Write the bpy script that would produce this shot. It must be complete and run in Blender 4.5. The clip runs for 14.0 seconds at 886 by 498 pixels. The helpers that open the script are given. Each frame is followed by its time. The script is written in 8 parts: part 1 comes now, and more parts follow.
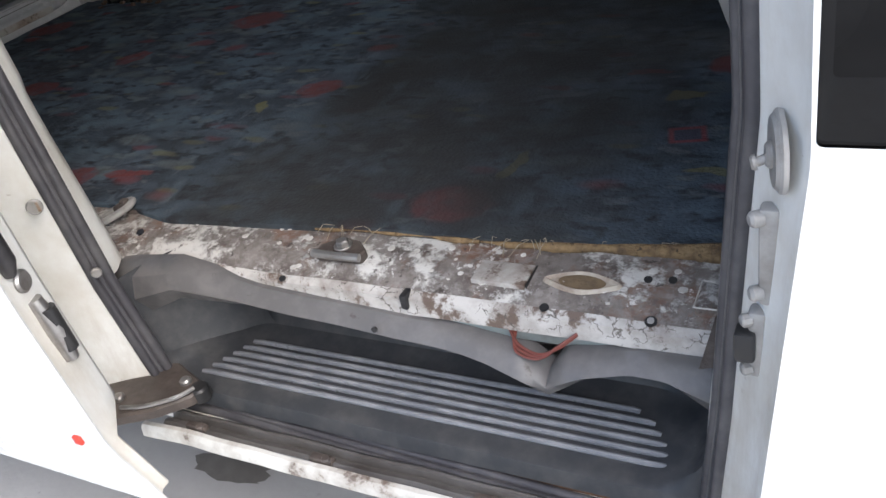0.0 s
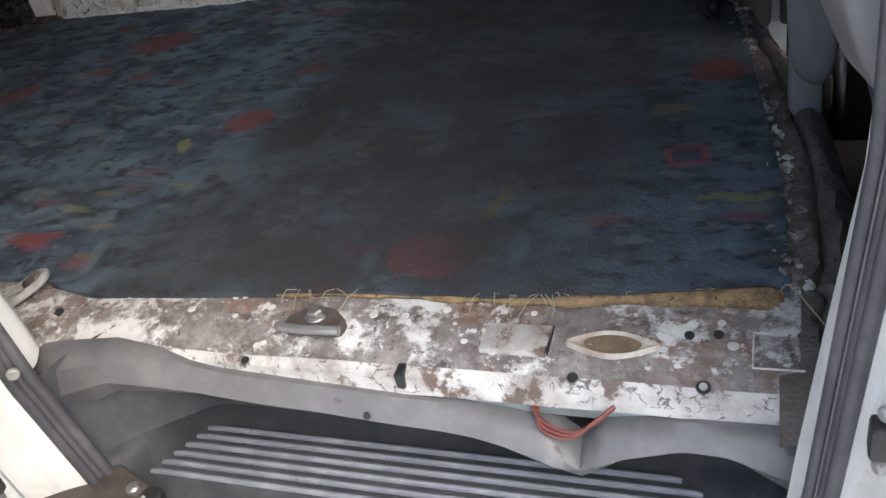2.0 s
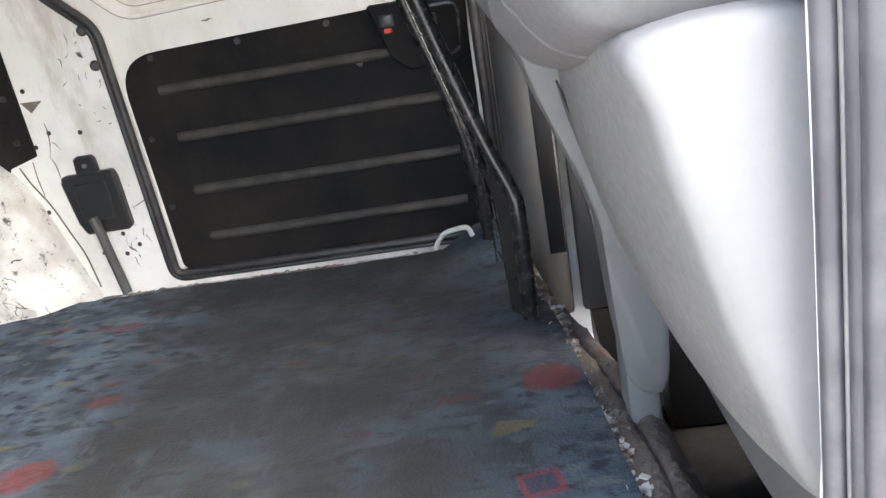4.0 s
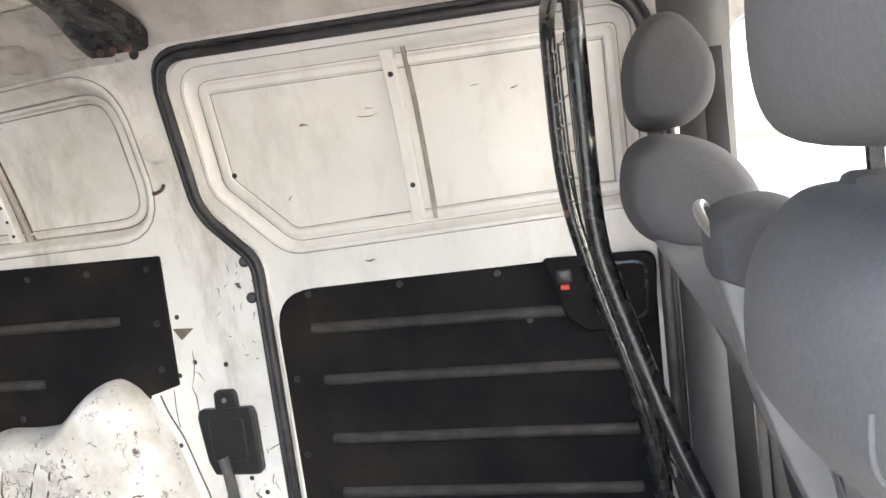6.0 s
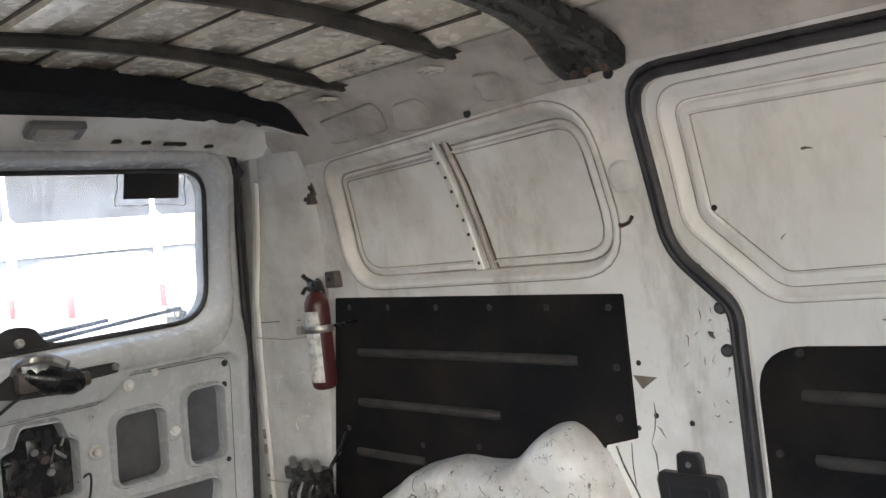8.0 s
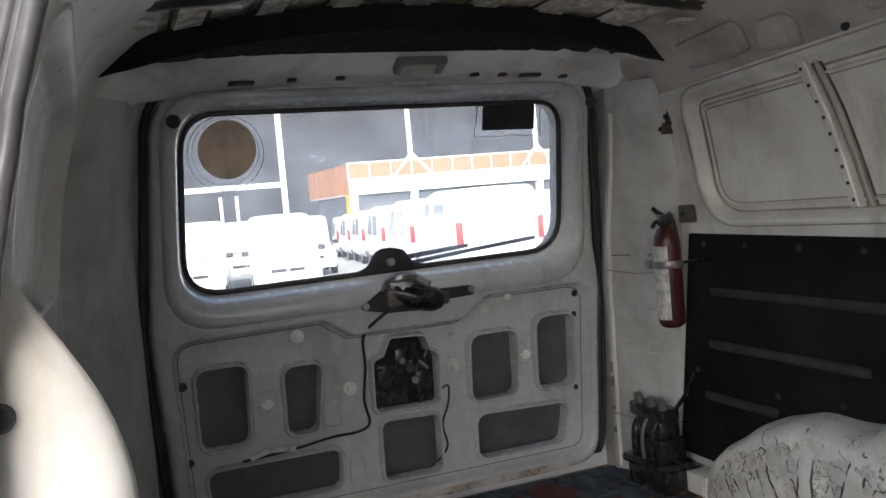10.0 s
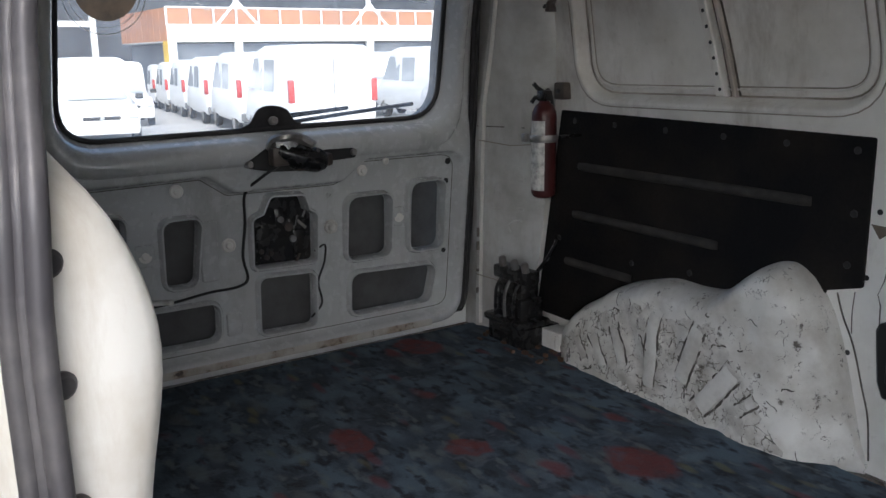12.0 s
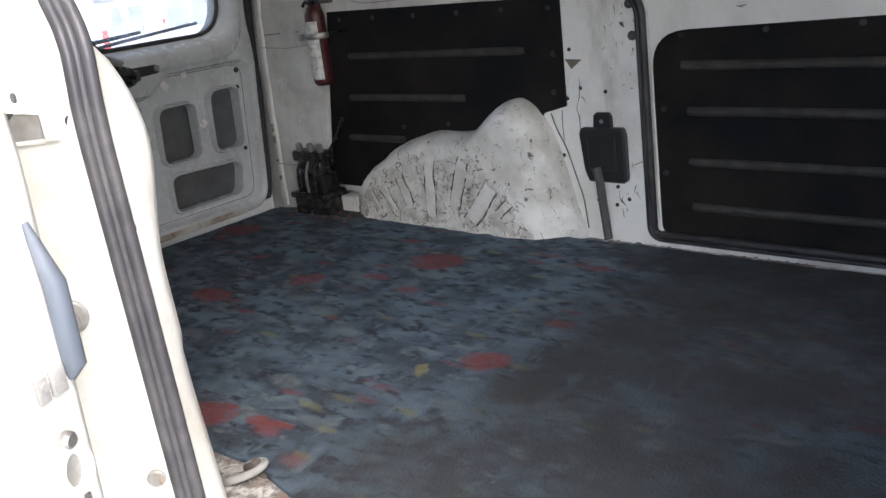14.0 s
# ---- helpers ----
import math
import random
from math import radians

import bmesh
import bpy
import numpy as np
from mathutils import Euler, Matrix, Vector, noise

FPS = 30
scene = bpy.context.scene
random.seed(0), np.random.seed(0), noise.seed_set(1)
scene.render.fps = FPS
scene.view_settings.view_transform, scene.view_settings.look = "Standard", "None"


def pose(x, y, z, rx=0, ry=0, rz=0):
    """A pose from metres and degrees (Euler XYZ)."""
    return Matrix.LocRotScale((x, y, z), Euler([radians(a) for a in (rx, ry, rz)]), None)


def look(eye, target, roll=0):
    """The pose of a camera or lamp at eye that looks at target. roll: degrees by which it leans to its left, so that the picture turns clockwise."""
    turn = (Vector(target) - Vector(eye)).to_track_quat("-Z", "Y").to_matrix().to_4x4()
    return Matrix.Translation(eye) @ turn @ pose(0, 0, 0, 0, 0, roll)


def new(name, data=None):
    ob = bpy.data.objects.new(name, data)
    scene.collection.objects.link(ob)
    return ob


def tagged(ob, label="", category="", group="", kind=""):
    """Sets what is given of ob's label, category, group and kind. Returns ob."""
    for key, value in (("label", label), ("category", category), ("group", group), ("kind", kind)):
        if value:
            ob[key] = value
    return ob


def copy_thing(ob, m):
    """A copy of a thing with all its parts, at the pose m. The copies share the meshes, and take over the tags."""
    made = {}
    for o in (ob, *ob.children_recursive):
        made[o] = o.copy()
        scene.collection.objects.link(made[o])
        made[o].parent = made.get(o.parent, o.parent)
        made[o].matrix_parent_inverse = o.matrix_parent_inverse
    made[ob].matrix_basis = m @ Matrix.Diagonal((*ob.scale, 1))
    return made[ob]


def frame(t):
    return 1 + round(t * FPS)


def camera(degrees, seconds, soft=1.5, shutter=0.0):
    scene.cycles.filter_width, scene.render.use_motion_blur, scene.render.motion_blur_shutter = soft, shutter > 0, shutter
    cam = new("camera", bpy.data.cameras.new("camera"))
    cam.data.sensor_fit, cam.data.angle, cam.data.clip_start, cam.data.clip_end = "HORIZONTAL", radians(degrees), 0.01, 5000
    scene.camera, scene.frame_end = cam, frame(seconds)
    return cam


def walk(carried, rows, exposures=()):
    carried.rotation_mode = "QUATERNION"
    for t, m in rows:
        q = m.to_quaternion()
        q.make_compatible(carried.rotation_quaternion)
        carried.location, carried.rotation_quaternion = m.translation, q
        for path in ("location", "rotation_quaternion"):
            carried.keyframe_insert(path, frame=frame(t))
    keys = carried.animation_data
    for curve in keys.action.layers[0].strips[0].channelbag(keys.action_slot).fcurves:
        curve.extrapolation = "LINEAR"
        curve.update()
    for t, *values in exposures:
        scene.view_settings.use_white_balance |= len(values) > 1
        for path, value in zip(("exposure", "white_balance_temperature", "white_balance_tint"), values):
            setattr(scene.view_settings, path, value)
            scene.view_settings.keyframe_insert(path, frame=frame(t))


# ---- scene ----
cam = camera(55.0, 14.0)
PATH = [
    (0, (0.639, -0.549, 1.337), (-0.284, 0.854, 0.25), -13.7),
    (0.5, (0.636, -0.551, 1.34), (-0.291, 0.856, 0.263), -13.8),
    (1, (0.599, -0.546, 1.345), (-0.308, 0.89, 0.289), -13.9),
    (1.5, (0.509, -0.483, 1.334), (-0.31, 0.994, 0.263), -12.6),
    (2, (0.438, -0.407, 1.326), (-0.277, 1.076, 0.19), -14.1),
    (2.5, (0.373, -0.356, 1.339), (-0.137, 1.217, 0.214), -13.2),
    (3, (0.282, -0.349, 1.387), (0.057, 1.333, 0.329), -11.3),
    (3.2, (0.31, -0.338, 1.386), (0.12, 1.382, 0.383), -11.7),
    (5.3, (0.375, -0.068, 1.366), (-0.013, 1.868, 1.048), -7.9),
    (5.5, (0.358, -0.05, 1.409), (-0.056, 1.884, 1.111), -7.7),
    (6, (0.305, 0.024, 1.433), (-0.213, 1.947, 1.254), -6.9),
    (6.5, (0.219, 0.055, 1.435), (-0.407, 1.949, 1.293), -7.0),
    (7, (0.181, 0.142, 1.477), (-0.717, 1.925, 1.351), -8.5),
    (7.2, (0.177, 0.154, 1.471), (-0.82, 1.886, 1.394), -7.6),
    (7.5, (0.158, 0.197, 1.474), (-0.976, 1.843, 1.408), -6.6),
    (8, (0.121, 0.213, 1.495), (-1.255, 1.663, 1.447), -6.0),
    (8.5, (0.119, 0.212, 1.485), (-1.44, 1.465, 1.533), -5.6),
    (8.9, (0.124, 0.272, 1.486), (-1.584, 1.313, 1.527), -7.2),
    (9, (0.119, 0.263, 1.482), (-1.614, 1.261, 1.541), -7.7),
    (9.2, (0.126, 0.302, 1.475), (-1.658, 1.204, 1.537), -7.5),
    (11.3, (0.123, 0.271, 1.481), (-1.701, 1.016, 1.134), -3.1),
    (11.5, (0.112, 0.242, 1.479), (-1.674, 1.053, 1.088), -2.1),
    (12, (0.108, 0.123, 1.496), (-1.531, 1.178, 1.045), -0.8),
    (12.5, (0.162, 0.07, 1.485), (-1.41, 1.226, 1.047), -1.0),
    (13, (0.296, -0.041, 1.462), (-1.238, 1.153, 0.995), -3.3),
    (13.5, (0.415, -0.152, 1.435), (-1.034, 1.083, 0.823), -5.5),
    (14, (0.489, -0.351, 1.433), (-0.771, 1.07, 0.807), -6.8),
]
walk(cam, [(t, look(eye, target, roll)) for t, eye, target, roll in PATH], [(0, 1.1, 6250, 10), (1.5, 1.35, 6300, 10), (2.5, 1.95, 6550, 10), (3.2, 2.9, 6750, 10), (5.3, 3.6, 6850, 10), (6, 3.65, 6850, 10), (7, 3.1, 6850, 10), (7.5, 3.2, 6850, 10), (8, 2.85, 6750, 10), (9, 2.75, 6650, 10), (11.3, 0.85, 6250, 10), (12, 1.5, 6200, 10), (12.5, 1.6, 6200, 10), (13.2, 1.8, 6200, 10), (14, 2.2, 6250, 10)])
SKY, SUN = 0.15, 1.9

# ---------------------------------------------------------------- light
world = bpy.data.worlds.new("world")
scene.world = world
world.use_nodes = True
_n = world.node_tree.nodes
_sky = _n.new("ShaderNodeTexSky")
_sky.sky_type = "NISHITA"
_sky.sun_disc = False
_sky.sun_elevation = radians(48)
_sky.sun_rotation = radians(114)
_sky.air_density, _sky.dust_density, _sky.ozone_density = 1.0, 3.0, 1.0
world.node_tree.links.new(_sky.outputs[0], _n["Background"].inputs[0])
_n["Background"].inputs[1].default_value = SKY
sun = new("sun", bpy.data.lights.new("sun", "SUN"))
sun.data.energy, sun.data.angle, sun.data.color = SUN, radians(100), (1.0, 0.98, 0.95)
sun.matrix_world = look((0, 0, 0), (-0.62, 0.27, -0.74))

F = 0.62          # cargo floor above the ground
CY = 0.98         # middle of the van, across


# ---------------------------------------------------------------- materials
def material(name, base, rough=0.5, metal=0.0, second=None, scale=6.0, amount=0.5, bump=0.0, bump_scale=40.0, spots=None, spot_scale=25.0, spot_at=0.62, coat=0.0, runs=None, spec=0.5):
    """Two scales of variation: broad stains between base and second, fine grain in the roughness and relief, and small spots of a third colour."""
    m = bpy.data.materials.new(name)
    m.use_nodes = True
    nt = m.node_tree
    n, l = nt.nodes, nt.links
    b = n["Principled BSDF"]
    b.inputs["Roughness"].default_value = rough
    b.inputs["Metallic"].default_value = metal
    b.inputs["Specular IOR Level"].default_value = spec
    if coat:
        b.inputs["Coat Weight"].default_value = coat
    co = n.new("ShaderNodeTexCoord")
    broad = n.new("ShaderNodeTexNoise")
    broad.inputs["Scale"].default_value, broad.inputs["Detail"].default_value, broad.inputs["Roughness"].default_value = scale, 6, 0.62
    l.new(co.outputs["Object"], broad.inputs["Vector"])
    ramp = n.new("ShaderNodeMapRange")
    ramp.inputs[1].default_value, ramp.inputs[2].default_value = 0.42, 0.68
    ramp.inputs[4].default_value = amount
    l.new(broad.outputs["Fac"], ramp.inputs[0])
    mix = n.new("ShaderNodeMix")
    mix.data_type = "RGBA"
    second = second or tuple(c * 0.72 for c in base)
    mix.inputs[6].default_value, mix.inputs[7].default_value = (*base, 1), (*second, 1)
    l.new(ramp.outputs[0], mix.inputs[0])
    colour = mix.outputs[2]
    fine = n.new("ShaderNodeTexNoise")
    fine.inputs["Scale"].default_value, fine.inputs["Detail"].default_value = bump_scale, 5
    l.new(co.outputs["Object"], fine.inputs["Vector"])
    if spots:
        sp = n.new("ShaderNodeTexNoise")
        sp.inputs["Scale"].default_value, sp.inputs["Detail"].default_value, sp.inputs["Roughness"].default_value = spot_scale, 8, 0.7
        l.new(co.outputs["Object"], sp.inputs["Vector"])
        sr = n.new("ShaderNodeMapRange")
        sr.inputs[1].default_value, sr.inputs[2].default_value = spot_at, spot_at + 0.06
        l.new(sp.outputs["Fac"], sr.inputs[0])
        m2 = n.new("ShaderNodeMix")
        m2.data_type = "RGBA"
        m2.inputs[7].default_value = (*spots, 1)
        l.new(sr.outputs[0], m2.inputs[0])
        l.new(colour, m2.inputs[6])
        colour = m2.outputs[2]
    if runs:
        tint, share, tall = runs
        mp = n.new("ShaderNodeMapping")
        mp.inputs["Scale"].default_value = (7, 7, 7 * tall)
        l.new(co.outputs["Object"], mp.inputs[0])
        rn = n.new("ShaderNodeTexNoise")
        rn.inputs["Scale"].default_value, rn.inputs["Detail"].default_value, rn.inputs["Roughness"].default_value = 1.0, 10, 0.72
        l.new(mp.outputs[0], rn.inputs["Vector"])
        rm = n.new("ShaderNodeMapRange")
        rm.inputs[1].default_value, rm.inputs[2].default_value, rm.inputs[4].default_value = 0.50, 0.74, share
        l.new(rn.outputs["Fac"], rm.inputs[0])
        m3 = n.new("ShaderNodeMix")
        m3.data_type = "RGBA"
        m3.inputs[7].default_value = (*tint, 1)
        l.new(rm.outputs[0], m3.inputs[0])
        l.new(colour, m3.inputs[6])
        colour = m3.outputs[2]
    l.new(colour, b.inputs["Base Color"])
    rr = n.new("ShaderNodeMapRange")
    rr.inputs[1].default_value, rr.inputs[2].default_value = 0.3, 0.7
    rr.inputs[3].default_value, rr.inputs[4].default_value = max(rough - 0.1, 0.04), min(rough + 0.12, 1)
    l.new(fine.outputs["Fac"], rr.inputs[0])
    l.new(rr.outputs[0], b.inputs["Roughness"])
    if bump:
        bp = n.new("ShaderNodeBump")
        bp.inputs["Strength"].default_value, bp.inputs["Distance"].default_value = bump, 0.004
        l.new(fine.outputs["Fac"], bp.inputs["Height"])
        l.new(bp.outputs[0], b.inputs["Normal"])
    return m


def crackle(m, scale, width, share, tint=(0.075, 0.062, 0.050), stretch=(1, 1, 1)):
    """Adds a broken net of dirty cracks in the paint, with a little relief."""
    n, l = m.node_tree.nodes, m.node_tree.links
    b = n["Principled BSDF"]
    base = b.inputs["Base Color"].links[0].from_socket
    co = n.new("ShaderNodeTexCoord").outputs["Object"]
    warp = n.new("ShaderNodeTexNoise")
    warp.inputs["Scale"].default_value, warp.inputs["Detail"].default_value = scale * 1.6, 4
    l.new(co, warp.inputs["Vector"])
    push = n.new("ShaderNodeVectorMath")
    push.operation = "MULTIPLY_ADD"
    push.inputs[1].default_value = (1.1 / scale, 1.1 / scale, 1.1 / scale)
    l.new(warp.outputs["Color"], push.inputs[0])
    l.new(co, push.inputs[2])
    mp = n.new("ShaderNodeMapping")
    mp.inputs["Scale"].default_value = stretch
    l.new(push.outputs[0], mp.inputs[0])
    vo = n.new("ShaderNodeTexVoronoi")
    vo.feature = "DISTANCE_TO_EDGE"
    vo.inputs["Scale"].default_value = scale
    l.new(mp.outputs[0], vo.inputs["Vector"])
    patch = n.new("ShaderNodeTexNoise")
    patch.inputs["Scale"].default_value, patch.inputs["Detail"].default_value, patch.inputs["Roughness"].default_value = scale * 0.55, 5, 0.65
    l.new(co, patch.inputs["Vector"])
    reach = n.new("ShaderNodeMapRange")
    reach.inputs[1].default_value, reach.inputs[2].default_value, reach.inputs[4].default_value = 0.62 - share * 0.3, 0.72 - share * 0.2, width
    l.new(patch.outputs["Fac"], reach.inputs[0])
    line = n.new("ShaderNodeMath")
    line.operation = "LESS_THAN"
    l.new(vo.outputs["Distance"], line.inputs[0])
    l.new(reach.outputs[0], line.inputs[1])
    soft = n.new("ShaderNodeMath")
    soft.operation = "MULTIPLY"
    soft.inputs[1].default_value = 0.85
    l.new(line.outputs[0], soft.inputs[0])
    mx = n.new("ShaderNodeMix")
    mx.data_type = "RGBA"
    mx.inputs[7].default_value = (*tint, 1)
    l.new(soft.outputs[0], mx.inputs[0])
    l.new(base, mx.inputs[6])
    l.new(mx.outputs[2], b.inputs["Base Color"])
    return m


INNER = material("aged white paint", (0.80, 0.78, 0.74), 0.36, second=(0.48, 0.44, 0.385), scale=2.6, amount=0.85, bump=0.05, bump_scale=60, spots=(0.16, 0.12, 0.09), spot_scale=14, spot_at=0.70, runs=((0.30, 0.25, 0.20), 0.75, 0.3))
INNER_CLEAN = material("inner white panel", (0.82, 0.80, 0.76), 0.4, second=(0.70, 0.67, 0.62), scale=2.5, amount=0.7, bump=0.03, runs=((0.48, 0.43, 0.37), 0.6, 0.3))
ROOF = material("dirty roof paint", (0.80, 0.745, 0.64), 0.24, second=(0.40, 0.34, 0.26), scale=3.2, amount=0.9, bump=0.08, spots=(0.10, 0.08, 0.06), spot_scale=9, spot_at=0.62)
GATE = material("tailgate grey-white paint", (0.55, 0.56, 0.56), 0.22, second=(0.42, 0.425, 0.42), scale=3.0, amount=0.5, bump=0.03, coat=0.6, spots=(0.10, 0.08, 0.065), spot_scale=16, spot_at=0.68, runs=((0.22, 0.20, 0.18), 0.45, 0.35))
OUTER = material("white body paint", (0.80, 0.80, 0.78), 0.22, second=(0.74, 0.74, 0.71), scale=2.0, amount=0.5, coat=0.4)
JAMB = material("grimy white jamb paint", (0.80, 0.80, 0.765), 0.4, second=(0.60, 0.56, 0.48), scale=7.0, amount=0.75, bump=0.05, spots=(0.30, 0.23, 0.17), spot_scale=13, spot_at=0.66, runs=((0.42, 0.36, 0.28), 0.6, 0.25))
BOARD = material("black hardboard", (0.009, 0.009, 0.010), 0.72, second=(0.024, 0.020, 0.017), scale=4.0, amount=0.9, bump=0.06, bump_scale=120, spots=(0.06, 0.06, 0.06), spot_scale=60, spot_at=0.72, spec=0.12)
# Ribs paler than the board: scuffs, plus their highlight put into the colour.
BOARD_WORN_LIT = material("scuffed rib with painted highlight", (0.036, 0.034, 0.032), 0.6, second=(0.070, 0.064, 0.058), scale=20.0, amount=0.9, bump=0.1, spec=0.2)
RUBBER = material("black rubber seal", (0.020, 0.019, 0.021), 0.42, second=(0.055, 0.052, 0.052), scale=16.0, amount=0.8, bump=0.1, bump_scale=90)
WORN_RUBBER = material("scuffed rubber seal", (0.052, 0.050, 0.056), 0.42, second=(0.11, 0.106, 0.108), scale=14.0, amount=0.8, bump=0.1, bump_scale=70)
TREAD = material("worn grey step plastic", (0.036, 0.038, 0.042), 0.44, second=(0.085, 0.082, 0.08), scale=24.0, amount=0.6, bump=0.12, bump_scale=70, spots=(0.22, 0.21, 0.20), spot_scale=40, spot_at=0.70)
LINER = material("faded grey plastic liner", (0.115, 0.11, 0.108), 0.40, second=(0.17, 0.16, 0.155), scale=22.0, amount=0.7, bump=0.14, bump_scale=45, spots=(0.07, 0.06, 0.055), spot_scale=26, spot_at=0.64)


def rust_material():
    """Sill metal: grey-brown primer, rust blooms, torn white paint in patches and flecks, dark pits."""
    m = bpy.data.materials.new("rusty flaking sill")
    m.use_nodes = True
    n, l = m.node_tree.nodes, m.node_tree.links
    b = n["Principled BSDF"]
    b.inputs["Roughness"].default_value = 0.6
    co = n.new("ShaderNodeTexCoord").outputs["Object"]

    def mask(scale, lo, hi, rough=0.7, top=1.0, offset=0.0):
        mp = n.new("ShaderNodeMapping")
        mp.inputs["Location"].default_value = (offset, offset * 2, 0)
        l.new(co, mp.inputs[0])
        t = n.new("ShaderNodeTexNoise")
        t.inputs["Scale"].default_value, t.inputs["Detail"].default_value, t.inputs["Roughness"].default_value = scale, 10, rough
        l.new(mp.outputs[0], t.inputs["Vector"])
        r = n.new("ShaderNodeMapRange")
        r.inputs[1].default_value, r.inputs[2].default_value, r.inputs[4].default_value = lo, hi, top
        l.new(t.outputs["Fac"], r.inputs[0])
        return r.outputs[0]

    def over(colour, fac, tint):
        x = n.new("ShaderNodeMix")
        x.data_type = "RGBA"
        l.new(fac, x.inputs[0])
        if isinstance(colour, tuple):
            x.inputs[6].default_value = (*colour, 1)
        else:
            l.new(colour, x.inputs[6])
        x.inputs[7].default_value = (*tint, 1)
        return x.outputs[2]

    white = mask(9, 0.515, 0.575, 0.74)
    c = over((0.20, 0.178, 0.160), mask(14, 0.42, 0.60, 0.7, 0.95, 3.0), (0.090, 0.072, 0.062))
    c = over(c, mask(7, 0.52, 0.62, 0.75, 0.75, 7.0), (0.17, 0.078, 0.042))
    c = over(c, mask(45, 0.50, 0.60, 0.65, 0.5, 1.0), (0.30, 0.28, 0.26))
    c = over(c, white, (0.56, 0.545, 0.51))
    c = over(c, mask(32, 0.60, 0.64, 0.7, 0.9, 5.0), (0.62, 0.60, 0.565))
    c = over(c, mask(22, 0.57, 0.66, 0.8, 0.75, 11.0), (0.085, 0.062, 0.050))
    c = over(c, mask(70, 0.62, 0.68, 0.6, 0.9, 9.0), (0.05, 0.038, 0.030))
    l.new(c, b.inputs["Base Color"])
    bp = n.new("ShaderNodeBump")
    bp.inputs["Strength"].default_value, bp.inputs["Distance"].default_value = 0.6, 0.003
    l.new(white, bp.inputs["Height"])
    bp2 = n.new("ShaderNodeBump")
    bp2.inputs["Strength"].default_value, bp2.inputs["Distance"].default_value = 0.5, 0.002
    l.new(mask(80, 0.2, 0.8), bp2.inputs["Height"])
    l.new(bp.outputs[0], bp2.inputs["Normal"])
    l.new(bp2.outputs[0], b.inputs["Normal"])
    return m


RUST = rust_material()
GREASE = material("greasy dark brown metal", (0.060, 0.048, 0.042), 0.5, second=(0.13, 0.105, 0.09), scale=16.0, amount=0.8, bump=0.3, bump_scale=60, spots=(0.24, 0.22, 0.20), spot_scale=30, spot_at=0.68)
RUST_DARK = material("brown rust", (0.085, 0.05, 0.035), 0.7, second=(0.20, 0.10, 0.05), scale=14.0, amount=0.8, bump=0.3, bump_scale=70, spots=(0.35, 0.32, 0.28), spot_scale=30, spot_at=0.66)
STEEL = material("dull zinc steel", (0.42, 0.41, 0.40), 0.38, metal=0.85, second=(0.20, 0.17, 0.14), scale=20.0, amount=0.7, bump=0.1)
ZINC = material("weathered zinc fitting", (0.36, 0.35, 0.335), 0.45, metal=0.2, second=(0.21, 0.195, 0.175), scale=26.0, amount=0.8, bump=0.15)
DARK_METAL = material("black painted metal", (0.014, 0.014, 0.015), 0.24, second=(0.03, 0.028, 0.026), scale=12.0, amount=0.7, bump=0.05)
BLACK_PLASTIC = material("black plastic", (0.018, 0.018, 0.019), 0.4, second=(0.032, 0.031, 0.03), scale=10.0, amount=0.6)
SEAT_LIGHT = material("light grey seat fabric", (0.088, 0.087, 0.088), 0.85, second=(0.066, 0.065, 0.065), scale=5.0, amount=0.6, bump=0.10, bump_scale=260)
SEAT_VINYL = material("pale grey vinyl", (0.16, 0.158, 0.155), 0.55, second=(0.12, 0.118, 0.115), scale=6.0, amount=0.7, bump=0.1, bump_scale=120)
SEAT_DARK = material("dark grey seat fabric", (0.058, 0.057, 0.060), 0.9, second=(0.042, 0.041, 0.043), scale=7.0, amount=0.6, bump=0.25, bump_scale=260)
FLOOR_DARK = material("dirty dark floor mat", (0.010, 0.010, 0.010), 0.9, second=(0.020, 0.018, 0.016), scale=8.0, amount=0.7, bump=0.2)
HUMP = material("grey felt over the floor edge", (0.090, 0.073, 0.062), 0.95, second=(0.165, 0.138, 0.118), scale=18.0, amount=0.8, bump=1.0, bump_scale=130, spots=(0.045, 0.035, 0.028), spot_scale=40, spot_at=0.60)
CONCRETE = material("stained concrete", (0.40, 0.39, 0.375), 0.85, second=(0.30, 0.29, 0.28), scale=1.6, amount=0.8, bump=0.2, bump_scale=60, spots=(0.2, 0.19, 0.18), spot_scale=6, spot_at=0.64)
TAN = material("frayed tan backing", (0.25, 0.165, 0.080), 0.95, second=(0.075, 0.048, 0.028), scale=45.0, amount=0.9, bump=1.0, bump_scale=160, spots=(0.05, 0.035, 0.022), spot_scale=60, spot_at=0.58)
RED_PAINT = material("red cylinder paint", (0.058, 0.009, 0.009), 0.4, second=(0.04, 0.015, 0.015), scale=20, amount=0.6)
LABEL = material("worn paper label", (0.62, 0.60, 0.56), 0.6, second=(0.35, 0.32, 0.28), scale=40, amount=0.8)
COPPER = material("red insulated wire", (0.17, 0.045, 0.032), 0.45, second=(0.10, 0.04, 0.03), scale=60, amount=0.7)


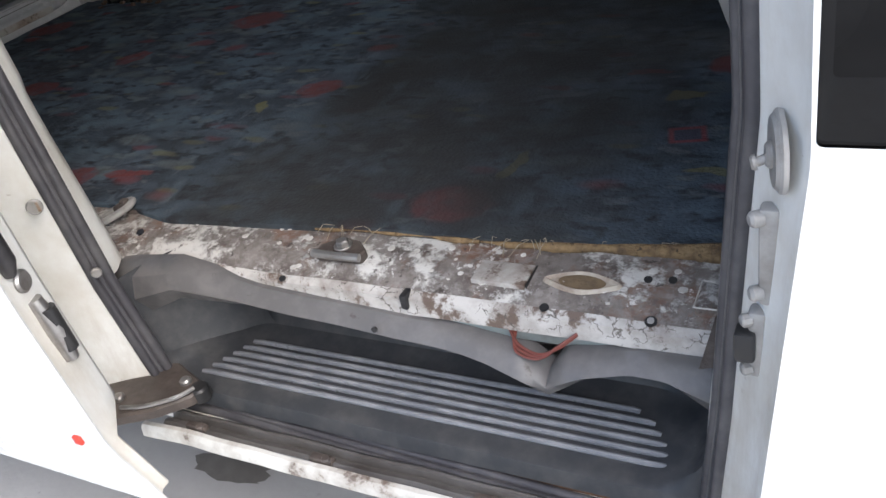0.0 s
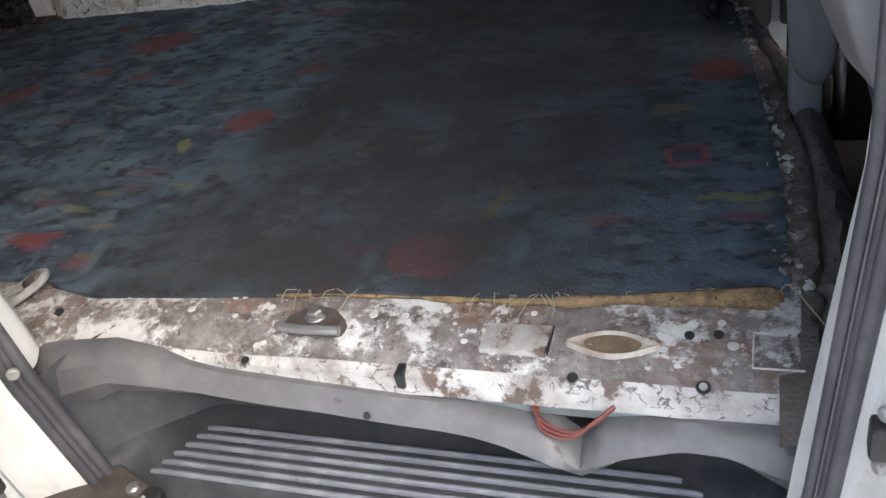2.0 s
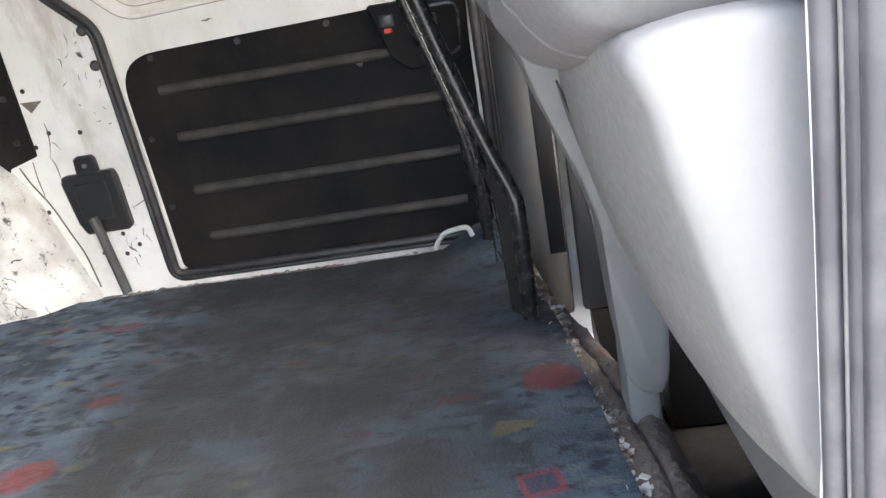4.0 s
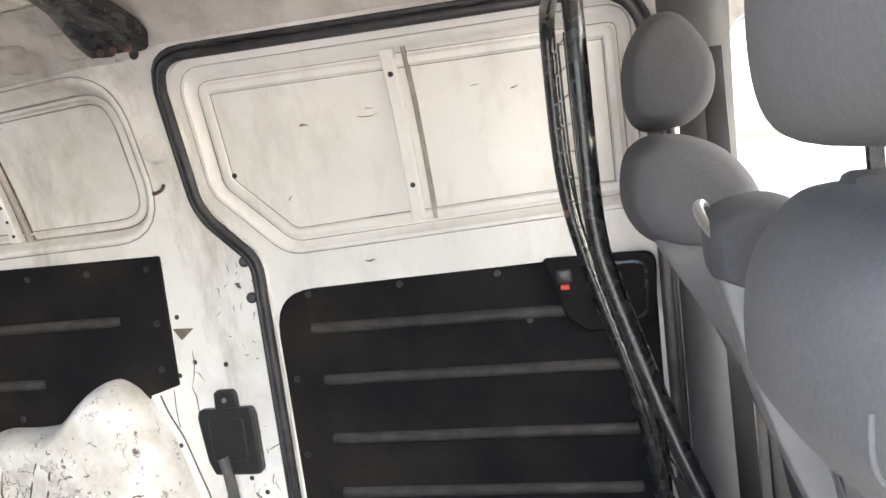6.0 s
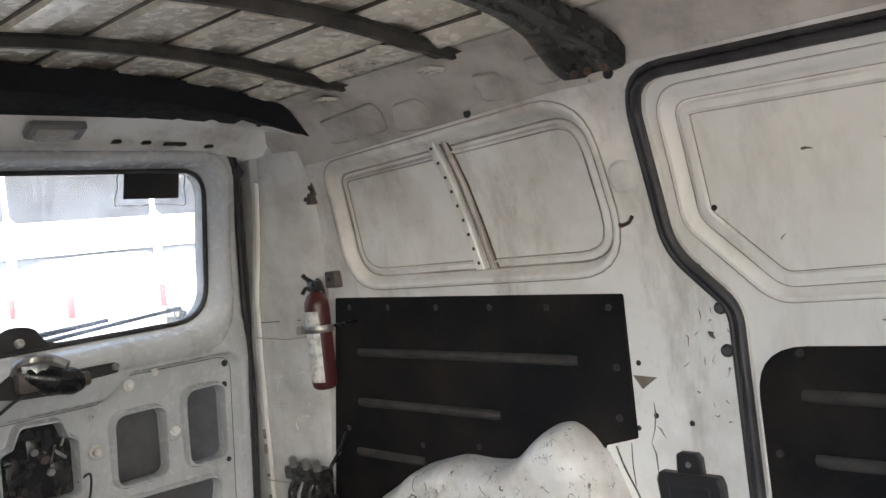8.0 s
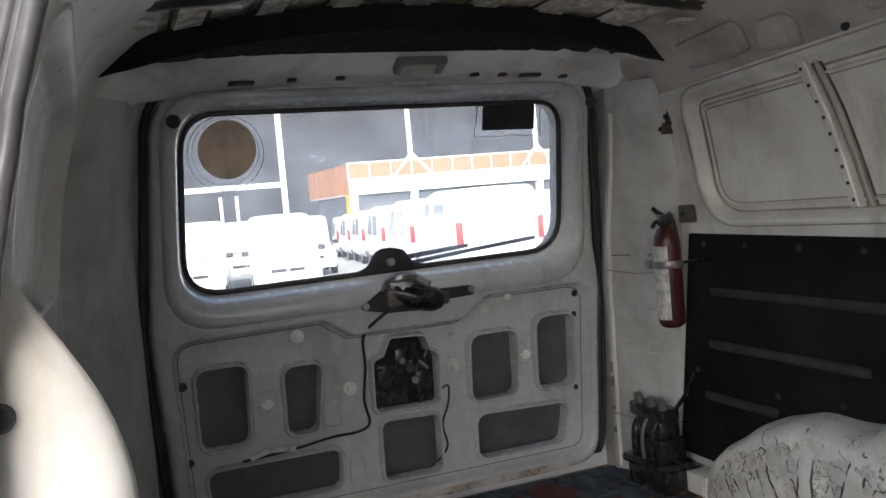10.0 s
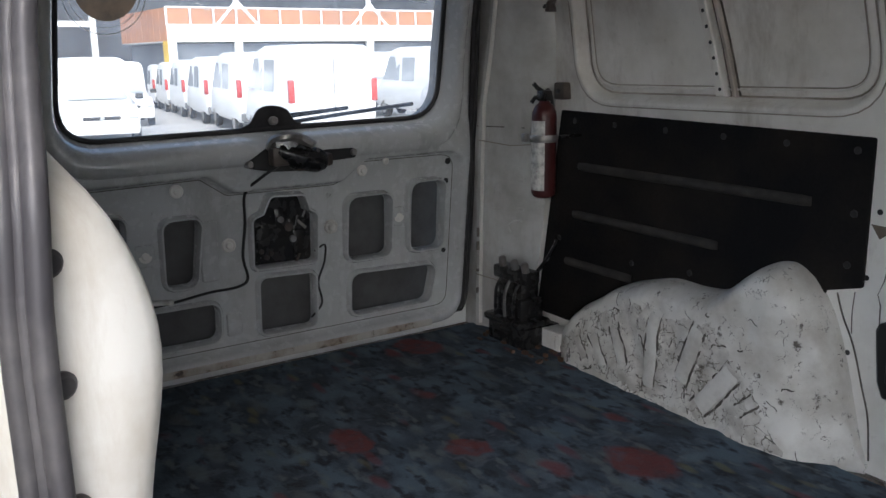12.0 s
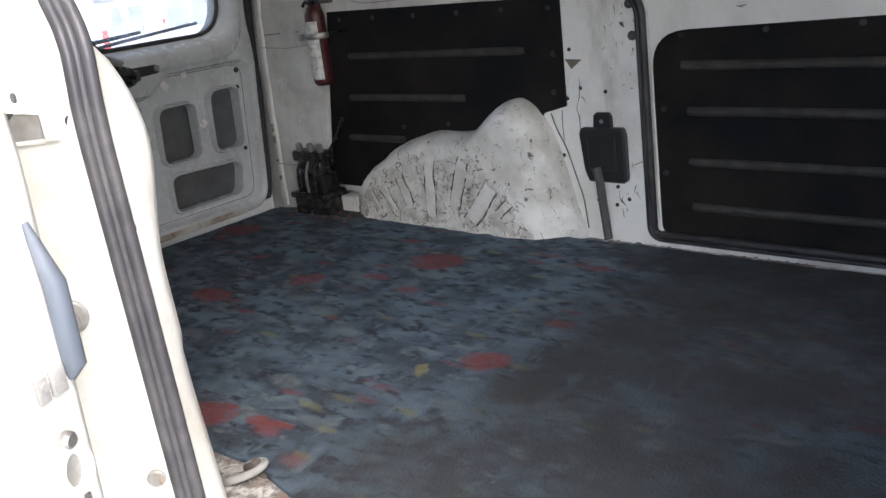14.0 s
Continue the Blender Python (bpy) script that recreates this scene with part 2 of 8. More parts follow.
def glass(name, tint=(1, 1, 1), rough=0.0, see=0.9):
    m = bpy.data.materials.new(name)
    m.use_nodes = True
    n, l = m.node_tree.nodes, m.node_tree.links
    n.remove(n["Principled BSDF"])
    clear = n.new("ShaderNodeBsdfTransparent")
    clear.inputs[0].default_value = (*[c * see for c in tint], 1)
    gloss = n.new("ShaderNodeBsdfGlossy")
    gloss.inputs["Roughness"].default_value = rough
    fres = n.new("ShaderNodeFresnel")
    fres.inputs[0].default_value = 1.45
    mx = n.new("ShaderNodeMixShader")
    l.new(fres.outputs[0], mx.inputs[0])
    l.new(clear.outputs[0], mx.inputs[1])
    l.new(gloss.outputs[0], mx.inputs[2])
    l.new(mx.outputs[0], n["Material Output"].inputs[0])
    return m


RIB = material("polished tread rib", (0.15, 0.155, 0.17), 0.36, second=(0.26, 0.26, 0.27), scale=18.0, amount=0.8, bump=0.1, bump_scale=90)
GLASS = glass("window glass", (0.96, 1.0, 0.98))
DUSTY = glass("dusty rear glass", (0.96, 1.0, 0.99))
_dn, _dl = DUSTY.node_tree.nodes, DUSTY.node_tree.links
_film, _add = _dn.new("ShaderNodeBsdfTranslucent"), _dn.new("ShaderNodeMixShader")
_film.inputs[0].default_value = (0.8, 0.78, 0.74, 1)
_spk, _map = _dn.new("ShaderNodeTexNoise"), _dn.new("ShaderNodeMapRange")
_spk.inputs["Scale"].default_value, _spk.inputs["Detail"].default_value = 7, 8
_map.inputs[1].default_value, _map.inputs[2].default_value, _map.inputs[3].default_value, _map.inputs[4].default_value = 0.35, 0.75, 0.09, 0.30
_dl.new(_spk.outputs["Fac"], _map.inputs[0])
_dl.new(_map.outputs[0], _add.inputs[0])
_dl.new(_dn["Mix Shader"].outputs[0], _add.inputs[1])
_dl.new(_film.outputs[0], _add.inputs[2])
_dl.new(_add.outputs[0], _dn["Material Output"].inputs[0])


# ---------------------------------------------------------------- building helpers
def mesh_object(name, bm, mat, smooth=40):
    """Links a bmesh as one mesh object; edges flatter than smooth degrees are shaded round."""
    bmesh.ops.remove_doubles(bm, verts=bm.verts, dist=1e-5)
    bmesh.ops.recalc_face_normals(bm, faces=bm.faces)
    for f in bm.faces:
        f.smooth = smooth > 0
    for e in bm.edges:
        if len(e.link_faces) == 2 and e.calc_face_angle(0) > radians(smooth):
            e.smooth = False
    me = bpy.data.meshes.new(name)
    bm.to_mesh(me)
    bm.free()
    me.materials.append(mat)
    return new(name, me)


def thing(name, label, category, at=(0, 0, 0), group="", kind=""):
    ob = new(name)
    ob.location = at
    ob.empty_display_size = 0.05
    return tagged(ob, label, category, group, kind)


def part(name, bm, mat, parent, label="", smooth=40):
    ob = mesh_object(name, bm, mat, smooth)
    at = parent.matrix_world.translation if parent.parent is None else parent.parent.location + parent.location
    if parent.parent is None:
        at = parent.location
    ob.parent = parent
    ob.matrix_parent_inverse = Matrix.Translation(-Vector(at))
    if label:
        ob["label"] = label
    return ob


def sub(name, bm, mat, parent, label="", smooth=40):
    """A piece of a part: its parent is a part whose own origin lies at the world's."""
    ob = mesh_object(name, bm, mat, smooth)
    ob.parent = parent
    if label:
        ob["label"] = label
    return ob


def solo(name, bm, mat, label, category="", kind="", group="", smooth=40):
    return tagged(mesh_object(name, bm, mat, smooth), label, category, group, kind)


def box(bm, x0, x1, y0, y1, z0, z1, bevel=0.0, seg=2, m=None):
    r = bmesh.ops.create_cube(bm, size=1)
    vs = r["verts"]
    for v in vs:
        v.co = Vector(((x0 + x1) / 2 + v.co.x * (x1 - x0), (y0 + y1) / 2 + v.co.y * (y1 - y0), (z0 + z1) / 2 + v.co.z * (z1 - z0)))
    if bevel:
        es = list({e for v in vs for e in v.link_edges})
        r = bmesh.ops.bevel(bm, geom=es, offset=bevel, segments=seg, affect="EDGES", profile=0.5)
        vs = list({v for f in r["faces"] for v in f.verts} | {v for v in vs if v.is_valid})
    if m is not None:
        bmesh.ops.transform(bm, matrix=m, verts=vs)
    return vs


def tube(bm, pts, r, seg=8, cap=True, squash=None):
    """A round bar along points; r may be a list of radii."""
    pts = [Vector(p) for p in pts]
    rs = r if isinstance(r, (list, tuple)) else [r] * len(pts)
    rings, up = [], None
    for i, p in enumerate(pts):
        d = (pts[min(i + 1, len(pts) - 1)] - pts[max(i - 1, 0)]).normalized()
        if up is None:
            up = Vector((0, 0, 1)) if abs(d.z) < 0.9 else Vector((1, 0, 0))
        a = (up - d * up.dot(d)).normalized()
        up = a
        b = d.cross(a)
        s = squash or (1, 1)
        rings.append([bm.verts.new(p + (a * math.cos(2 * math.pi * k / seg) * s[0] + b * math.sin(2 * math.pi * k / seg) * s[1]) * rs[i]) for k in range(seg)])
    for u, v in zip(rings, rings[1:]):
        for k in range(seg):
            bm.faces.new((u[k], u[(k + 1) % seg], v[(k + 1) % seg], v[k]))
    if cap:
        bm.faces.new(rings[0][::-1])
        bm.faces.new(rings[-1])


def disc(bm, at, axis, r, h, seg=16, bevel=0.0, r2=None):
    """A cylinder from at along axis."""
    at, axis = Vector(at), Vector(axis).normalized()
    q = axis.to_track_quat("Z", "Y").to_matrix().to_4x4()
    r2 = r if r2 is None else r2
    prof = [(0, 0), (r, 0), (r2, h), (0, h)] if not bevel else [(0, 0), (r, 0), (r2, h - bevel), (r2 - bevel, h), (0, h)]
    rings = []
    for rad, z in prof[1:-1]:
        rings.append([bm.verts.new(Matrix.Translation(at) @ q @ Vector((rad * math.cos(2 * math.pi * k / seg), rad * math.sin(2 * math.pi * k / seg), z))) for k in range(seg)])
    for u, v in zip(rings, rings[1:]):
        for k in range(seg):
            bm.faces.new((u[k], u[(k + 1) % seg], v[(k + 1) % seg], v[k]))
    bm.faces.new(rings[0][::-1])
    bm.faces.new(rings[-1])


def smoothed(pts, n=6, closed=False):
    """Catmull-Rom through points."""
    pts = [Vector(p) for p in pts]
    out, m = [], len(pts)
    for i in range(m if closed else m - 1):
        p0, p1, p2, p3 = (pts[(i - 1) % m], pts[i], pts[(i + 1) % m], pts[(i + 2) % m]) if closed else (pts[max(i - 1, 0)], pts[i], pts[i + 1], pts[min(i + 2, m - 1)])
        for k in range(n):
            t = k / n
            out.append(0.5 * (2 * p1 + (p2 - p0) * t + (2 * p0 - 5 * p1 + 4 * p2 - p3) * t * t + (3 * p1 - p0 - 3 * p2 + p3) * t ** 3))
    if not closed:
        out.append(pts[-1])
    return out


def rounded(pts, r, seg=5):
    """A closed polygon in the plane with its corners rounded; r one radius or one for each corner."""
    out, n = [], len(pts)
    for i, p in enumerate(pts):
        p = Vector(p)
        a, b = Vector(pts[i - 1]) - p, Vector(pts[(i + 1) % n]) - p
        rad = r[i] if isinstance(r, (list, tuple)) else r
        ang = a.angle(b)
        d = min(rad / math.tan(ang / 2), a.length * 0.49, b.length * 0.49)
        s, e = p + a.normalized() * d, p + b.normalized() * d
        for k in range(seg + 1):
            t = k / seg
            out.append(s * (1 - t) ** 2 + p * 2 * t * (1 - t) + e * t * t)
    return out


def area(loop):
    return sum(a[0] * b[1] - b[0] * a[1] for a, b in zip(loop, loop[1:] + loop[:1])) / 2


def inset(loop, d):
    """The closed loop moved inwards by d."""
    sign, n, out = (1 if area(loop) > 0 else -1), len(loop), []
    for i in range(n):
        a, p, b = Vector(loop[i - 1]), Vector(loop[i]), Vector(loop[(i + 1) % n])
        u, v = (p - a), (b - p)
        if u.length < 1e-7 or v.length < 1e-7:
            u = v = (b - a)
        nu = Vector((-u.y, u.x)).normalized() + Vector((-v.y, v.x)).normalized()
        nu = nu.normalized() if nu.length > 1e-6 else Vector((-u.y, u.x)).normalized()
        cosh = max(nu.dot(Vector((-u.y, u.x)).normalized()), 0.5)
        out.append(p + nu * (d * sign / cosh))
    return out


class Sheet:
    """Pressed sheet metal in a plane (u, v) with a height w, laid onto the body by a map."""

    def __init__(self, lay):
        self.bm, self.lay = bmesh.new(), lay

    def ring(self, loop, w):
        return [self.bm.verts.new((p[0], p[1], w)) for p in loop]

    def bands(self, loops):
        rings = [self.ring(*lw) for lw in loops]
        for a, b in zip(rings, rings[1:]):
            n = len(a)
            for k in range(n):
                self.bm.faces.new((a[k], a[(k + 1) % n], b[(k + 1) % n], b[k]))
        return rings

    def fill(self, outer, holes=(), w=0.0):
        es = []
        for loop in (outer, *holes):
            r = self.ring(loop, w)
            es += [self.bm.edges.new((r[k], r[(k + 1) % len(r)])) for k in range(len(r))]
        bmesh.ops.triangle_fill(self.bm, use_beauty=True, use_dissolve=False, edges=es)

    def plate(self, outer, holes=(), w=0.0, thick=0.01, edge=0.003):
        """A raised plate with a rounded rim, from w - thick up to w."""
        self.bands([(outer, w - thick), (outer, w - edge), (inset(outer, edge), w)])
        hs = []
        for h in holes:
            big = inset(h, -edge)
            self.bands([(h, w - thick), (h, w - edge), (big, w)])
            hs.append(big)
        self.fill(inset(outer, edge), hs, w)

    def pressed(self, loop, profile, floor=True):
        """A pressing: from the loop inwards by (inset, depth) steps, and its floor."""
        loops = [(inset(loop, d), w) for d, w in profile]
        self.bands(loops)
        if floor:
            self.fill(loops[-1][0], (), loops[-1][1])

    def cut(self, values, axis=1):
        for c in values:
            co = [0, 0, 0]
            co[axis] = c
            no = [0, 0, 0]
            no[axis] = 1
            bmesh.ops.bisect_plane(self.bm, geom=self.bm.verts[:] + self.bm.edges[:] + self.bm.faces[:], plane_co=co, plane_no=no, dist=1e-5)

    def done(self, cuts=(), ucuts=()):
        bmesh.ops.remove_doubles(self.bm, verts=self.bm.verts, dist=1e-5)
        self.cut(cuts)
        self.cut(ucuts, 0)
        for v in self.bm.verts:
            v.co = self.lay(*v.co)
        return self.bm


def curve_at(table, z):
    for (a, ya), (b, yb) in zip(table, table[1:]):
        if z <= b:
            return ya + (yb - ya) * max(z - a, 0) / (b - a)
    return table[-1][1]


SIDE = [(0.30, 0.0), (1.30, 0.0), (1.40, 0.008), (1.50, 0.022), (1.60, 0.042), (1.70, 0.075), (1.78, 0.125), (1.84, 0.20), (1.88, 0.28)]
ZC = [1.30, 1.35, 1.40, 1.45, 1.50, 1.55, 1.60, 1.65, 1.70, 1.74, 1.78, 1.81, 1.84]
WALL = 1.775


def far(u, v, w):
    """The driver's side, seen from inside: u along the van, v up, w towards the middle."""
    return Vector((u, WALL - curve_at(SIDE, v) - w, v))


def near(u, v, w):
    """The passenger's side, the mirror of it."""
    return Vector((u, 2 * CY - WALL + curve_at(SIDE, v) + w, v))


TAIL = [(0.5, -2.145), (0.66, -2.145), (1.05, -2.135), (1.33, -2.12), (1.50, -2.085), (1.72, -2.015), (1.85, -1.96)]


def tail(u, v, w):
    """The tailgate, seen from inside: u across the van, v up, w forwards."""
    return Vector((curve_at(TAIL, v) + w, u, v))


TC = [0.8, 1.05, 1.2, 1.33, 1.42, 1.50, 1.6, 1.72]


# ---------------------------------------------------------------- ground
bm = bmesh.new()
rows = []
for x, z in ((-420, -1.3), (-62, -1.3), (-30, -0.60), (-12, -0.20), (-3, 0.0), (420, 0.0)):
    rows.append([bm.verts.new((x, y, z)) for y in (-420, -60, -20, 0, 20, 60, 420)])
for a, b in zip(rows, rows[1:]):
    for i in range(6):
        bm.faces.new((a[i], a[i + 1], b[i + 1], b[i]))
solo("ground", bm, CONCRETE, "stained pale grey concrete yard under the van", "ground", "structure")

# ---------------------------------------------------------------- far side wall
FAR_DOOR = rounded([(-0.588, 0.640), (-0.604, 1.285), (-0.728, 1.410), (-0.746, 1.750), (0.297, 1.735), (0.285, 0.640)], [0.03, 0.09, 0.14, 0.09, 0.11, 0.03], 7)
FAR_BLANK = rounded([(-1.735, 1.355), (-1.715, 1.695), (-0.865, 1.735), (-0.830, 1.365)], [0.13, 0.07, 0.11, 0.12], 7)
CAB_WINDOW = rounded([(0.45, 1.06), (0.44, 1.66), (1.30, 1.66), (1.45, 1.06)], 0.06, 4)
NEAR_WINDOW = rounded([(0.5840, 0.996), (0.582, 1.66), (1.30, 1.66), (1.45, 0.998)], [0.006, 0.06, 0.06, 0.06], 4)

sh = Sheet(far)
sh.fill([(-1.97, 0.40), (-1.93, 1.86), (1.62, 1.86), (1.62, 0.40)], [FAR_DOOR, inset(FAR_BLANK, -0.010), CAB_WINDOW], 0.0)
sh.bands([(FAR_DOOR, 0.0), (inset(FAR_DOOR, 0.006), -0.008), (inset(FAR_DOOR, 0.008), -0.05)])
sh.pressed(FAR_BLANK, [(-0.010, 0.0), (-0.006, 0.004), (0.0, 0.005), (0.006, 0.001), (0.016, -0.022), (0.024, -0.031), (0.034, -0.031), (0.041, -0.023), (0.046, -0.028), (0.050, -0.029)])
sh.bands([(CAB_WINDOW, 0.0), (CAB_WINDOW, -0.05)])
# stamping on the pillar
DIMPLE = rounded([(-0.83, 1.535), (-0.83, 1.59), (-0.775, 1.59), (-0.775, 1.535)], 0.027)
sh.bands([(inset(DIMPLE, -0.006), 0.0), (inset(DIMPLE, -0.002), 0.005), (DIMPLE, 0.008), (inset(DIMPLE, 0.005), 0.010)])
sh.fill(inset(DIMPLE, 0.005), (), 0.010)
wall_far = solo("wall_far", sh.done(ZC), INNER, "dented dirty white sheet-metal inner side wall", "wall", "structure", smooth=50)
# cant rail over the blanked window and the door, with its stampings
STAMPS = [rounded([(-1.615, 1.752), (-1.600, 1.796), (-1.385, 1.808), (-1.405, 1.758), (-1.478, 1.751)], 0.010), rounded([(-1.362, 1.745), (-1.338, 1.792), (-1.245, 1.795), (-1.262, 1.742)], [0.006, 0.036, 0.036, 0.006], 5), rounded([(-1.073, 1.768), (-1.058, 1.808), (-1.001, 1.803), (-1.027, 1.765)], 0.006), rounded([(-0.925, 1.775), (-0.915, 1.812), (-0.865, 1.812), (-0.875, 1.775)], 0.008)]
# Brown dirt and the shade under the roof both go into this colour.
RAIL_DARKENED = material("stained rail paint, darkened for shade", (0.54, 0.495, 0.445), 0.4, second=(0.27, 0.235, 0.20), scale=5.0, amount=0.8, bump=0.06, spots=(0.10, 0.08, 0.06), spot_scale=14, spot_at=0.66, runs=((0.18, 0.145, 0.11), 0.6, 0.3))
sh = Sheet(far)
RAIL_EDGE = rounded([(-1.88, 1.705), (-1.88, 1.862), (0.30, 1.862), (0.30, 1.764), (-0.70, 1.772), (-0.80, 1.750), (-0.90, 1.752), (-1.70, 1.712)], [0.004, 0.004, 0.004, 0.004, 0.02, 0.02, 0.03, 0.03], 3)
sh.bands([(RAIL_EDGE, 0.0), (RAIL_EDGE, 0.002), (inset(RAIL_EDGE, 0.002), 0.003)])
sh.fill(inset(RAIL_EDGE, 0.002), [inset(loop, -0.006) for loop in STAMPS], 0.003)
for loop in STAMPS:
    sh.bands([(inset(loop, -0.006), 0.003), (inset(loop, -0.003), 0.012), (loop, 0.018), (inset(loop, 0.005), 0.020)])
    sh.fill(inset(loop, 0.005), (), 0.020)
part("cant_rail", sh.done(ZC, [-1.6, -1.3, -1.0, -0.6, -0.3, 0.0]), RAIL_DARKENED, wall_far, "brown-stained rail under the roof edge, shade in its colour", smooth=50)

def seam(lay, loop, w, r, mat, parent, name="seam"):
    bm = bmesh.new()
    pts = [lay(p[0], p[1], w) for p in loop]
    tube(bm, pts + [pts[0]], r, 5, cap=False)
    return part(name, bm, mat, parent, smooth=80)


# Dark tone for dirt in cracks and for drawn shade lines.
GRIME_SHADE = material("dirt and shade in cracks and creases", (0.07, 0.06, 0.05), 0.8, second=(0.18, 0.16, 0.14), scale=30, amount=0.9)
# Crease lines: dirt and the shade of the pressings, laid in as brown beads.
CREASE_TONE = material("grey-brown crease and joint tone", (0.25, 0.22, 0.185), 0.7, second=(0.46, 0.42, 0.37), scale=7, amount=0.95)
seam(far, inset(FAR_BLANK, 0.047), -0.0282, 0.0020, CREASE_TONE, wall_far)
seam(far, inset(FAR_BLANK, 0.025), -0.0312, 0.0030, CREASE_TONE, wall_far)
seam(far, inset(FAR_BLANK, -0.010), 0.0002, 0.0022, CREASE_TONE, wall_far)
for loop in STAMPS:
    seam(far, inset(loop, -0.006), 0.0035, 0.0020, CREASE_TONE, wall_far)
for u, v, r in ((-1.140, 1.746, 0.010), (-0.762, 1.760, 0.011)):
    bm = bmesh.new()
    disc(bm, far(u, v, 0.004), far(u, v, 0.1) - far(u, v, 0.0), r, 0.003, 12)
    part("hole", bm, BLACK_PLASTIC, wall_far)
# divider strip with holes on the blanked rear window
sh = Sheet(far)
strip = [(-1.322, 1.725), (-1.296, 1.725), (-1.232, 1.385), (-1.258, 1.385)]
sh.plate(strip, w=-0.006, thick=0.026, edge=0.003)
part("divider_strip", sh.done(ZC), INNER, wall_far)
sh = Sheet(far)
sh.plate([(-1.284, 1.728), (-1.272, 1.728), (-1.206, 1.385), (-1.218, 1.385)], w=-0.016, thick=0.016, edge=0.002)
part("divider_trim", sh.done(ZC), RAIL_DARKENED, wall_far)
# Shadow lines beside the divider strip, drawn as dark beads.
for a, b in ((-1.328, -1.264), (-1.290, -1.226), (-1.268, -1.202)):
    bm = bmesh.new()
    tube(bm, [far(a + (b - a) * k / 8, 1.72 - 0.333 * k / 8, -0.0275) for k in range(9)], 0.0028, 6)
    part("shade_line", bm, GRIME_SHADE, wall_far)


def screws(where, lay, mat, parent, w, r=0.008, name="screw"):
    for u, v in where:
        bm = bmesh.new()
        a, b = lay(u, v, w), lay(u, v, w + 0.1)
        disc(bm, a, b - a, r, 0.004, 10, 0.0015)
        part(name, bm, mat, parent)


# ---------------------------------------------------------------- black lining board, rear
board = thing("lining_board", "black hardboard lining panel screwed to the side wall", "panel", (-1.3, WALL, 1.0))
sh = Sheet(far)
sh.plate(rounded([(-1.905, 0.70), (-1.80, 1.328), (-0.850, 1.318), (-0.848, 1.008), (-0.93, 0.985), (-0.95, 0.70)], 0.006, 3), w=0.007, thick=0.007, edge=0.002)
part("board", sh.done(), BOARD, board)
for a, b, z in ((-1.72, -0.98, 1.172), (-1.74, -1.22, 1.030), (-1.77, -1.50, 0.885)):
    bm = bmesh.new()
    tube(bm, [far(a, z, 0.003), far(a + 0.02, z, 0.008), far(b - 0.02, z, 0.008), far(b, z, 0.003)], 0.0125, 10, squash=(1, 0.8))
    part("rib", bm, BOARD_WORN_LIT, board)
screws([(-1.74, 1.30), (-1.58, 1.298), (-1.40, 1.296), (-1.22, 1.294), (-1.05, 1.292), (-0.885, 1.29), (-0.88, 1.16), (-0.885, 1.05), (-1.80, 0.95), (-1.50, 0.93), (-1.30, 0.945)], far, BLACK_PLASTIC, board, 0.007)

# ---------------------------------------------------------------- closed sliding door, far side
door = thing("sliding_door", "closed white van sliding door with black lower lining", "door", (-0.1, WALL, 0.64))
DW = -0.028
outer = inset(FAR_DOOR, 0.008)
press = rounded([(-0.714, 1.724), (0.268, 1.712), (0.262, 1.318), (-0.540, 1.287), (-0.706, 1.450)], [0.07, 0.05, 0.05, 0.10, 0.09], 7)
sh = Sheet(far)
sh.fill(outer, [press], DW)
sh.pressed(press, [(0.0, DW), (0.003, DW + 0.0045), (0.009, DW + 0.0035), (0.018, DW - 0.016), (0.026, DW - 0.023), (0.033, DW - 0.021), (0.039, DW - 0.014), (0.052, DW - 0.014), (0.056, DW - 0.021), (0.060, DW - 0.021)])
part("door_skin", sh.done(ZC), INNER_CLEAN, door, "cream white pressed door skin")
# Crease shade and dirt round the door pressing, drawn as thin beads.
seam(far, inset(press, 0.0575), DW - 0.0212, 0.0012, CREASE_TONE, door)
seam(far, inset(press, 0.028), DW - 0.0228, 0.0014, CREASE_TONE, door)
seam(far, press, DW + 0.0002, 0.0012, CREASE_TONE, door)
sh = Sheet(far)
sh.plate([(-0.245, 1.70), (-0.215, 1.70), (-0.207, 1.335), (-0.237, 1.335)], w=DW - 0.006, thick=0.018, edge=0.003)
part("divider_strip", sh.done(ZC), INNER_CLEAN, door)
sh = Sheet(far)
sh.plate([(-0.198, 1.70), (-0.188, 1.70), (-0.180, 1.335), (-0.190, 1.335)], w=DW - 0.012, thick=0.012, edge=0.002)
part("divider_trim", sh.done(ZC), CREASE_TONE, door)
for k in range(9):
    bm = bmesh.new()
    disc(bm, far(-1.304 + k * 0.0075, 1.69 - k * 0.036, -0.007), (0, -1, 0), 0.0045, 0.002, 8)
    part("strip_hole", bm, BLACK_PLASTIC, wall_far)
for z in (1.648, 1.413):
    bm = bmesh.new()
    disc(bm, far(-0.228 + (1.67 - z) * 0.02, z, DW - 0.007), (0, -1, 0), 0.006, 0.003, 10)
    part("screw", bm, BLACK_PLASTIC, door)
sh = Sheet(far)
sh.plate(rounded([(-0.572, 0.642), (-0.588, 1.205), (0.268, 1.225), (0.258, 0.642)], [0.03, 0.10, 0.02, 0.02], 7), w=DW + 0.006, thick=0.008, edge=0.002)
part("lining", sh.done(), BOARD, door, "black hardboard lining with pressed ribs")
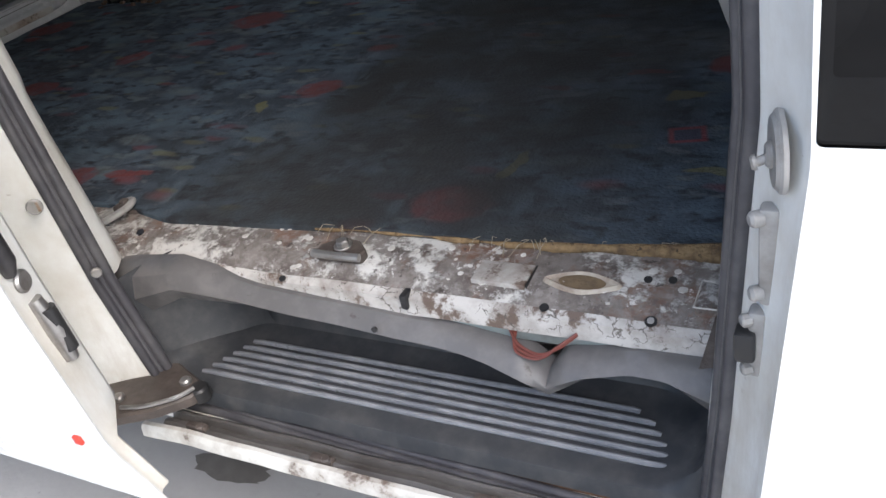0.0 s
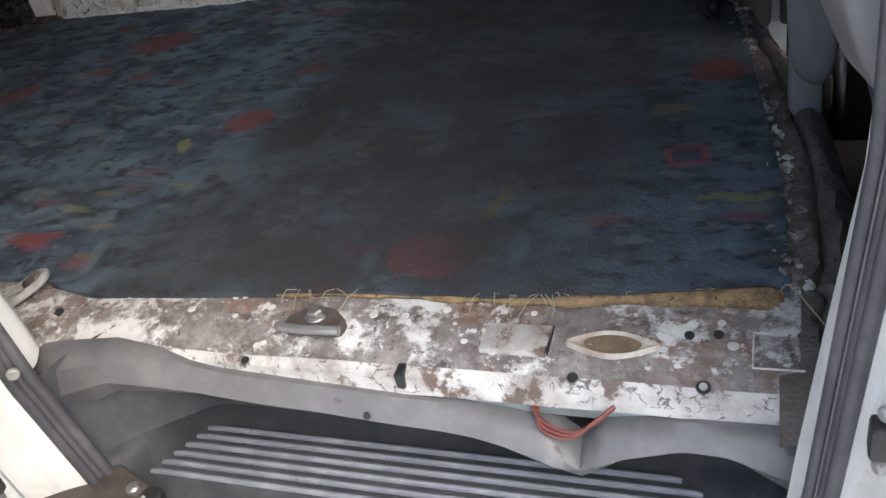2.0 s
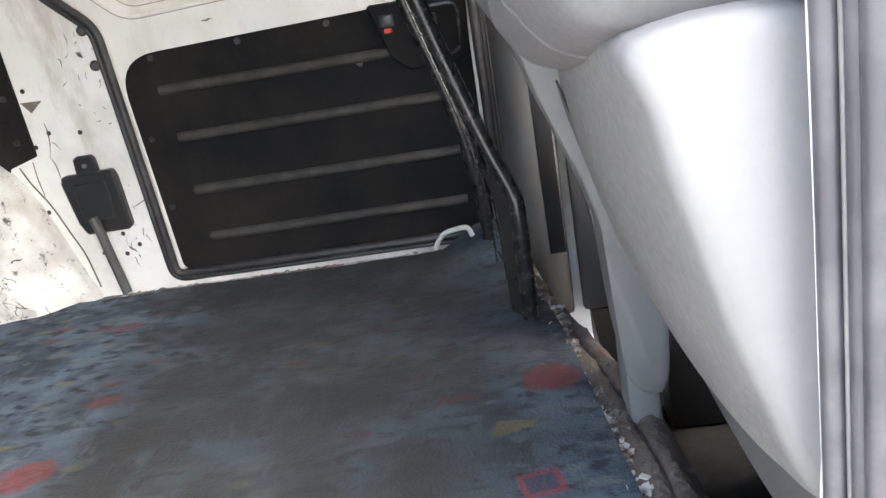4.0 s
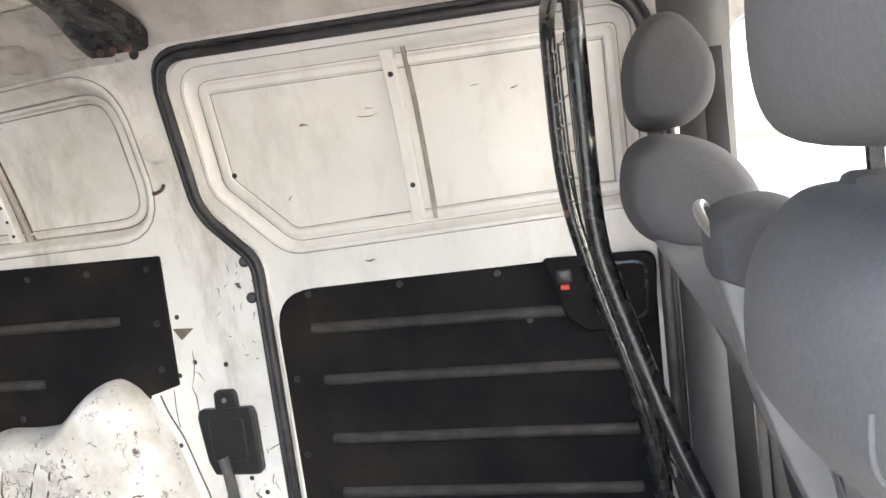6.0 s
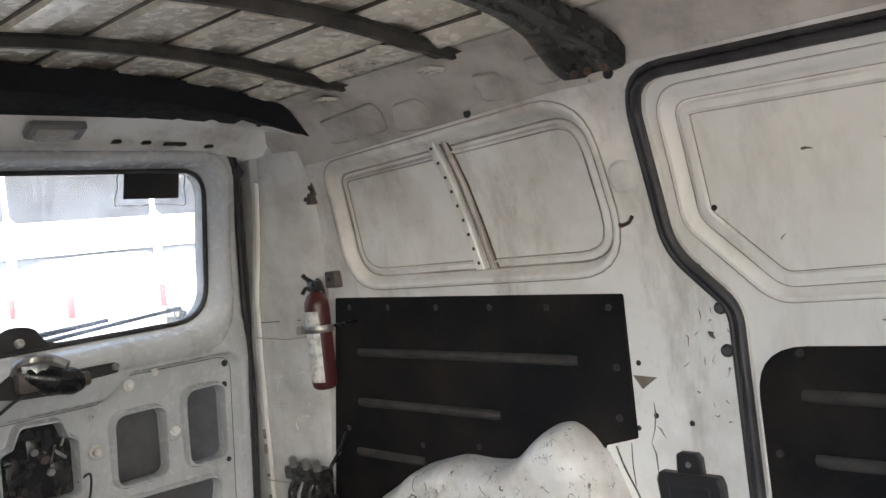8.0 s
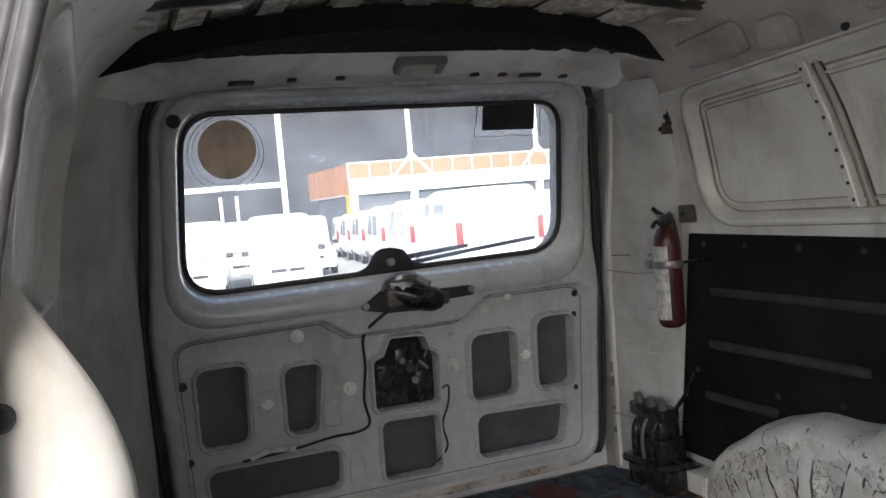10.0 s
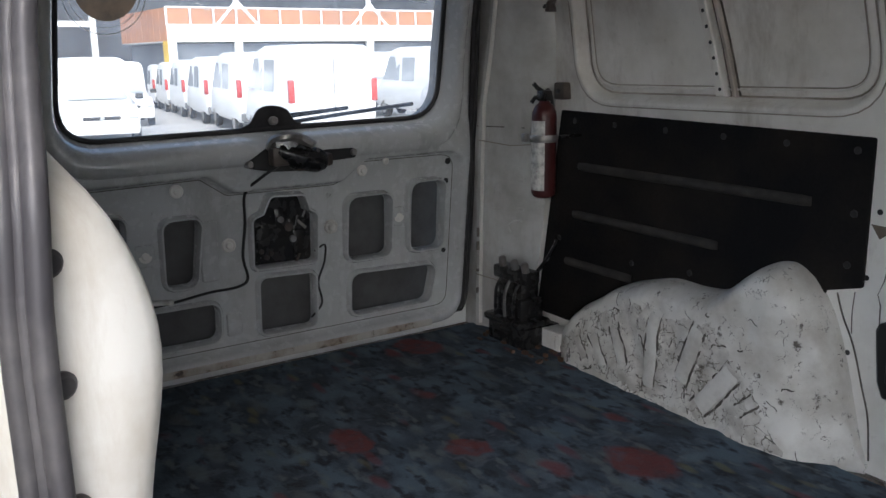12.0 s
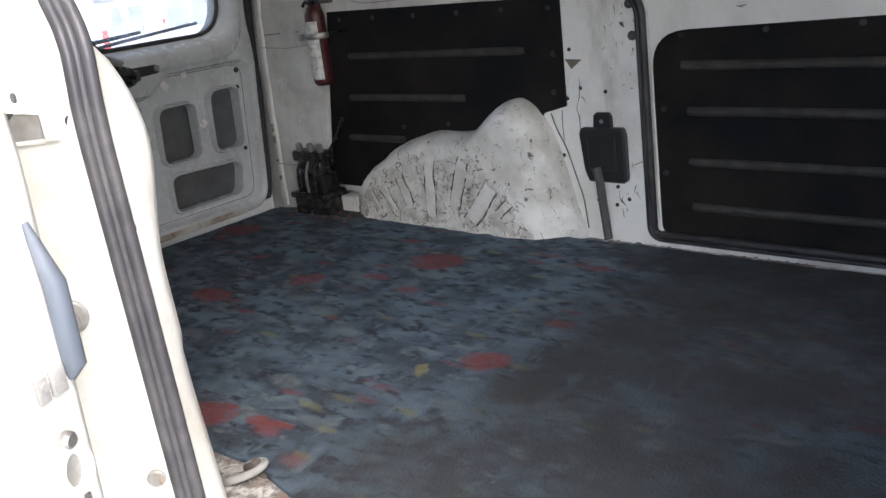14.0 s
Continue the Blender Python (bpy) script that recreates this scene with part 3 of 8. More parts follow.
for a, b, z in ((-0.50, 0.10, 1.115), (-0.485, 0.20, 0.994), (-0.482, 0.21, 0.855), (-0.475, 0.20, 0.727)):
    bm = bmesh.new()
    tube(bm, [far(a, z, DW + 0.003), far(a + 0.02, z, DW + 0.008), far(b - 0.02, z, DW + 0.008), far(b, z, DW + 0.003)], 0.0130, 10, squash=(1, 0.8))
    part("rib", bm, BOARD_WORN_LIT, door)
screws([(-0.50, 1.195), (-0.28, 1.20), (-0.06, 1.205), (-0.555, 1.0), (-0.555, 0.82), (0.0, 1.10)], far, BLACK_PLASTIC, door, DW + 0.006)
sh = Sheet(far)
sh.plate(rounded([(0.040, 1.228), (0.274, 1.226), (0.262, 1.078), (0.122, 1.066), (0.080, 1.10)], [0.008, 0.03, 0.03, 0.03, 0.03], 5), w=DW + 0.022, thick=0.018, edge=0.004)
part("handle_bezel", sh.done(), BOARD, door, "black plastic inner handle surround")
sh = Sheet(far)
sh.pressed(rounded([(0.125, 1.21), (0.256, 1.210), (0.247, 1.090), (0.15, 1.084)], 0.03, 5), [(0.0, DW + 0.023), (0.006, DW + 0.024), (0.016, DW + 0.012)])
part("handle_cup", sh.done(), DARK_METAL, door)
bm = bmesh.new()
box(bm, 0.17, 0.20, WALL + 0.002 - 0.006 - 0.012, WALL + 0.012, 1.10, 1.19, 0.006)
part("pull_handle", bm, BLACK_PLASTIC, door)
bm = bmesh.new()
box(bm, 0.068, 0.100, WALL - 0.002, WALL + 0.012, 1.175, 1.202, 0.003)
part("lock_slide", bm, BLACK_PLASTIC, door)
RED_TAG = material("red lock marker", (0.62, 0.05, 0.03), 0.4, second=(0.5, 0.045, 0.03))
bm = bmesh.new()
box(bm, 0.075, 0.093, WALL - 0.003, WALL + 0.01, 1.161, 1.172, 0.002)
part("lock_marker", bm, RED_TAG, door, "small red lock marker")
far_seal = thing("door_seal", "black rubber seal round the closed sliding door", "door seal", (-0.1, WALL, 0.64))
for name, off, lift, r, mat in (("seal_bulb", 0.004, 0.003, 0.0115, RUBBER), ("seal_lip", -0.012, 0.001, 0.0065, RUBBER)):
    line = [far(p[0], p[1], lift) for p in inset(FAR_DOOR, off)]
    bm = bmesh.new()
    tube(bm, line + [line[0]], r, 8, cap=False)
    part(name, bm, mat, far_seal, smooth=60)

# ---------------------------------------------------------------- near side wall with the open doorway
NEAR_DOOR = rounded([(-0.490, 0.36), (-0.532, 0.62), (-0.566, 1.40), (-0.675, 1.545), (-0.665, 1.745), (0.499, 1.745), (0.509, 0.98), (0.481, 0.60), (0.455, 0.36)], [0.03, 0.15, 0.09, 0.12, 0.08, 0.08, 0.25, 0.12, 0.03], 7)
sh = Sheet(near)
sh.fill([(-1.97, 0.30), (-1.93, 1.86), (1.62, 1.86), (1.62, 0.30)], [NEAR_DOOR, NEAR_WINDOW, inset(FAR_BLANK, -0.010)], 0.0)
sh.pressed(FAR_BLANK, [(-0.010, 0.0), (-0.006, 0.004), (0.0, 0.005), (0.006, 0.001), (0.016, -0.022), (0.024, -0.031), (0.034, -0.031), (0.041, -0.023), (0.046, -0.028), (0.050, -0.029)])
sh.bands([(NEAR_WINDOW, 0.0), (NEAR_WINDOW, -0.112)])
wall_near = solo("wall_near", sh.done(ZC), INNER, "dirty white sheet-metal inner wall on the doorway side", "wall", "structure", smooth=50)
sh = Sheet(near)
JAMB_OUT = rounded([(-0.640, 0.335), (-0.690, 0.62), (-0.700, 1.37), (-0.850, 1.52), (-0.850, 1.80), (0.562, 1.80), (0.577, 0.98), (0.544, 0.60), (0.520, 0.335)], [0.03, 0.15, 0.09, 0.12, 0.08, 0.08, 0.25, 0.12, 0.03], 7)


def between(a, b, s):
    return [Vector(p).lerp(Vector(q), s) for p, q in zip(a, b)]


sh.bands([(NEAR_DOOR, 0.0), (inset(NEAR_DOOR, -0.004), -0.012), (between(NEAR_DOOR, JAMB_OUT, 0.25), -0.030), (between(NEAR_DOOR, JAMB_OUT, 0.60), -0.066), (between(NEAR_DOOR, JAMB_OUT, 0.93), -0.102), (JAMB_OUT, -0.114), (inset(JAMB_OUT, -0.004), -0.122)])
for f in [f for f in sh.bm.faces if f.calc_center_median().y < 0.352]:
    sh.bm.faces.remove(f)
part("door_jamb", sh.done(ZC), JAMB, wall_near, "grimy white door jamb")
SKIN = inset(JAMB_OUT, -0.004)
sh = Sheet(near)
sh.fill([(-2.16, 0.26), (-2.02, 1.86), (1.62, 1.86), (1.62, 0.26)] + [(p[0], max(p[1], 0.27)) for p in SKIN[::-1]], [NEAR_WINDOW], -0.122)
solo("outer_skin_near", sh.done(ZC), OUTER, "glossy white van body side", "van body", "structure", smooth=50)
sh = Sheet(far)
sh.fill([(-2.16, 0.26), (-2.02, 1.86), (1.62, 1.86), (1.62, 0.26)], [CAB_WINDOW], -0.10)
solo("outer_skin_far", sh.done(ZC), OUTER, "glossy white van body side", "van body", "structure", smooth=50)
# inner return of the front doorway post
bm = bmesh.new()
rows = []
for z in (0.42, 0.50, 0.60, 0.75, 0.9, 1.05, 1.2, 1.35, 1.5, 1.62, 1.72):
    x = curve_at([(0.36, 0.446), (0.60, 0.468), (0.705, 0.479), (0.868, 0.497), (1.0, 0.514), (1.15, 0.526), (1.745, 0.512)], z)
    xd = curve_at([(0.36, 0.455), (0.60, 0.481), (0.98, 0.509), (1.745, 0.499)], z)
    rows.append([bm.verts.new(p) for p in (near(xd + 0.006, z, -0.014), near(xd - 0.002, z, 0.004), near(x, z, 0.030), near(x + 0.009, z, 0.050), near(x + 0.06, z, 0.054))])
for a, b in zip(rows, rows[1:]):
    for i in range(4):
        bm.faces.new((a[i], a[i + 1], b[i + 1], b[i]))
part("post_return", bm, JAMB, wall_near, "plain white inner post edge")


def seal_line(front, rear, lift, inward):
    """A line round the doorway: how far out in the jamb it lies along the front and the rear post, and how proud of it."""
    out, pairs, n = [], [], len(NEAR_DOOR)
    for k in range(n):
        p, q, p2, q2 = Vector(NEAR_DOOR[k]), Vector(JAMB_OUT[k]), Vector(NEAR_DOOR[(k + 1) % n]), Vector(JAMB_OUT[(k + 1) % n])
        steps = max(1, int((p2 - p).length / 0.05))
        pairs += [(p.lerp(p2, i / steps), q.lerp(q2, i / steps)) for i in range(steps)]
    for p, q in pairs:
        a = min(max((p[0] + 0.40) / 0.70, 0), 1)
        s = rear + (front - rear) * a
        m = Vector(p).lerp(Vector(q), s)
        w = -curve_at([(0, 0.0), (0.25, 0.030), (0.60, 0.066), (0.93, 0.102)], s)
        out.append(near(m.x + lift * (1 - 2 * a), m.y, w + lift * 0.3 + inward * (1 - a)))
    return out + [out[0]]


def seal_piece(name, line, sizes, mat, label=""):
    bm = bmesh.new()
    tube(bm, line, [sizes[1] + (sizes[0] - sizes[1]) * min(max((p.x + 0.40) / 0.70, 0), 1) for p in line], 10, cap=False)
    part(name, bm, mat, seal, label, smooth=60)


seal = thing("doorway_seal", "worn grey-black rubber seal round the open doorway", "door seal", (0, 0.19, 0.62))
seal_piece("seal_bulb", seal_line(0.10, -0.02, 0.005, 0.010), (0.0078, 0.0098), WORN_RUBBER)
seal_piece("seal_lip", seal_line(0.31, 0.052, 0.005, -0.004), (0.0078, 0.0085), WORN_RUBBER)
seal_piece("seal_web", seal_line(0.205, 0.016, 0.002, 0.003), (0.007, 0.0075), WORN_RUBBER)
seal_piece("seal_bead", seal_line(0.205, 0.016, 0.009, 0.003), (0.0016, 0.0018), LINER, "thin dusty bead")

# ---------------------------------------------------------------- roof
def roof_z(y):
    return 1.925 - 0.085 * abs((y - CY) / 0.66) ** 2.2


bm = bmesh.new()
ys = []
for k in range(-4, 5):
    c = CY + k * 0.165
    ys += [(c - 0.034, 0), (c - 0.028, 0.014), (c + 0.028, 0.014), (c + 0.034, 0)]
ys = [(CY - 0.79, 0)] + ys + [(CY + 0.79, 0)]
cols = []
for x in (-2.0, -1.6, -1.2, -0.8, -0.4, 0, 0.5, 1.0, 1.4, 1.62):
    cols.append([bm.verts.new((x, y, roof_z(y) - d)) for y, d in ys])
for a, b in zip(cols, cols[1:]):
    for i in range(len(a) - 1):
        bm.faces.new((a[i], a[i + 1], b[i + 1], b[i]))
ext = bmesh.ops.extrude_face_region(bm, geom=bm.faces[:])
for v in ext["geom"]:
    if isinstance(v, bmesh.types.BMVert):
        v.co.z += 0.03
solo("ceiling", bm, ROOF, "stained bare metal van roof with lengthwise ribs", "ceiling", "structure", smooth=30)

# dark beads along the roof ribs: grime, with the ribs' shade put in
bm = bmesh.new()
rng = random.Random(31)
for k in range(-4, 5):
    for e in (-0.037, 0.037):
        y = CY + k * 0.165 + e
        pts = [(x, y + rng.uniform(-0.003, 0.003), roof_z(y) - 0.001) for x in (-1.98, -1.7, -1.4, -1.1, -0.8, -0.5, -0.2, 0.2)]
        tube(bm, pts, [rng.uniform(0.003, 0.007) for _ in pts], 6)
solo("rib_edge_beads", bm, material("dark rib-edge tone", (0.06, 0.048, 0.036), 0.7, second=(0.16, 0.13, 0.10), scale=8, amount=0.9), "dark grime and shade beads along the roof ribs", "sealer", "structure")


def roof_beam(x, depth, width, mat, name, label):
    """A bowed hat-section beam across the roof, dying out into the side rails."""
    bm = bmesh.new()
    prof = [(-width / 2 - 0.022, 0.004), (-width / 2, 0.006), (-width / 2 + 0.010, depth), (width / 2 - 0.010, depth), (width / 2, 0.006), (width / 2 + 0.022, 0.004)]
    rows = []
    for k in range(41):
        y = CY + 0.66 * (k / 20 - 1)
        deep = min(1.0, max(0.12, (0.62 - abs(y - CY)) / 0.16))
        rows.append([bm.verts.new((x + dx, y, roof_z(y) - 0.010 - dz * deep)) for dx, dz in prof])
    for a, b in zip(rows, rows[1:]):
        for i in range(len(prof) - 1):
            bm.faces.new((a[i], a[i + 1], b[i + 1], b[i]))
    return solo(name, bm, mat, label, "roof beam", "structure")


BEAM = material("dark beam and gap paint", (0.018, 0.016, 0.013), 0.5, second=(0.085, 0.072, 0.058), scale=9.0, amount=0.7, bump=0.1)
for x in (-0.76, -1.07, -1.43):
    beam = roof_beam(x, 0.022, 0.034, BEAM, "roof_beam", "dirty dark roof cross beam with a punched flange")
    for k in range(9):
        y = CY - 0.60 + k * 0.15
        bm = bmesh.new()
        box(bm, x - 0.082, x - 0.040, y - 0.030 - 0.012 * (k % 3), y + 0.030 + 0.010 * (k % 2), roof_z(y) - 0.024, roof_z(y) - 0.016, 0.003)
        part("flange_tab", bm, ROOF, beam)

# dark bead where the roof skin meets the side rails
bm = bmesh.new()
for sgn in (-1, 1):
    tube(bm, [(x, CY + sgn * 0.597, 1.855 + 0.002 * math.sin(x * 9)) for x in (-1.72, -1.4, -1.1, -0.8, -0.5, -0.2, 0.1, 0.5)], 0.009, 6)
solo("rail_gap", bm, BEAM, "dark line between roof skin and side rail", "sealer", "structure")

# black gusset that ties the beam to the cant rail
bm = bmesh.new()
rows = []
for k in range(13):
    s = k / 12
    y = 1.22 + s * 0.385
    z = roof_z(y) - 0.048 - 0.045 * s ** 3
    hw = curve_at([(0, 0.040), (0.45, 0.042), (0.65, 0.052), (0.80, 0.070), (0.92, 0.079), (1.0, 0.076)], s)
    rows.append([bm.verts.new((-0.765 + e * hw, y + 0.02 * (1 - abs(e)) * s, z + up)) for e, up in ((-1.0, 0.030), (-0.97, 0.006), (-0.86, 0.0), (-0.3, -0.002), (-0.2, 0.004), (0.2, 0.004), (0.3, -0.002), (0.86, 0.0), (0.97, 0.006), (1.0, 0.030))])
for a, b in zip(rows, rows[1:]):
    for i in range(9):
        bm.faces.new((a[i], a[i + 1], b[i + 1], b[i]))
ext = bmesh.ops.extrude_face_region(bm, geom=bm.faces[:])
for v in ext["geom"]:
    if isinstance(v, bmesh.types.BMVert):
        v.co.z += 0.006
gusset = solo("roof_gusset", bm, DARK_METAL, "black steel gusset between roof beam and side rail", "bracket")
for dx in (-0.03, 0.0, 0.035):
    bm = bmesh.new()
    disc(bm, (-0.765 + dx, 1.592, roof_z(1.59) - 0.088), (0, -0.5, -1), 0.007, 0.010, 8)
    part("bolt", bm, RUST_DARK, gusset)

# ---------------------------------------------------------------- rear corner posts, header and tailgate
POST_PAINT = material("dusty grey-white post paint", (0.56, 0.56, 0.545), 0.38, second=(0.33, 0.315, 0.29), scale=5.0, amount=0.8, bump=0.06, spots=(0.13, 0.11, 0.09), spot_scale=18, spot_at=0.67, runs=((0.22, 0.19, 0.16), 0.6, 0.3))


def post(name, lay, side):
    bm = bmesh.new()
    rows = []
    for v in [0.45 + k * 0.1 for k in range(14)]:
        a = lay(-1.93 + 0.09 * max(v - 0.7, 0) / 0.6, v, 0.0)
        g = tail(0, v, 0.045)
        edge = 1.663 - 0.30 * max(v - 1.5, 0) ** 1.5 if side > 0 else 2 * CY - (1.615 - 0.30 * max(v - 1.5, 0) ** 1.5)
        b = Vector((g.x, edge, v))
        pts = [a, a.lerp(b, 0.06) + Vector((0, -0.02 * side, 0)), a.lerp(b, 0.45) + Vector((0.01, -0.03 * side, 0)), b + Vector((0.03, 0.012 * side, 0)), b + Vector((0.012, 0, 0)), b + Vector((-0.09, 0.02 * side, 0))]
        rows.append([bm.verts.new(p) for p in pts])
    for a, b in zip(rows, rows[1:]):
        for i in range(len(a) - 1):
            bm.faces.new((a[i], a[i + 1], b[i + 1], b[i]))
    return solo(name, bm, POST_PAINT, "scratched white corner post beside the tailgate", "pillar", "structure", smooth=35)


post_far = post("post_far", far, 1)
post("post_near", near, -1)

bm = bmesh.new()
tube(bm, [Vector((tail(0, v, 0.045).x + 0.030, 1.663 - 0.30 * max(v - 1.5, 0) ** 1.5 + 0.004 + 0.0012 * math.sin(v * 31), v)) for v in [0.63 + k * 0.05 for k in range(22)]], 0.006, 8)
part("flange_bead", bm, INNER_CLEAN, post_far, "chipped white flange edge")
bm = bmesh.new()
tube(bm, [(-2.079, 1.665, 1.270), (-2.03, 1.676, 1.271), (-1.979, 1.687, 1.272), (-1.906, 1.715, 1.272)], 0.0016, 6)
part("joint", bm, GRIME_SHADE, post_far, "dirty horizontal joint")
for line in ([(-2.018, 1.684, 1.062), (-2.014, 1.684, 1.085), (-2.000, 1.687, 1.102), (-1.965, 1.700, 1.113), (-1.917, 1.722, 1.113)], [(-2.024, 1.683, 1.014), (-1.975, 1.698, 1.018), (-1.923, 1.726, 1.022)], [(-1.962, 1.702, 0.945), (-1.966, 1.701, 0.968), (-1.946, 1.712, 0.982), (-1.928, 1.722, 0.984)]):
    bm = bmesh.new()
    tube(bm, smoothed(line, 4), 0.0052, 8, squash=(1, 0.7))
    part("stamped_bead", bm, POST_PAINT, post_far)
for z, r in ((1.40, 0.006), (1.375, 0.005), (1.352, 0.006), (1.10, 0.004)):
    bm = bmesh.new()
    disc(bm, (-2.052 + (1.27 - z) * -0.06, 1.671, z), (0.35, -1, 0), r, 0.003, 10, 0.001)
    part("spot_weld", bm, GRIME_SHADE, post_far)

bm = bmesh.new()
rows = []
for k in range(17):
    y = CY + 0.72 * (k / 8 - 1)
    e = abs(y - CY) / 0.72
    rows.append([bm.verts.new(p) for p in ((-1.70, y, roof_z(y) - 0.008), (-1.735, y, roof_z(y) - 0.055), (-1.83, y, 1.835 - 0.035 * e ** 3), (-1.90, y, 1.805 - 0.04 * e ** 3), (-1.955, y, 1.782 - 0.04 * e ** 3), (-2.0, y, 1.79))])
for a, b in zip(rows, rows[1:]):
    for i in range(5):
        f = bm.faces.new((a[i], a[i + 1], b[i + 1], b[i]))
header = solo("rear_header", bm, INNER, "dirty white header over the tailgate", "header", "structure")
bm = bmesh.new()
rows = []
for k in range(17):
    y = CY + 0.74 * (k / 8 - 1)
    e = abs(y - CY) / 0.72
    rows.append([bm.verts.new(p) for p in ((-1.655, y, roof_z(y) - 0.010), (-1.69, y, roof_z(y) - 0.060), (-1.825, y, 1.838 - 0.035 * e ** 3), (-1.845, y, 1.845))])
for a, b in zip(rows, rows[1:]):
    for i in range(3):
        bm.faces.new((a[i], a[i + 1], b[i + 1], b[i]))
part("header_trim", bm, material("matt black trim", (0.012, 0.012, 0.014), 0.8, second=(0.022, 0.021, 0.022), scale=6, spec=0.15), header, "black header trim strip")

GATE_EDGE = rounded([(0.385, 0.640), (0.360, 1.20), (0.415, 1.806), (1.590, 1.806), (1.655, 1.20), (1.622, 0.640)], [0.10, 0.5, 0.14, 0.14, 0.5, 0.10], 8)
GATE_WIN = rounded([(0.455, 1.285), (0.480, 1.742), (1.530, 1.735), (1.560, 1.300)], [0.10, 0.10, 0.09, 0.11], 7)
gate = thing("tailgate", "closed grey-white tailgate, inner lining missing, with glass window", "tailgate", (-2.14, CY, 0.66))
CUTS = [
    rounded([(0.935, 0.912), (0.935, 1.050), (0.965, 1.060), (0.985, 1.108), (1.080, 1.103), (1.095, 1.060), (1.120, 1.045), (1.118, 0.908)], 0.012, 4),
    rounded([(0.945, 0.715), (0.948, 0.876), (1.112, 0.870), (1.110, 0.712)], 0.02, 4),
    rounded([(1.225, 0.893), (1.228, 1.080), (1.368, 1.080), (1.366, 0.893)], 0.03, 5),
    rounded([(1.442, 0.893), (1.440, 1.105), (1.562, 1.105), (1.555, 0.893)], 0.03, 5),
    rounded([(1.232, 0.720), (1.235, 0.845), (1.530, 0.835), (1.505, 0.720)], 0.03, 5),
    rounded([(0.690, 0.890), (0.690, 1.070), (0.785, 1.070), (0.765, 0.890)], 0.025, 5),
    rounded([(0.465, 0.885), (0.465, 1.095), (0.590, 1.095), (0.585, 0.885)], 0.03, 5),
    rounded([(0.480, 0.720), (0.470, 0.825), (0.822, 0.825), (0.820, 0.720)], 0.03, 5)]
sh = Sheet(tail)
sh.fill([(0.02, 0.30), (0.10, 1.95), (1.86, 1.95), (1.94, 0.30)], [inset(GATE_EDGE, 0.004)], -0.03)
solo("tailgate_frame", sh.done(TC), OUTER, "white body frame round the tailgate opening", "van body", "structure")
sh = Sheet(tail)
rim = rounded([(0.400, 1.205), (0.432, 1.782), (1.568, 1.775), (1.612, 1.215)], [0.13, 0.12, 0.11, 0.14], 7)
RECESS = rounded([(0.425, 0.682), (0.410, 1.175), (0.800, 1.185), (0.870, 1.135), (1.190, 1.135), (1.270, 1.195), (1.617, 1.195), (1.590, 0.682)], [0.06, 0.06, 0.03, 0.03, 0.03, 0.03, 0.06, 0.06], 5)
sh.fill(inset(GATE_EDGE, 0.016), [rim, inset(RECESS, -0.012)], 0.045)
sh.bands([(inset(RECESS, -0.012), 0.045), (inset(RECESS, -0.007), 0.042), (inset(RECESS, -0.002), 0.030), (inset(RECESS, 0.005), 0.004), (inset(RECESS, 0.010), 0.0)])
sh.fill(inset(RECESS, 0.010), [inset(c, -0.014) for c in CUTS], 0.0)
sh.bands([(GATE_EDGE, -0.03), (GATE_EDGE, -0.002), (inset(GATE_EDGE, 0.003), 0.022), (inset(GATE_EDGE, 0.008), 0.037), (inset(GATE_EDGE, 0.016), 0.045)])
sh.bands([(between(GATE_WIN, rim, t), w) for t, w in ((1.0, 0.045), (0.94, 0.053), (0.82, 0.061), (0.64, 0.067), (0.48, 0.067), (0.34, 0.060), (0.22, 0.042), (0.13, 0.014), (0.06, -0.010))] + [(GATE_WIN, -0.016), (GATE_WIN, -0.03)])
for c in CUTS:
    wide = 0.014
    sh.bands([(inset(c, -wide), 0.0), (inset(c, -0.85 * wide), 0.012), (inset(c, -0.60 * wide), 0.020), (inset(c, -0.28 * wide), 0.020), (inset(c, -0.0006), 0.010), (c, -0.004), (c, -0.022)])
pressed = sh.done(TC)
for v in pressed.verts:      # ledge swelling out below the window
    if v.co.x - tail(v.co.y, v.co.z, 0).x > 0.018:
        v.co.x += 0.022 * min(max((1.278 - v.co.z) / 0.065, 0), 1) * min(max((v.co.z - 0.98) / 0.20, 0), 1) * min(max((0.64 - abs(v.co.y - CY)) / 0.12, 0), 1)
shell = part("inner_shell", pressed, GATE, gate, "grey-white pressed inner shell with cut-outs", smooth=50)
# Shade in the corner of the recess, drawn as a thin dark bead.
seam(tail, inset(RECESS, 0.011), 0.0002, 0.0012, GRIME_SHADE, gate, "shade_line")
sh = Sheet(tail)
sh.fill([(0.34, 0.55), (0.36, 1.86), (1.60, 1.86), (1.62, 0.55)], [GATE_WIN], -0.075)
sh.bands([(GATE_WIN, -0.03), (GATE_WIN, -0.075)])
part("outer_panel", sh.done(TC), material("unpainted inside of tailgate skin", (0.11, 0.11, 0.108), 0.65, second=(0.06, 0.057, 0.055), scale=6, amount=0.8), gate, "dull grey outer skin behind the cut-outs")
sh = Sheet(tail)
sh.fill(inset(GATE_WIN, -0.01), (), -0.026)
pane = part("pane", sh.done(TC), DUSTY, gate, "clear dusty rear window glass")
pane.visible_shadow = False
bm = bmesh.new()
lp = [tail(p[0], p[1], -0.018) for p in inset(GATE_WIN, 0.003)]
tube(bm, lp + [lp[0]], 0.008, 8, cap=False)
part("window_seal", bm, RUBBER, gate, smooth=60)
bm = bmesh.new()
lp = [tail(p[0], p[1], 0.012) for p in inset(GATE_EDGE, -0.012)]
low = [i for i, p in enumerate(lp) if p.z < 0.70]
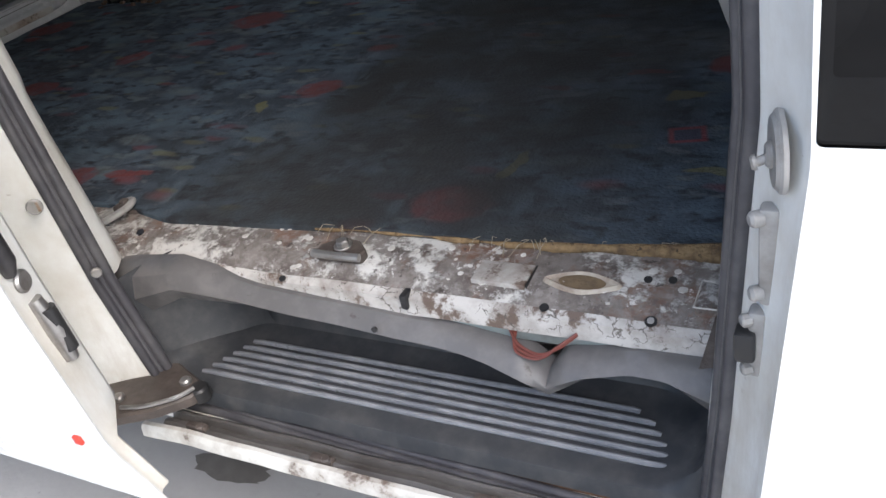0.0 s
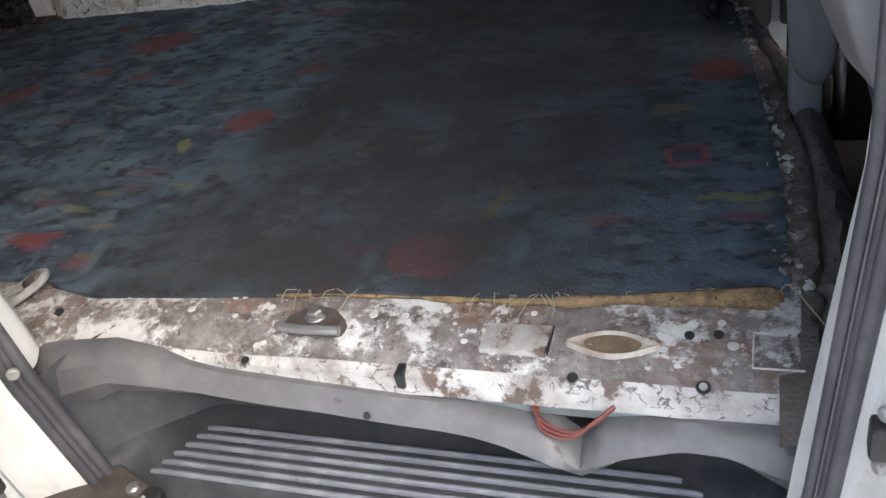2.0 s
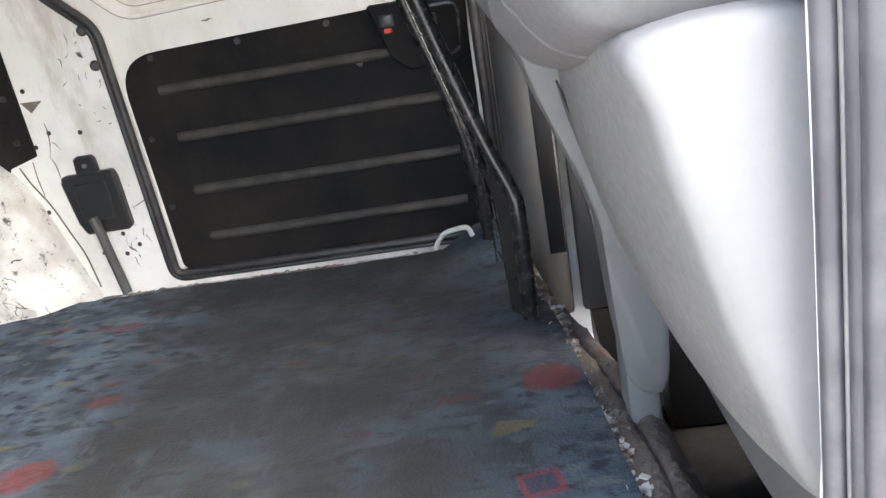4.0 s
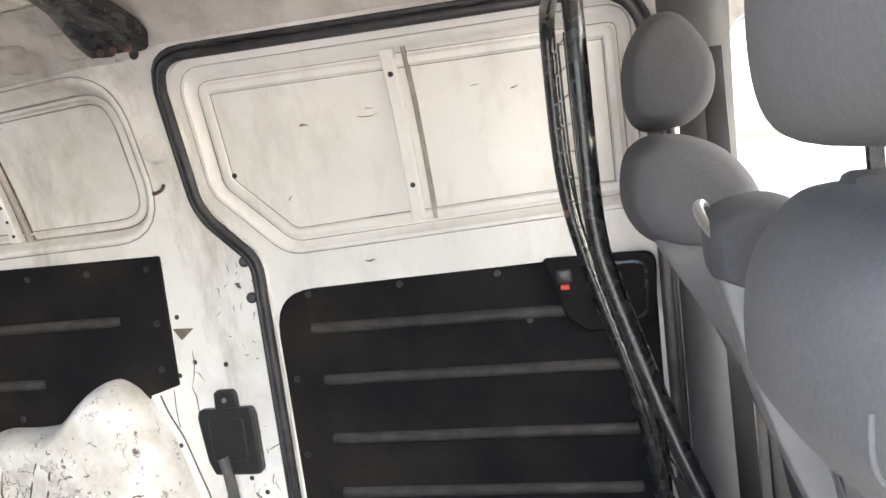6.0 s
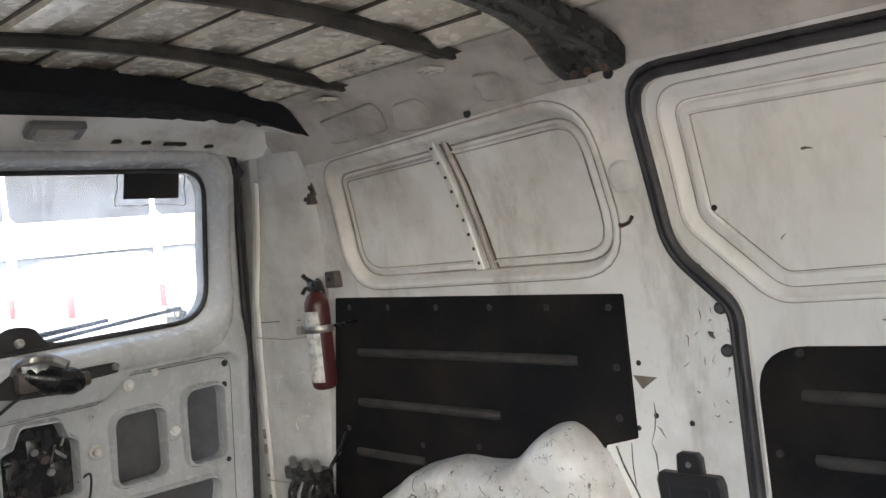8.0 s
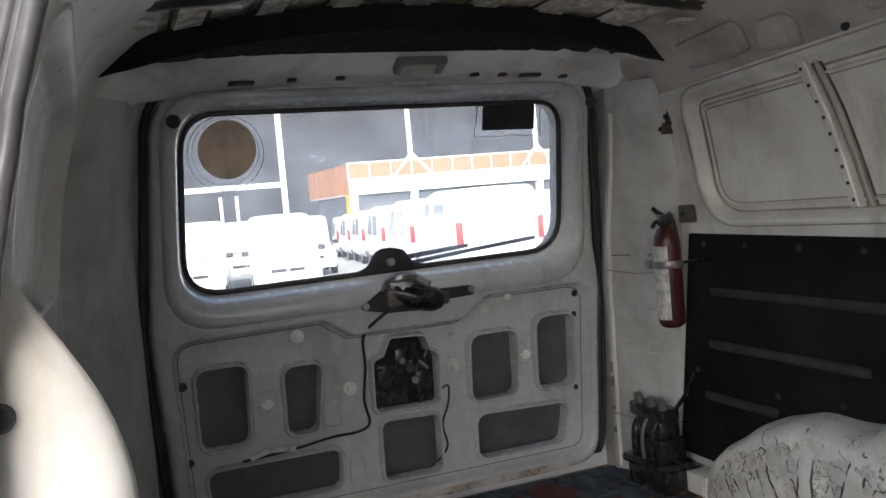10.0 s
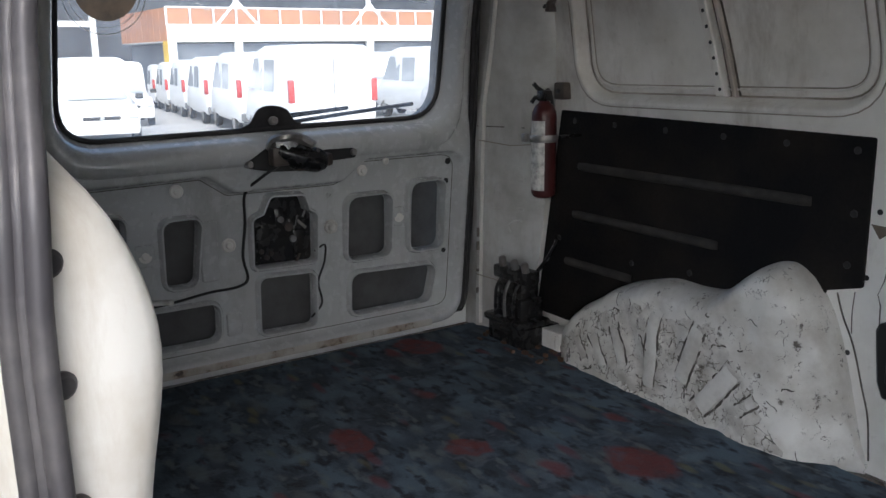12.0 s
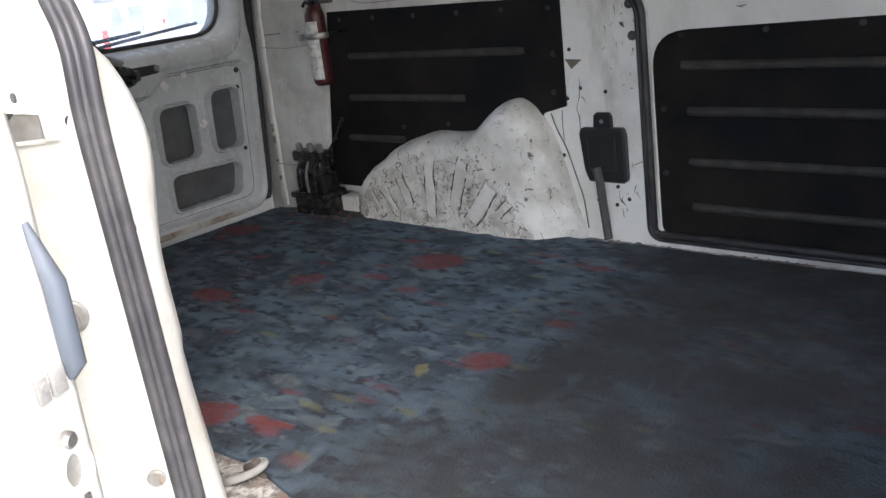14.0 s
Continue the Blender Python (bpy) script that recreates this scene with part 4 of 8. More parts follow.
cut = next(i for i in low if (i + 1) % len(lp) not in low)
lp = [lp[(cut + k) % len(lp)] for k in range(len(lp))]
gate_seal = thing("tailgate_seal", "black rubber seal round the tailgate opening", "door seal", (-2.14, CY, 0.66))
tube(bm, [p for p in lp if p.z >= 0.66], 0.010, 8)
part("seal_bulb", bm, RUBBER, gate_seal, smooth=60)
bm = bmesh.new()
tube(bm, [p + Vector((0.014, (p.y - CY) * 0.008, 0.0)) for p in lp if p.z >= 0.66], 0.005, 6)
part("seal_lip", bm, RUBBER, gate_seal, smooth=60)

# ---------------------------------------------------------------- floor
def slab(bm, pts, z0, z1):
    lo = [bm.verts.new((x, y, z0)) for x, y in pts]
    hi = [bm.verts.new((x, y, z1)) for x, y in pts]
    n = len(pts)
    for k in range(n):
        bm.faces.new((lo[k], lo[(k + 1) % n], hi[(k + 1) % n], hi[k]))
    bm.faces.new(lo[::-1])
    bm.faces.new(hi)


bm = bmesh.new()
slab(bm, [(-2.16, 0.19), (-0.60, 0.19), (-0.60, 0.36), (0.46, 0.36), (0.46, 0.75), (0.40, 1.25), (0.31, 1.80), (-2.16, 1.80)], F - 0.06, F - 0.012)
solo("floor", bm, RUST, "rusty painted steel cargo floor", "floor", "structure", smooth=0)
bm = bmesh.new()
slab(bm, [(0.47, 0.19), (1.62, 0.19), (1.62, 1.80), (0.47, 1.80)], 0.30, 0.40)
solo("cab_floor", bm, FLOOR_DARK, "dirty dark mat on the cab floor", "floor", "structure", smooth=0)
bm = bmesh.new()
box(bm, 1.58, 1.66, 0.15, 1.82, 0.26, 1.05, 0.01)
solo("cab_front", bm, BLACK_PLASTIC, "dark dashboard wall at the front of the cab", "wall", "structure")


def carpet_material():
    m = bpy.data.materials.new("printed blue carpet")
    m.use_nodes = True
    n, l = m.node_tree.nodes, m.node_tree.links
    b = n["Principled BSDF"]
    b.inputs["Roughness"].default_value = 0.92
    co = n.new("ShaderNodeTexCoord").outputs["Object"]

    def maprange(v, a, c, lo=0.0, hi=1.0):
        r = n.new("ShaderNodeMapRange")
        r.inputs[1].default_value, r.inputs[2].default_value, r.inputs[3].default_value, r.inputs[4].default_value = a, c, lo, hi
        l.new(v, r.inputs[0])
        return r.outputs[0]

    def noisy(scale, detail=4, stretch=(1, 1, 1), turn=0.0):
        mp = n.new("ShaderNodeMapping")
        mp.inputs["Scale"].default_value = stretch
        mp.inputs["Rotation"].default_value = (0, 0, turn)
        l.new(co, mp.inputs[0])
        t = n.new("ShaderNodeTexNoise")
        t.inputs["Scale"].default_value, t.inputs["Detail"].default_value = scale, detail
        l.new(mp.outputs[0], t.inputs["Vector"])
        return t.outputs["Fac"]

    def over(colour, fac, tint):
        x = n.new("ShaderNodeMix")
        x.data_type = "RGBA"
        l.new(fac, x.inputs[0])
        if isinstance(colour, tuple):
            x.inputs[6].default_value = (*colour, 1)
        else:
            l.new(colour, x.inputs[6])
        x.inputs[7].default_value = (*tint, 1)
        return x.outputs[2]

    def times(a, c):
        x = n.new("ShaderNodeMath")
        x.operation = "MULTIPLY"
        for i, v in enumerate((a, c)):
            if isinstance(v, float):
                x.inputs[i].default_value = v
            else:
                l.new(v, x.inputs[i])
        return x.outputs[0]

    def dashes(scale, stretch, turn, keep, size):
        """Scattered brush-stroke marks."""
        mp = n.new("ShaderNodeMapping")
        mp.inputs["Scale"].default_value = stretch
        mp.inputs["Rotation"].default_value = (0, 0, turn)
        l.new(co, mp.inputs[0])
        warp = n.new("ShaderNodeTexNoise")
        warp.inputs["Scale"].default_value = 9
        l.new(co, warp.inputs["Vector"])
        add = n.new("ShaderNodeVectorMath")
        add.operation = "MULTIPLY_ADD"
        add.inputs[1].default_value = (0.10, 0.10, 0)
        l.new(warp.outputs["Color"], add.inputs[0])
        l.new(mp.outputs[0], add.inputs[2])
        v = n.new("ShaderNodeTexVoronoi")
        v.inputs["Scale"].default_value = scale
        l.new(add.outputs[0], v.inputs["Vector"])
        pick = n.new("ShaderNodeSeparateColor")
        l.new(v.outputs["Color"], pick.inputs[0])
        return times(maprange(v.outputs["Distance"], size, size - 0.17), maprange(pick.outputs[0], 1 - keep - 0.02, 1 - keep))

    wv = n.new("ShaderNodeTexNoise")
    wv.inputs["Scale"].default_value, wv.inputs["Detail"].default_value = 22, 4
    l.new(co, wv.inputs["Vector"])
    shift = n.new("ShaderNodeVectorMath")
    shift.operation = "MULTIPLY_ADD"
    shift.inputs[1].default_value = (0.05, 0.05, 0)
    l.new(wv.outputs["Color"], shift.inputs[0])
    off = n.new("ShaderNodeVectorMath")
    off.inputs[1].default_value = (-0.025, -0.025, 0)
    l.new(co, off.inputs[0])
    l.new(off.outputs[0], shift.inputs[2])
    wobbled = shift.outputs[0]

    def ellipse(cx, cy, rx, ry, turn, soft=0.25):
        mp = n.new("ShaderNodeMapping")
        mp.vector_type = "TEXTURE"
        mp.inputs["Location"].default_value = (cx, cy, 0)
        mp.inputs["Rotation"].default_value = (0, 0, turn)
        mp.inputs["Scale"].default_value = (rx, ry, 100)
        l.new(wobbled, mp.inputs[0])
        ln = n.new("ShaderNodeVectorMath")
        ln.operation = "LENGTH"
        l.new(mp.outputs[0], ln.inputs[0])
        return maprange(ln.outputs["Value"], 1 + soft / 2, 1 - soft / 2)

    def square(cx, cy, rx, ry, turn):
        mp = n.new("ShaderNodeMapping")
        mp.vector_type = "TEXTURE"
        mp.inputs["Location"].default_value = (cx, cy, 0)
        mp.inputs["Rotation"].default_value = (0, 0, turn)
        mp.inputs["Scale"].default_value = (rx, ry, 100)
        l.new(co, mp.inputs[0])
        ab = n.new("ShaderNodeVectorMath")
        ab.operation = "ABSOLUTE"
        l.new(mp.outputs[0], ab.inputs[0])
        se = n.new("ShaderNodeSeparateXYZ")
        l.new(ab.outputs[0], se.inputs[0])
        return times(maprange(se.outputs[0], 1.12, 0.92), maprange(se.outputs[1], 1.12, 0.92))

    c = over((0.035, 0.047, 0.062), maprange(noisy(9, 6, (1, 1.5, 1), 0.3), 0.40, 0.62), (0.088, 0.128, 0.165))
    c = over(c, maprange(noisy(22, 5, (1, 1.8, 1), -0.5), 0.52, 0.66), (0.017, 0.022, 0.032))
    c = over(c, times(maprange(noisy(14, 5, (1, 2.2, 1), 0.6), 0.58, 0.68), 0.75), (0.130, 0.155, 0.165))
    c = over(c, times(maprange(noisy(17, 5, (2.2, 1, 1), 0.4), 0.60, 0.70), 0.6), (0.105, 0.135, 0.165))
    c = over(c, times(dashes(7, (1, 2.2, 1), 0.35, 0.36, 0.42), 0.44), (0.145, 0.172, 0.176))
    c = over(c, times(dashes(8, (2.0, 1, 1), 0.5, 0.25, 0.36), 0.62), (0.125, 0.172, 0.215))
    c = over(c, times(dashes(8, (1, 3.0, 1), -0.55, 0.20, 0.32), 0.60), (0.155, 0.145, 0.070))
    c = over(c, times(dashes(7, (1, 2.8, 1), 0.9, 0.20, 0.32), 0.66), (0.145, 0.032, 0.040))
    c = over(c, times(dashes(6, (1, 1.8, 1), 0.1, 0.13, 0.30), 0.70), (0.18, 0.034, 0.035))
    for e in ((-0.015, 0.500, 0.070, 0.058, 0.2), (-0.950, 0.475, 0.075, 0.055, 0.3), (0.345, 1.055, 0.050, 0.045, 0.4), (-0.565, 0.935, 0.055, 0.042, 0.2),
              (-1.090, 1.400, 0.085, 0.060, 0.2), (-2.015, 1.395, 0.085, 0.060, 0.3), (-1.545, 0.925, 0.065, 0.045, 0.0), (-1.367, 1.130, 0.055, 0.040, 0.5), (-0.800, 0.525, 0.060, 0.014, 0.2), (0.19, 1.02, 0.045, 0.012, 0.1)):
        c = over(c, times(times(ellipse(*e), 0.84), maprange(noisy(30, 5), 0.30, 0.55, 0.45, 1.0)), (0.170, 0.034, 0.033))
    for e in ((0.045, 0.635, 0.014, 0.055, -0.2), (0.395, 0.652, 0.055, 0.014, 0.05), (0.28, 0.916, 0.035, 0.018, 0.3), (-0.665, 0.842, 0.018, 0.030, 0.5)):
        c = over(c, times(ellipse(*e), 0.65), (0.20, 0.175, 0.058))
    box_out, box_in = square(0.318, 0.765, 0.031, 0.027, 0.25), square(0.318, 0.765, 0.022, 0.018, 0.25)
    c = over(c, times(box_out, 0.8), (0.26, 0.04, 0.05))
    c = over(c, times(box_in, 0.9), (0.035, 0.055, 0.09))
    # trodden black grime over the part in front of the doorway
    sep = n.new("ShaderNodeSeparateXYZ")
    l.new(co, sep.inputs[0])
    wob = n.new("ShaderNodeMath")
    wob.operation = "MULTIPLY_ADD"
    wob.inputs[1].default_value = 0.5
    l.new(noisy(2.2, 3), wob.inputs[0])
    l.new(sep.outputs["X"], wob.inputs[2])
    grime = times(maprange(wob.outputs[0], -0.46, -0.17), maprange(wob.outputs[0], 0.75, 0.40))
    grime = times(grime, maprange(noisy(6, 6), 0.30, 0.58, 0.58, 0.95))
    c = over(c, grime, (0.021, 0.0208, 0.0198))
    c = over(c, times(maprange(noisy(5, 6), 0.52, 0.75), 0.40), (0.040, 0.042, 0.045))
    l.new(c, b.inputs["Base Color"])
    bp = n.new("ShaderNodeBump")
    bp.inputs["Strength"].default_value, bp.inputs["Distance"].default_value = 0.6, 0.006
    l.new(noisy(140, 5), bp.inputs["Height"])
    l.new(bp.outputs[0], b.inputs["Normal"])
    return m


CARPET = carpet_material()


def near_edge(x):
    return curve_at([(-2.2, 0.205), (-1.22, 0.205), (-1.10, 0.420), (-0.86, 0.402), (-0.71, 0.410), (-0.56, 0.380), (-0.40, 0.388), (-0.14, 0.409), (0.13, 0.412), (0.44, 0.445), (0.5, 0.45)], x)


def far_edge(x):
    return curve_at([(-2.2, 1.762), (-0.92, 1.762), (-0.84, 1.728), (-0.40, 1.734), (0.05, 1.730), (0.25, 1.756), (0.5, 1.762)], x) + 0.004 * noise.noise(Vector((x * 13, 1, 0)))


def front_edge(y):
    return curve_at([(0.2, 0.47), (0.45, 0.462), (0.65, 0.455), (1.22, 0.385), (1.72, 0.285), (1.8, 0.27)], y)


bm = bmesh.new()
rows, top = [], F
NX, NY = 110, 60
for i in range(NX + 1):
    u = i / NX
    row = []
    for j in range(NY + 1):
        v = j / NY
        y = 1.762 * v + (1 - v) * 0.4
        x = -2.115 + (front_edge(y) + 2.115) * u
        y0 = near_edge(x)
        y = y0 + (far_edge(x) - y0) * v
        z = top + 0.004 * noise.noise(Vector((x * 3, y * 3, 0.3))) + 0.002 * noise.noise(Vector((x * 9, y * 9, 2.0)))
        lift = max(0, (x - 0.12) / 0.15) * max(0, (y - 1.60) / 0.10)
        z += 0.055 * min(lift, 1.0)
        row.append(bm.verts.new((x, y, z)))
    rows.append(row)
for a, b in zip(rows, rows[1:]):
    for j in range(NY):
        bm.faces.new((a[j], a[j + 1], b[j + 1], b[j]))
ext = bmesh.ops.extrude_face_region(bm, geom=bm.faces[:])
for v in ext["geom"]:
    if isinstance(v, bmesh.types.BMVert):
        v.co.z -= 0.012
carpet = solo("carpet", bm, CARPET, "worn dirty blue printed carpet with red and yellow marks", "carpet", smooth=50)

# frayed underside of the carpet along the doorway
bm = bmesh.new()
for k in range(112):
    x0, x1 = -0.23 + k * 0.0061, -0.23 + (k + 1) * 0.0061
    g = 0.002 + 0.010 * max(0, (x0 + 0.02) / 0.46) + 0.007 * max(0, (x0 - 0.33) / 0.12) + 0.0045 * noise.noise(Vector((x0 * 17, 0, 0))) + 0.0015 * noise.noise(Vector((x0 * 70, 3, 0)))
    g = max(g, 0.0012) * min(1.0, max(0.25, (0.458 - x0) / 0.025))
    y = near_edge(x0)
    tube(bm, [(x0, y - g * 0.6, F - 0.004), (x1 + 0.003, near_edge(x1) - g * 0.6, F - 0.004)], g, 6)
part("frayed_edge", bm, TAN, carpet, "tan frayed backing at the cut edge", smooth=70)

# ---------------------------------------------------------------- rusty door sill
sill = thing("door_sill", "rusty flaking white sill between carpet and step", "sill", (0, 0.35, F - 0.02), kind="structure")
bm = bmesh.new()
rows = []
for i in range(101):
    x = -1.06 + i * 1.535 / 100
    w = 0.004 * noise.noise(Vector((x * 6, 0, 5)))
    rows.append([bm.verts.new((x, y, z + w * k)) for y, z, k in ((0.47, F - 0.012, 0), (0.42, F - 0.008, 0), (0.37, F - 0.010, 1), (0.325, F - 0.014, 1), (0.318, F - 0.020, 1), (0.300, F - 0.026, 1), (0.288, F - 0.034, 1), (0.284, F - 0.062, 1), (0.288, F - 0.064, 1))])
for a, b in zip(rows, rows[1:]):
    for j in range(5):
        bm.faces.new((a[j], a[j + 1], b[j + 1], b[j]))
front = bmesh.new()
edge = [[front.verts.new(v.co) for v in row[5:]] for row in rows]
for a, b in zip(edge, edge[1:]):
    for j in range(3):
        front.faces.new((a[j], a[j + 1], b[j + 1], b[j]))
bmesh.ops.delete(bm, geom=[v for v in bm.verts if not v.link_faces], context="VERTS")
part("sill_plate", bm, RUST, sill)
LIP_PAINT = crackle(material("flaking white lip paint", (0.50, 0.48, 0.45), 0.5, second=(0.22, 0.19, 0.165), scale=14, amount=0.95, bump=0.4, spots=(0.12, 0.085, 0.065), spot_scale=19, spot_at=0.53), 40, 0.05, 0.45)
part("sill_front", front, LIP_PAINT, sill, "flaking white paint on the sill lip")
# ---------------------------------------------------------------- step well
step = thing("side_step", "worn grey plastic step well with raised tread ribs", "step", (0, 0.25, 0.40), kind="structure")
bm = bmesh.new()
cols = []
for i in range(61):
    x = -0.56 + i * 1.04 / 60
    e = min(1.0, (x + 0.56) / 0.16, (0.48 - x) / 0.14)
    r = math.sqrt(max(0, 1 - (1 - max(e, 0)) ** 2))
    back = 0.24 + 0.135 * r
    lift = 0.16 * (1 - r) ** 1.4
    cols.append([bm.verts.new(p) for p in ((x, 0.178, 0.372), (x, 0.186, 0.396 + lift * 0.5), (x, 0.20, 0.400 + lift), (x, back - 0.03, 0.402 + lift), (x, back - 0.01, 0.410 + lift), (x, back, 0.430 + lift), (x, min(back + 0.012, 0.40), 0.54))])
for a, b in zip(cols, cols[1:]):
    for j in range(6):
        bm.faces.new((a[j], a[j + 1], b[j + 1], b[j]))
part("tread", bm, TREAD, step)
for k in range(6):
    s = k / 5
    y = 0.225 + s * 0.093
    bm = bmesh.new()
    x0, x1 = -0.44 + 0.05 * s, (0.406, 0.401, 0.391, 0.379, 0.366, 0.339)[k]
    tube(bm, [(x0, y, 0.400), (x0 + 0.02, y, 0.4035), (x1 - 0.01, y, 0.4035), (x1, y, 0.401)], 0.0048, 8)
    part("tread_rib", bm, RIB, step)

# loose liner under the sill, sagging and kinked
bm = bmesh.new()
cols = []
for i in range(111):
    x = -0.60 + i * 1.085 / 110
    kink = max(0, 1 - abs(x - 0.228) / 0.030)
    top = curve_at([(-0.6, 0.592), (-0.45, 0.612), (-0.38, 0.598), (-0.28, 0.578), (-0.1, 0.566), (0.05, 0.556), (0.195, 0.536), (0.228, 0.506), (0.252, 0.541), (0.36, 0.560), (0.49, 0.562)], x)
    bulge = curve_at([(-0.6, 0.05), (-0.45, 0.028), (-0.3, 0.018), (0.1, 0.022), (0.228, 0.034), (0.35, 0.02), (0.49, 0.03)], x)
    low = curve_at([(-0.6, 0.47), (-0.45, 0.535), (-0.3, 0.535), (0.0, 0.515), (0.14, 0.500), (0.228, 0.462), (0.285, 0.503), (0.34, 0.515), (0.40, 0.52), (0.49, 0.46)], x)
    wob = 0.004 * noise.noise(Vector((x * 7, 1.0, 0)))
    cols.append([bm.verts.new(p) for p in ((x, 0.300, top - 0.003), (x, 0.281 - bulge * 0.25 + wob, top), (x, 0.272 - bulge * 0.7 + wob, top - 0.012 - kink * 0.004), (x, 0.270 - bulge + wob + kink * 0.014, (top + low) / 2), (x, 0.278 - bulge * 0.8 + wob + kink * 0.004, low + 0.010), (x, 0.300, low), (x, 0.36, low + 0.012))])
for a, b in zip(cols, cols[1:]):
    for j in range(6):
        bm.faces.new((a[j], a[j + 1], b[j + 1], b[j]))
part("liner", bm, LINER, step, "kinked faded grey plastic liner hanging under the sill")
# rounded end caps of the liner
for side, x0, x1 in ((-1, -0.548, -0.385), (1, 0.494, 0.385)):
    bm = bmesh.new()
    rows = []
    for k in range(11):
        a = k / 10 * math.pi / 2
        x = x0 + (x1 - x0) * (1 - math.cos(a)) * 0.9
        y = 0.165 + 0.20 * math.sin(a)
        rows.append([bm.verts.new((x + (x1 - x0) * 0.22 * (1 - t) ** 2, y + 0.0 * t, 0.402 + (0.600 - 0.402) * t)) for t in (0, 0.15, 0.4, 0.7, 0.93, 1.0)])
    for a, b in zip(rows, rows[1:]):
        for j in range(5):
            bm.faces.new((a[j], a[j + 1], b[j + 1], b[j]))
    part("end_cap", bm, TREAD, step)

# outer rails below the step: rusty gap, grey track, chipped white edge


def rail_strip(name, mat, label, prof, x0, x1, seed, wob):
    bm = bmesh.new()
    rows = []
    for i in range(61):
        x = x0 + i * (x1 - x0) / 60
        w = wob * noise.noise(Vector((x * 9, seed, 0)))
        rows.append([bm.verts.new((x, y + w * 0.5, z + w)) for y, z in prof])
    for a, b in zip(rows, rows[1:]):
        for j in range(len(prof) - 1):
            bm.faces.new((a[j], a[j + 1], b[j + 1], b[j]))
    part(name, bm, mat, step, label)


rail_strip("rust_gap", RUST_DARK, "rusty gap under the tread", ((0.196, 0.374), (0.184, 0.360), (0.176, 0.352), (0.164, 0.350), (0.158, 0.356)), -0.44, 0.48, 3.0, 0.003)
rail_strip("guide_rail", material("greasy grey rail", (0.10, 0.093, 0.088), 0.42, second=(0.045, 0.038, 0.034), scale=9, amount=0.9, bump=0.3, spots=(0.22, 0.21, 0.20), spot_scale=16, spot_at=0.62), "greasy grey lower guide rail", ((0.160, 0.352), (0.157, 0.368), (0.150, 0.374), (0.145, 0.373), (0.141, 0.362), (0.136, 0.361), (0.132, 0.370), (0.124, 0.372), (0.117, 0.368)), -0.46, 0.50, 5.0, 0.003)
rail_strip("sill_edge", material("chipped sill paint", (0.60, 0.59, 0.55), 0.45, second=(0.30, 0.26, 0.22), scale=14, amount=0.95, bump=0.3, spots=(0.14, 0.11, 0.09), spot_scale=14, spot_at=0.58), "chipped white outer sill edge", ((0.118, 0.366), (0.114, 0.373), (0.106, 0.373), (0.101, 0.367), (0.098, 0.350), (0.116, 0.338)), -0.50, 0.52, 7.0, 0.003)
for x, y in ((-0.385, 0.126), (-0.12, 0.124), (0.17, 0.124)):
    bm = bmesh.new()
    box(bm, x - 0.022, x + 0.022, y - 0.007, y + 0.007, 0.366, 0.378, 0.003)
    disc(bm, (x + 0.010, y - 0.002, 0.376), (0, 0, 1), 0.008, 0.005, 10, 0.002)
    part("rail_clip", bm, GREASE, step, "greasy clip on the rail")

# ---------------------------------------------------------------- wheel arch
def arch_top(x):
    return curve_at([(-1.78, 0.60), (-1.75, 0.63), (-1.70, 0.71), (-1.60, 0.81), (-1.48, 0.885), (-1.34, 0.925), (-1.24, 0.922), (-1.17, 0.930), (-1.12, 0.965), (-1.07, 1.015), (-1.02, 1.036), (-0.98, 1.030), (-0.93, 0.985), (-0.88, 0.89), (-0.84, 0.74), (-0.80, 0.60)], x)


def arch_out(x):
    return curve_at([(-1.76, 0.0), (-1.74, 0.03), (-1.70, 0.085), (-1.64, 0.112), (-1.4, 0.118), (-1.1, 0.122), (-1.0, 0.125), (-0.94, 0.115), (-0.88, 0.075), (-0.83, 0.03), (-0.79, 0.0)], x)


def arch_y(x, z, lumpy=True):
    """Inner face of the arch at a place along and up the wall."""
    h = sum(arch_top(x + d) for d in (-0.02, 0, 0.02)) / 3
    o = sum(arch_out(x + d) for d in (-0.015, 0, 0.015)) / 3
    q = min(max((z - 0.595) / max(h - 0.595, 0.01), 0), 1)
    if q < 0.86:
        y = WALL - o * (1.0 - 0.10 * 0.62 * q / 0.86)
    else:
        a = math.asin(min((q - 0.86) / 0.14, 1))
        y = WALL - o * 0.938 * math.cos(a) ** 0.8 + 0.0045 * a / 1.5708
    if lumpy:
        # hammered lower flank with rows of dents
        dent = 0.022 * max(0, noise.noise(Vector((x * 14, z * 9, 2)))) * (1 if z < 0.86 else max(0, 1 - (z - 0.86) / 0.1))
        y -= (0.007 * noise.noise(Vector((x * 16, z * 16, 1))) + 0.004 * noise.noise(Vector((x * 45, z * 45, 4))) - dent) * min(1, o / 0.05)
    return y


def arch_mesh(side):
    bm = bmesh.new()
    rows = []
    for i in range(141):
        x = -1.78 + i * 0.98 / 140
        h = sum(arch_top(x + d) for d in (-0.02, 0, 0.02)) / 3
        row = []
        for j in range(33):
            s = j / 32
            q = 0.86 * s / 0.62 if s < 0.62 else 0.86 + 0.14 * math.sin((s - 0.62) / 0.38 * math.pi / 2)
            z = 0.595 + (h - 0.595) * q
            y = arch_y(x, z)
            row.append(bm.verts.new((x, y, z)) if side > 0 else bm.verts.new((x + 0.10, 2 * CY - y + (WALL - y) * 0.28, z)))
        rows.append(row)
    for a, b in zip(rows, rows[1:]):
        for j in range(32):
            bm.faces.new((a[j], a[j + 1], b[j + 1], b[j]))
    return bm


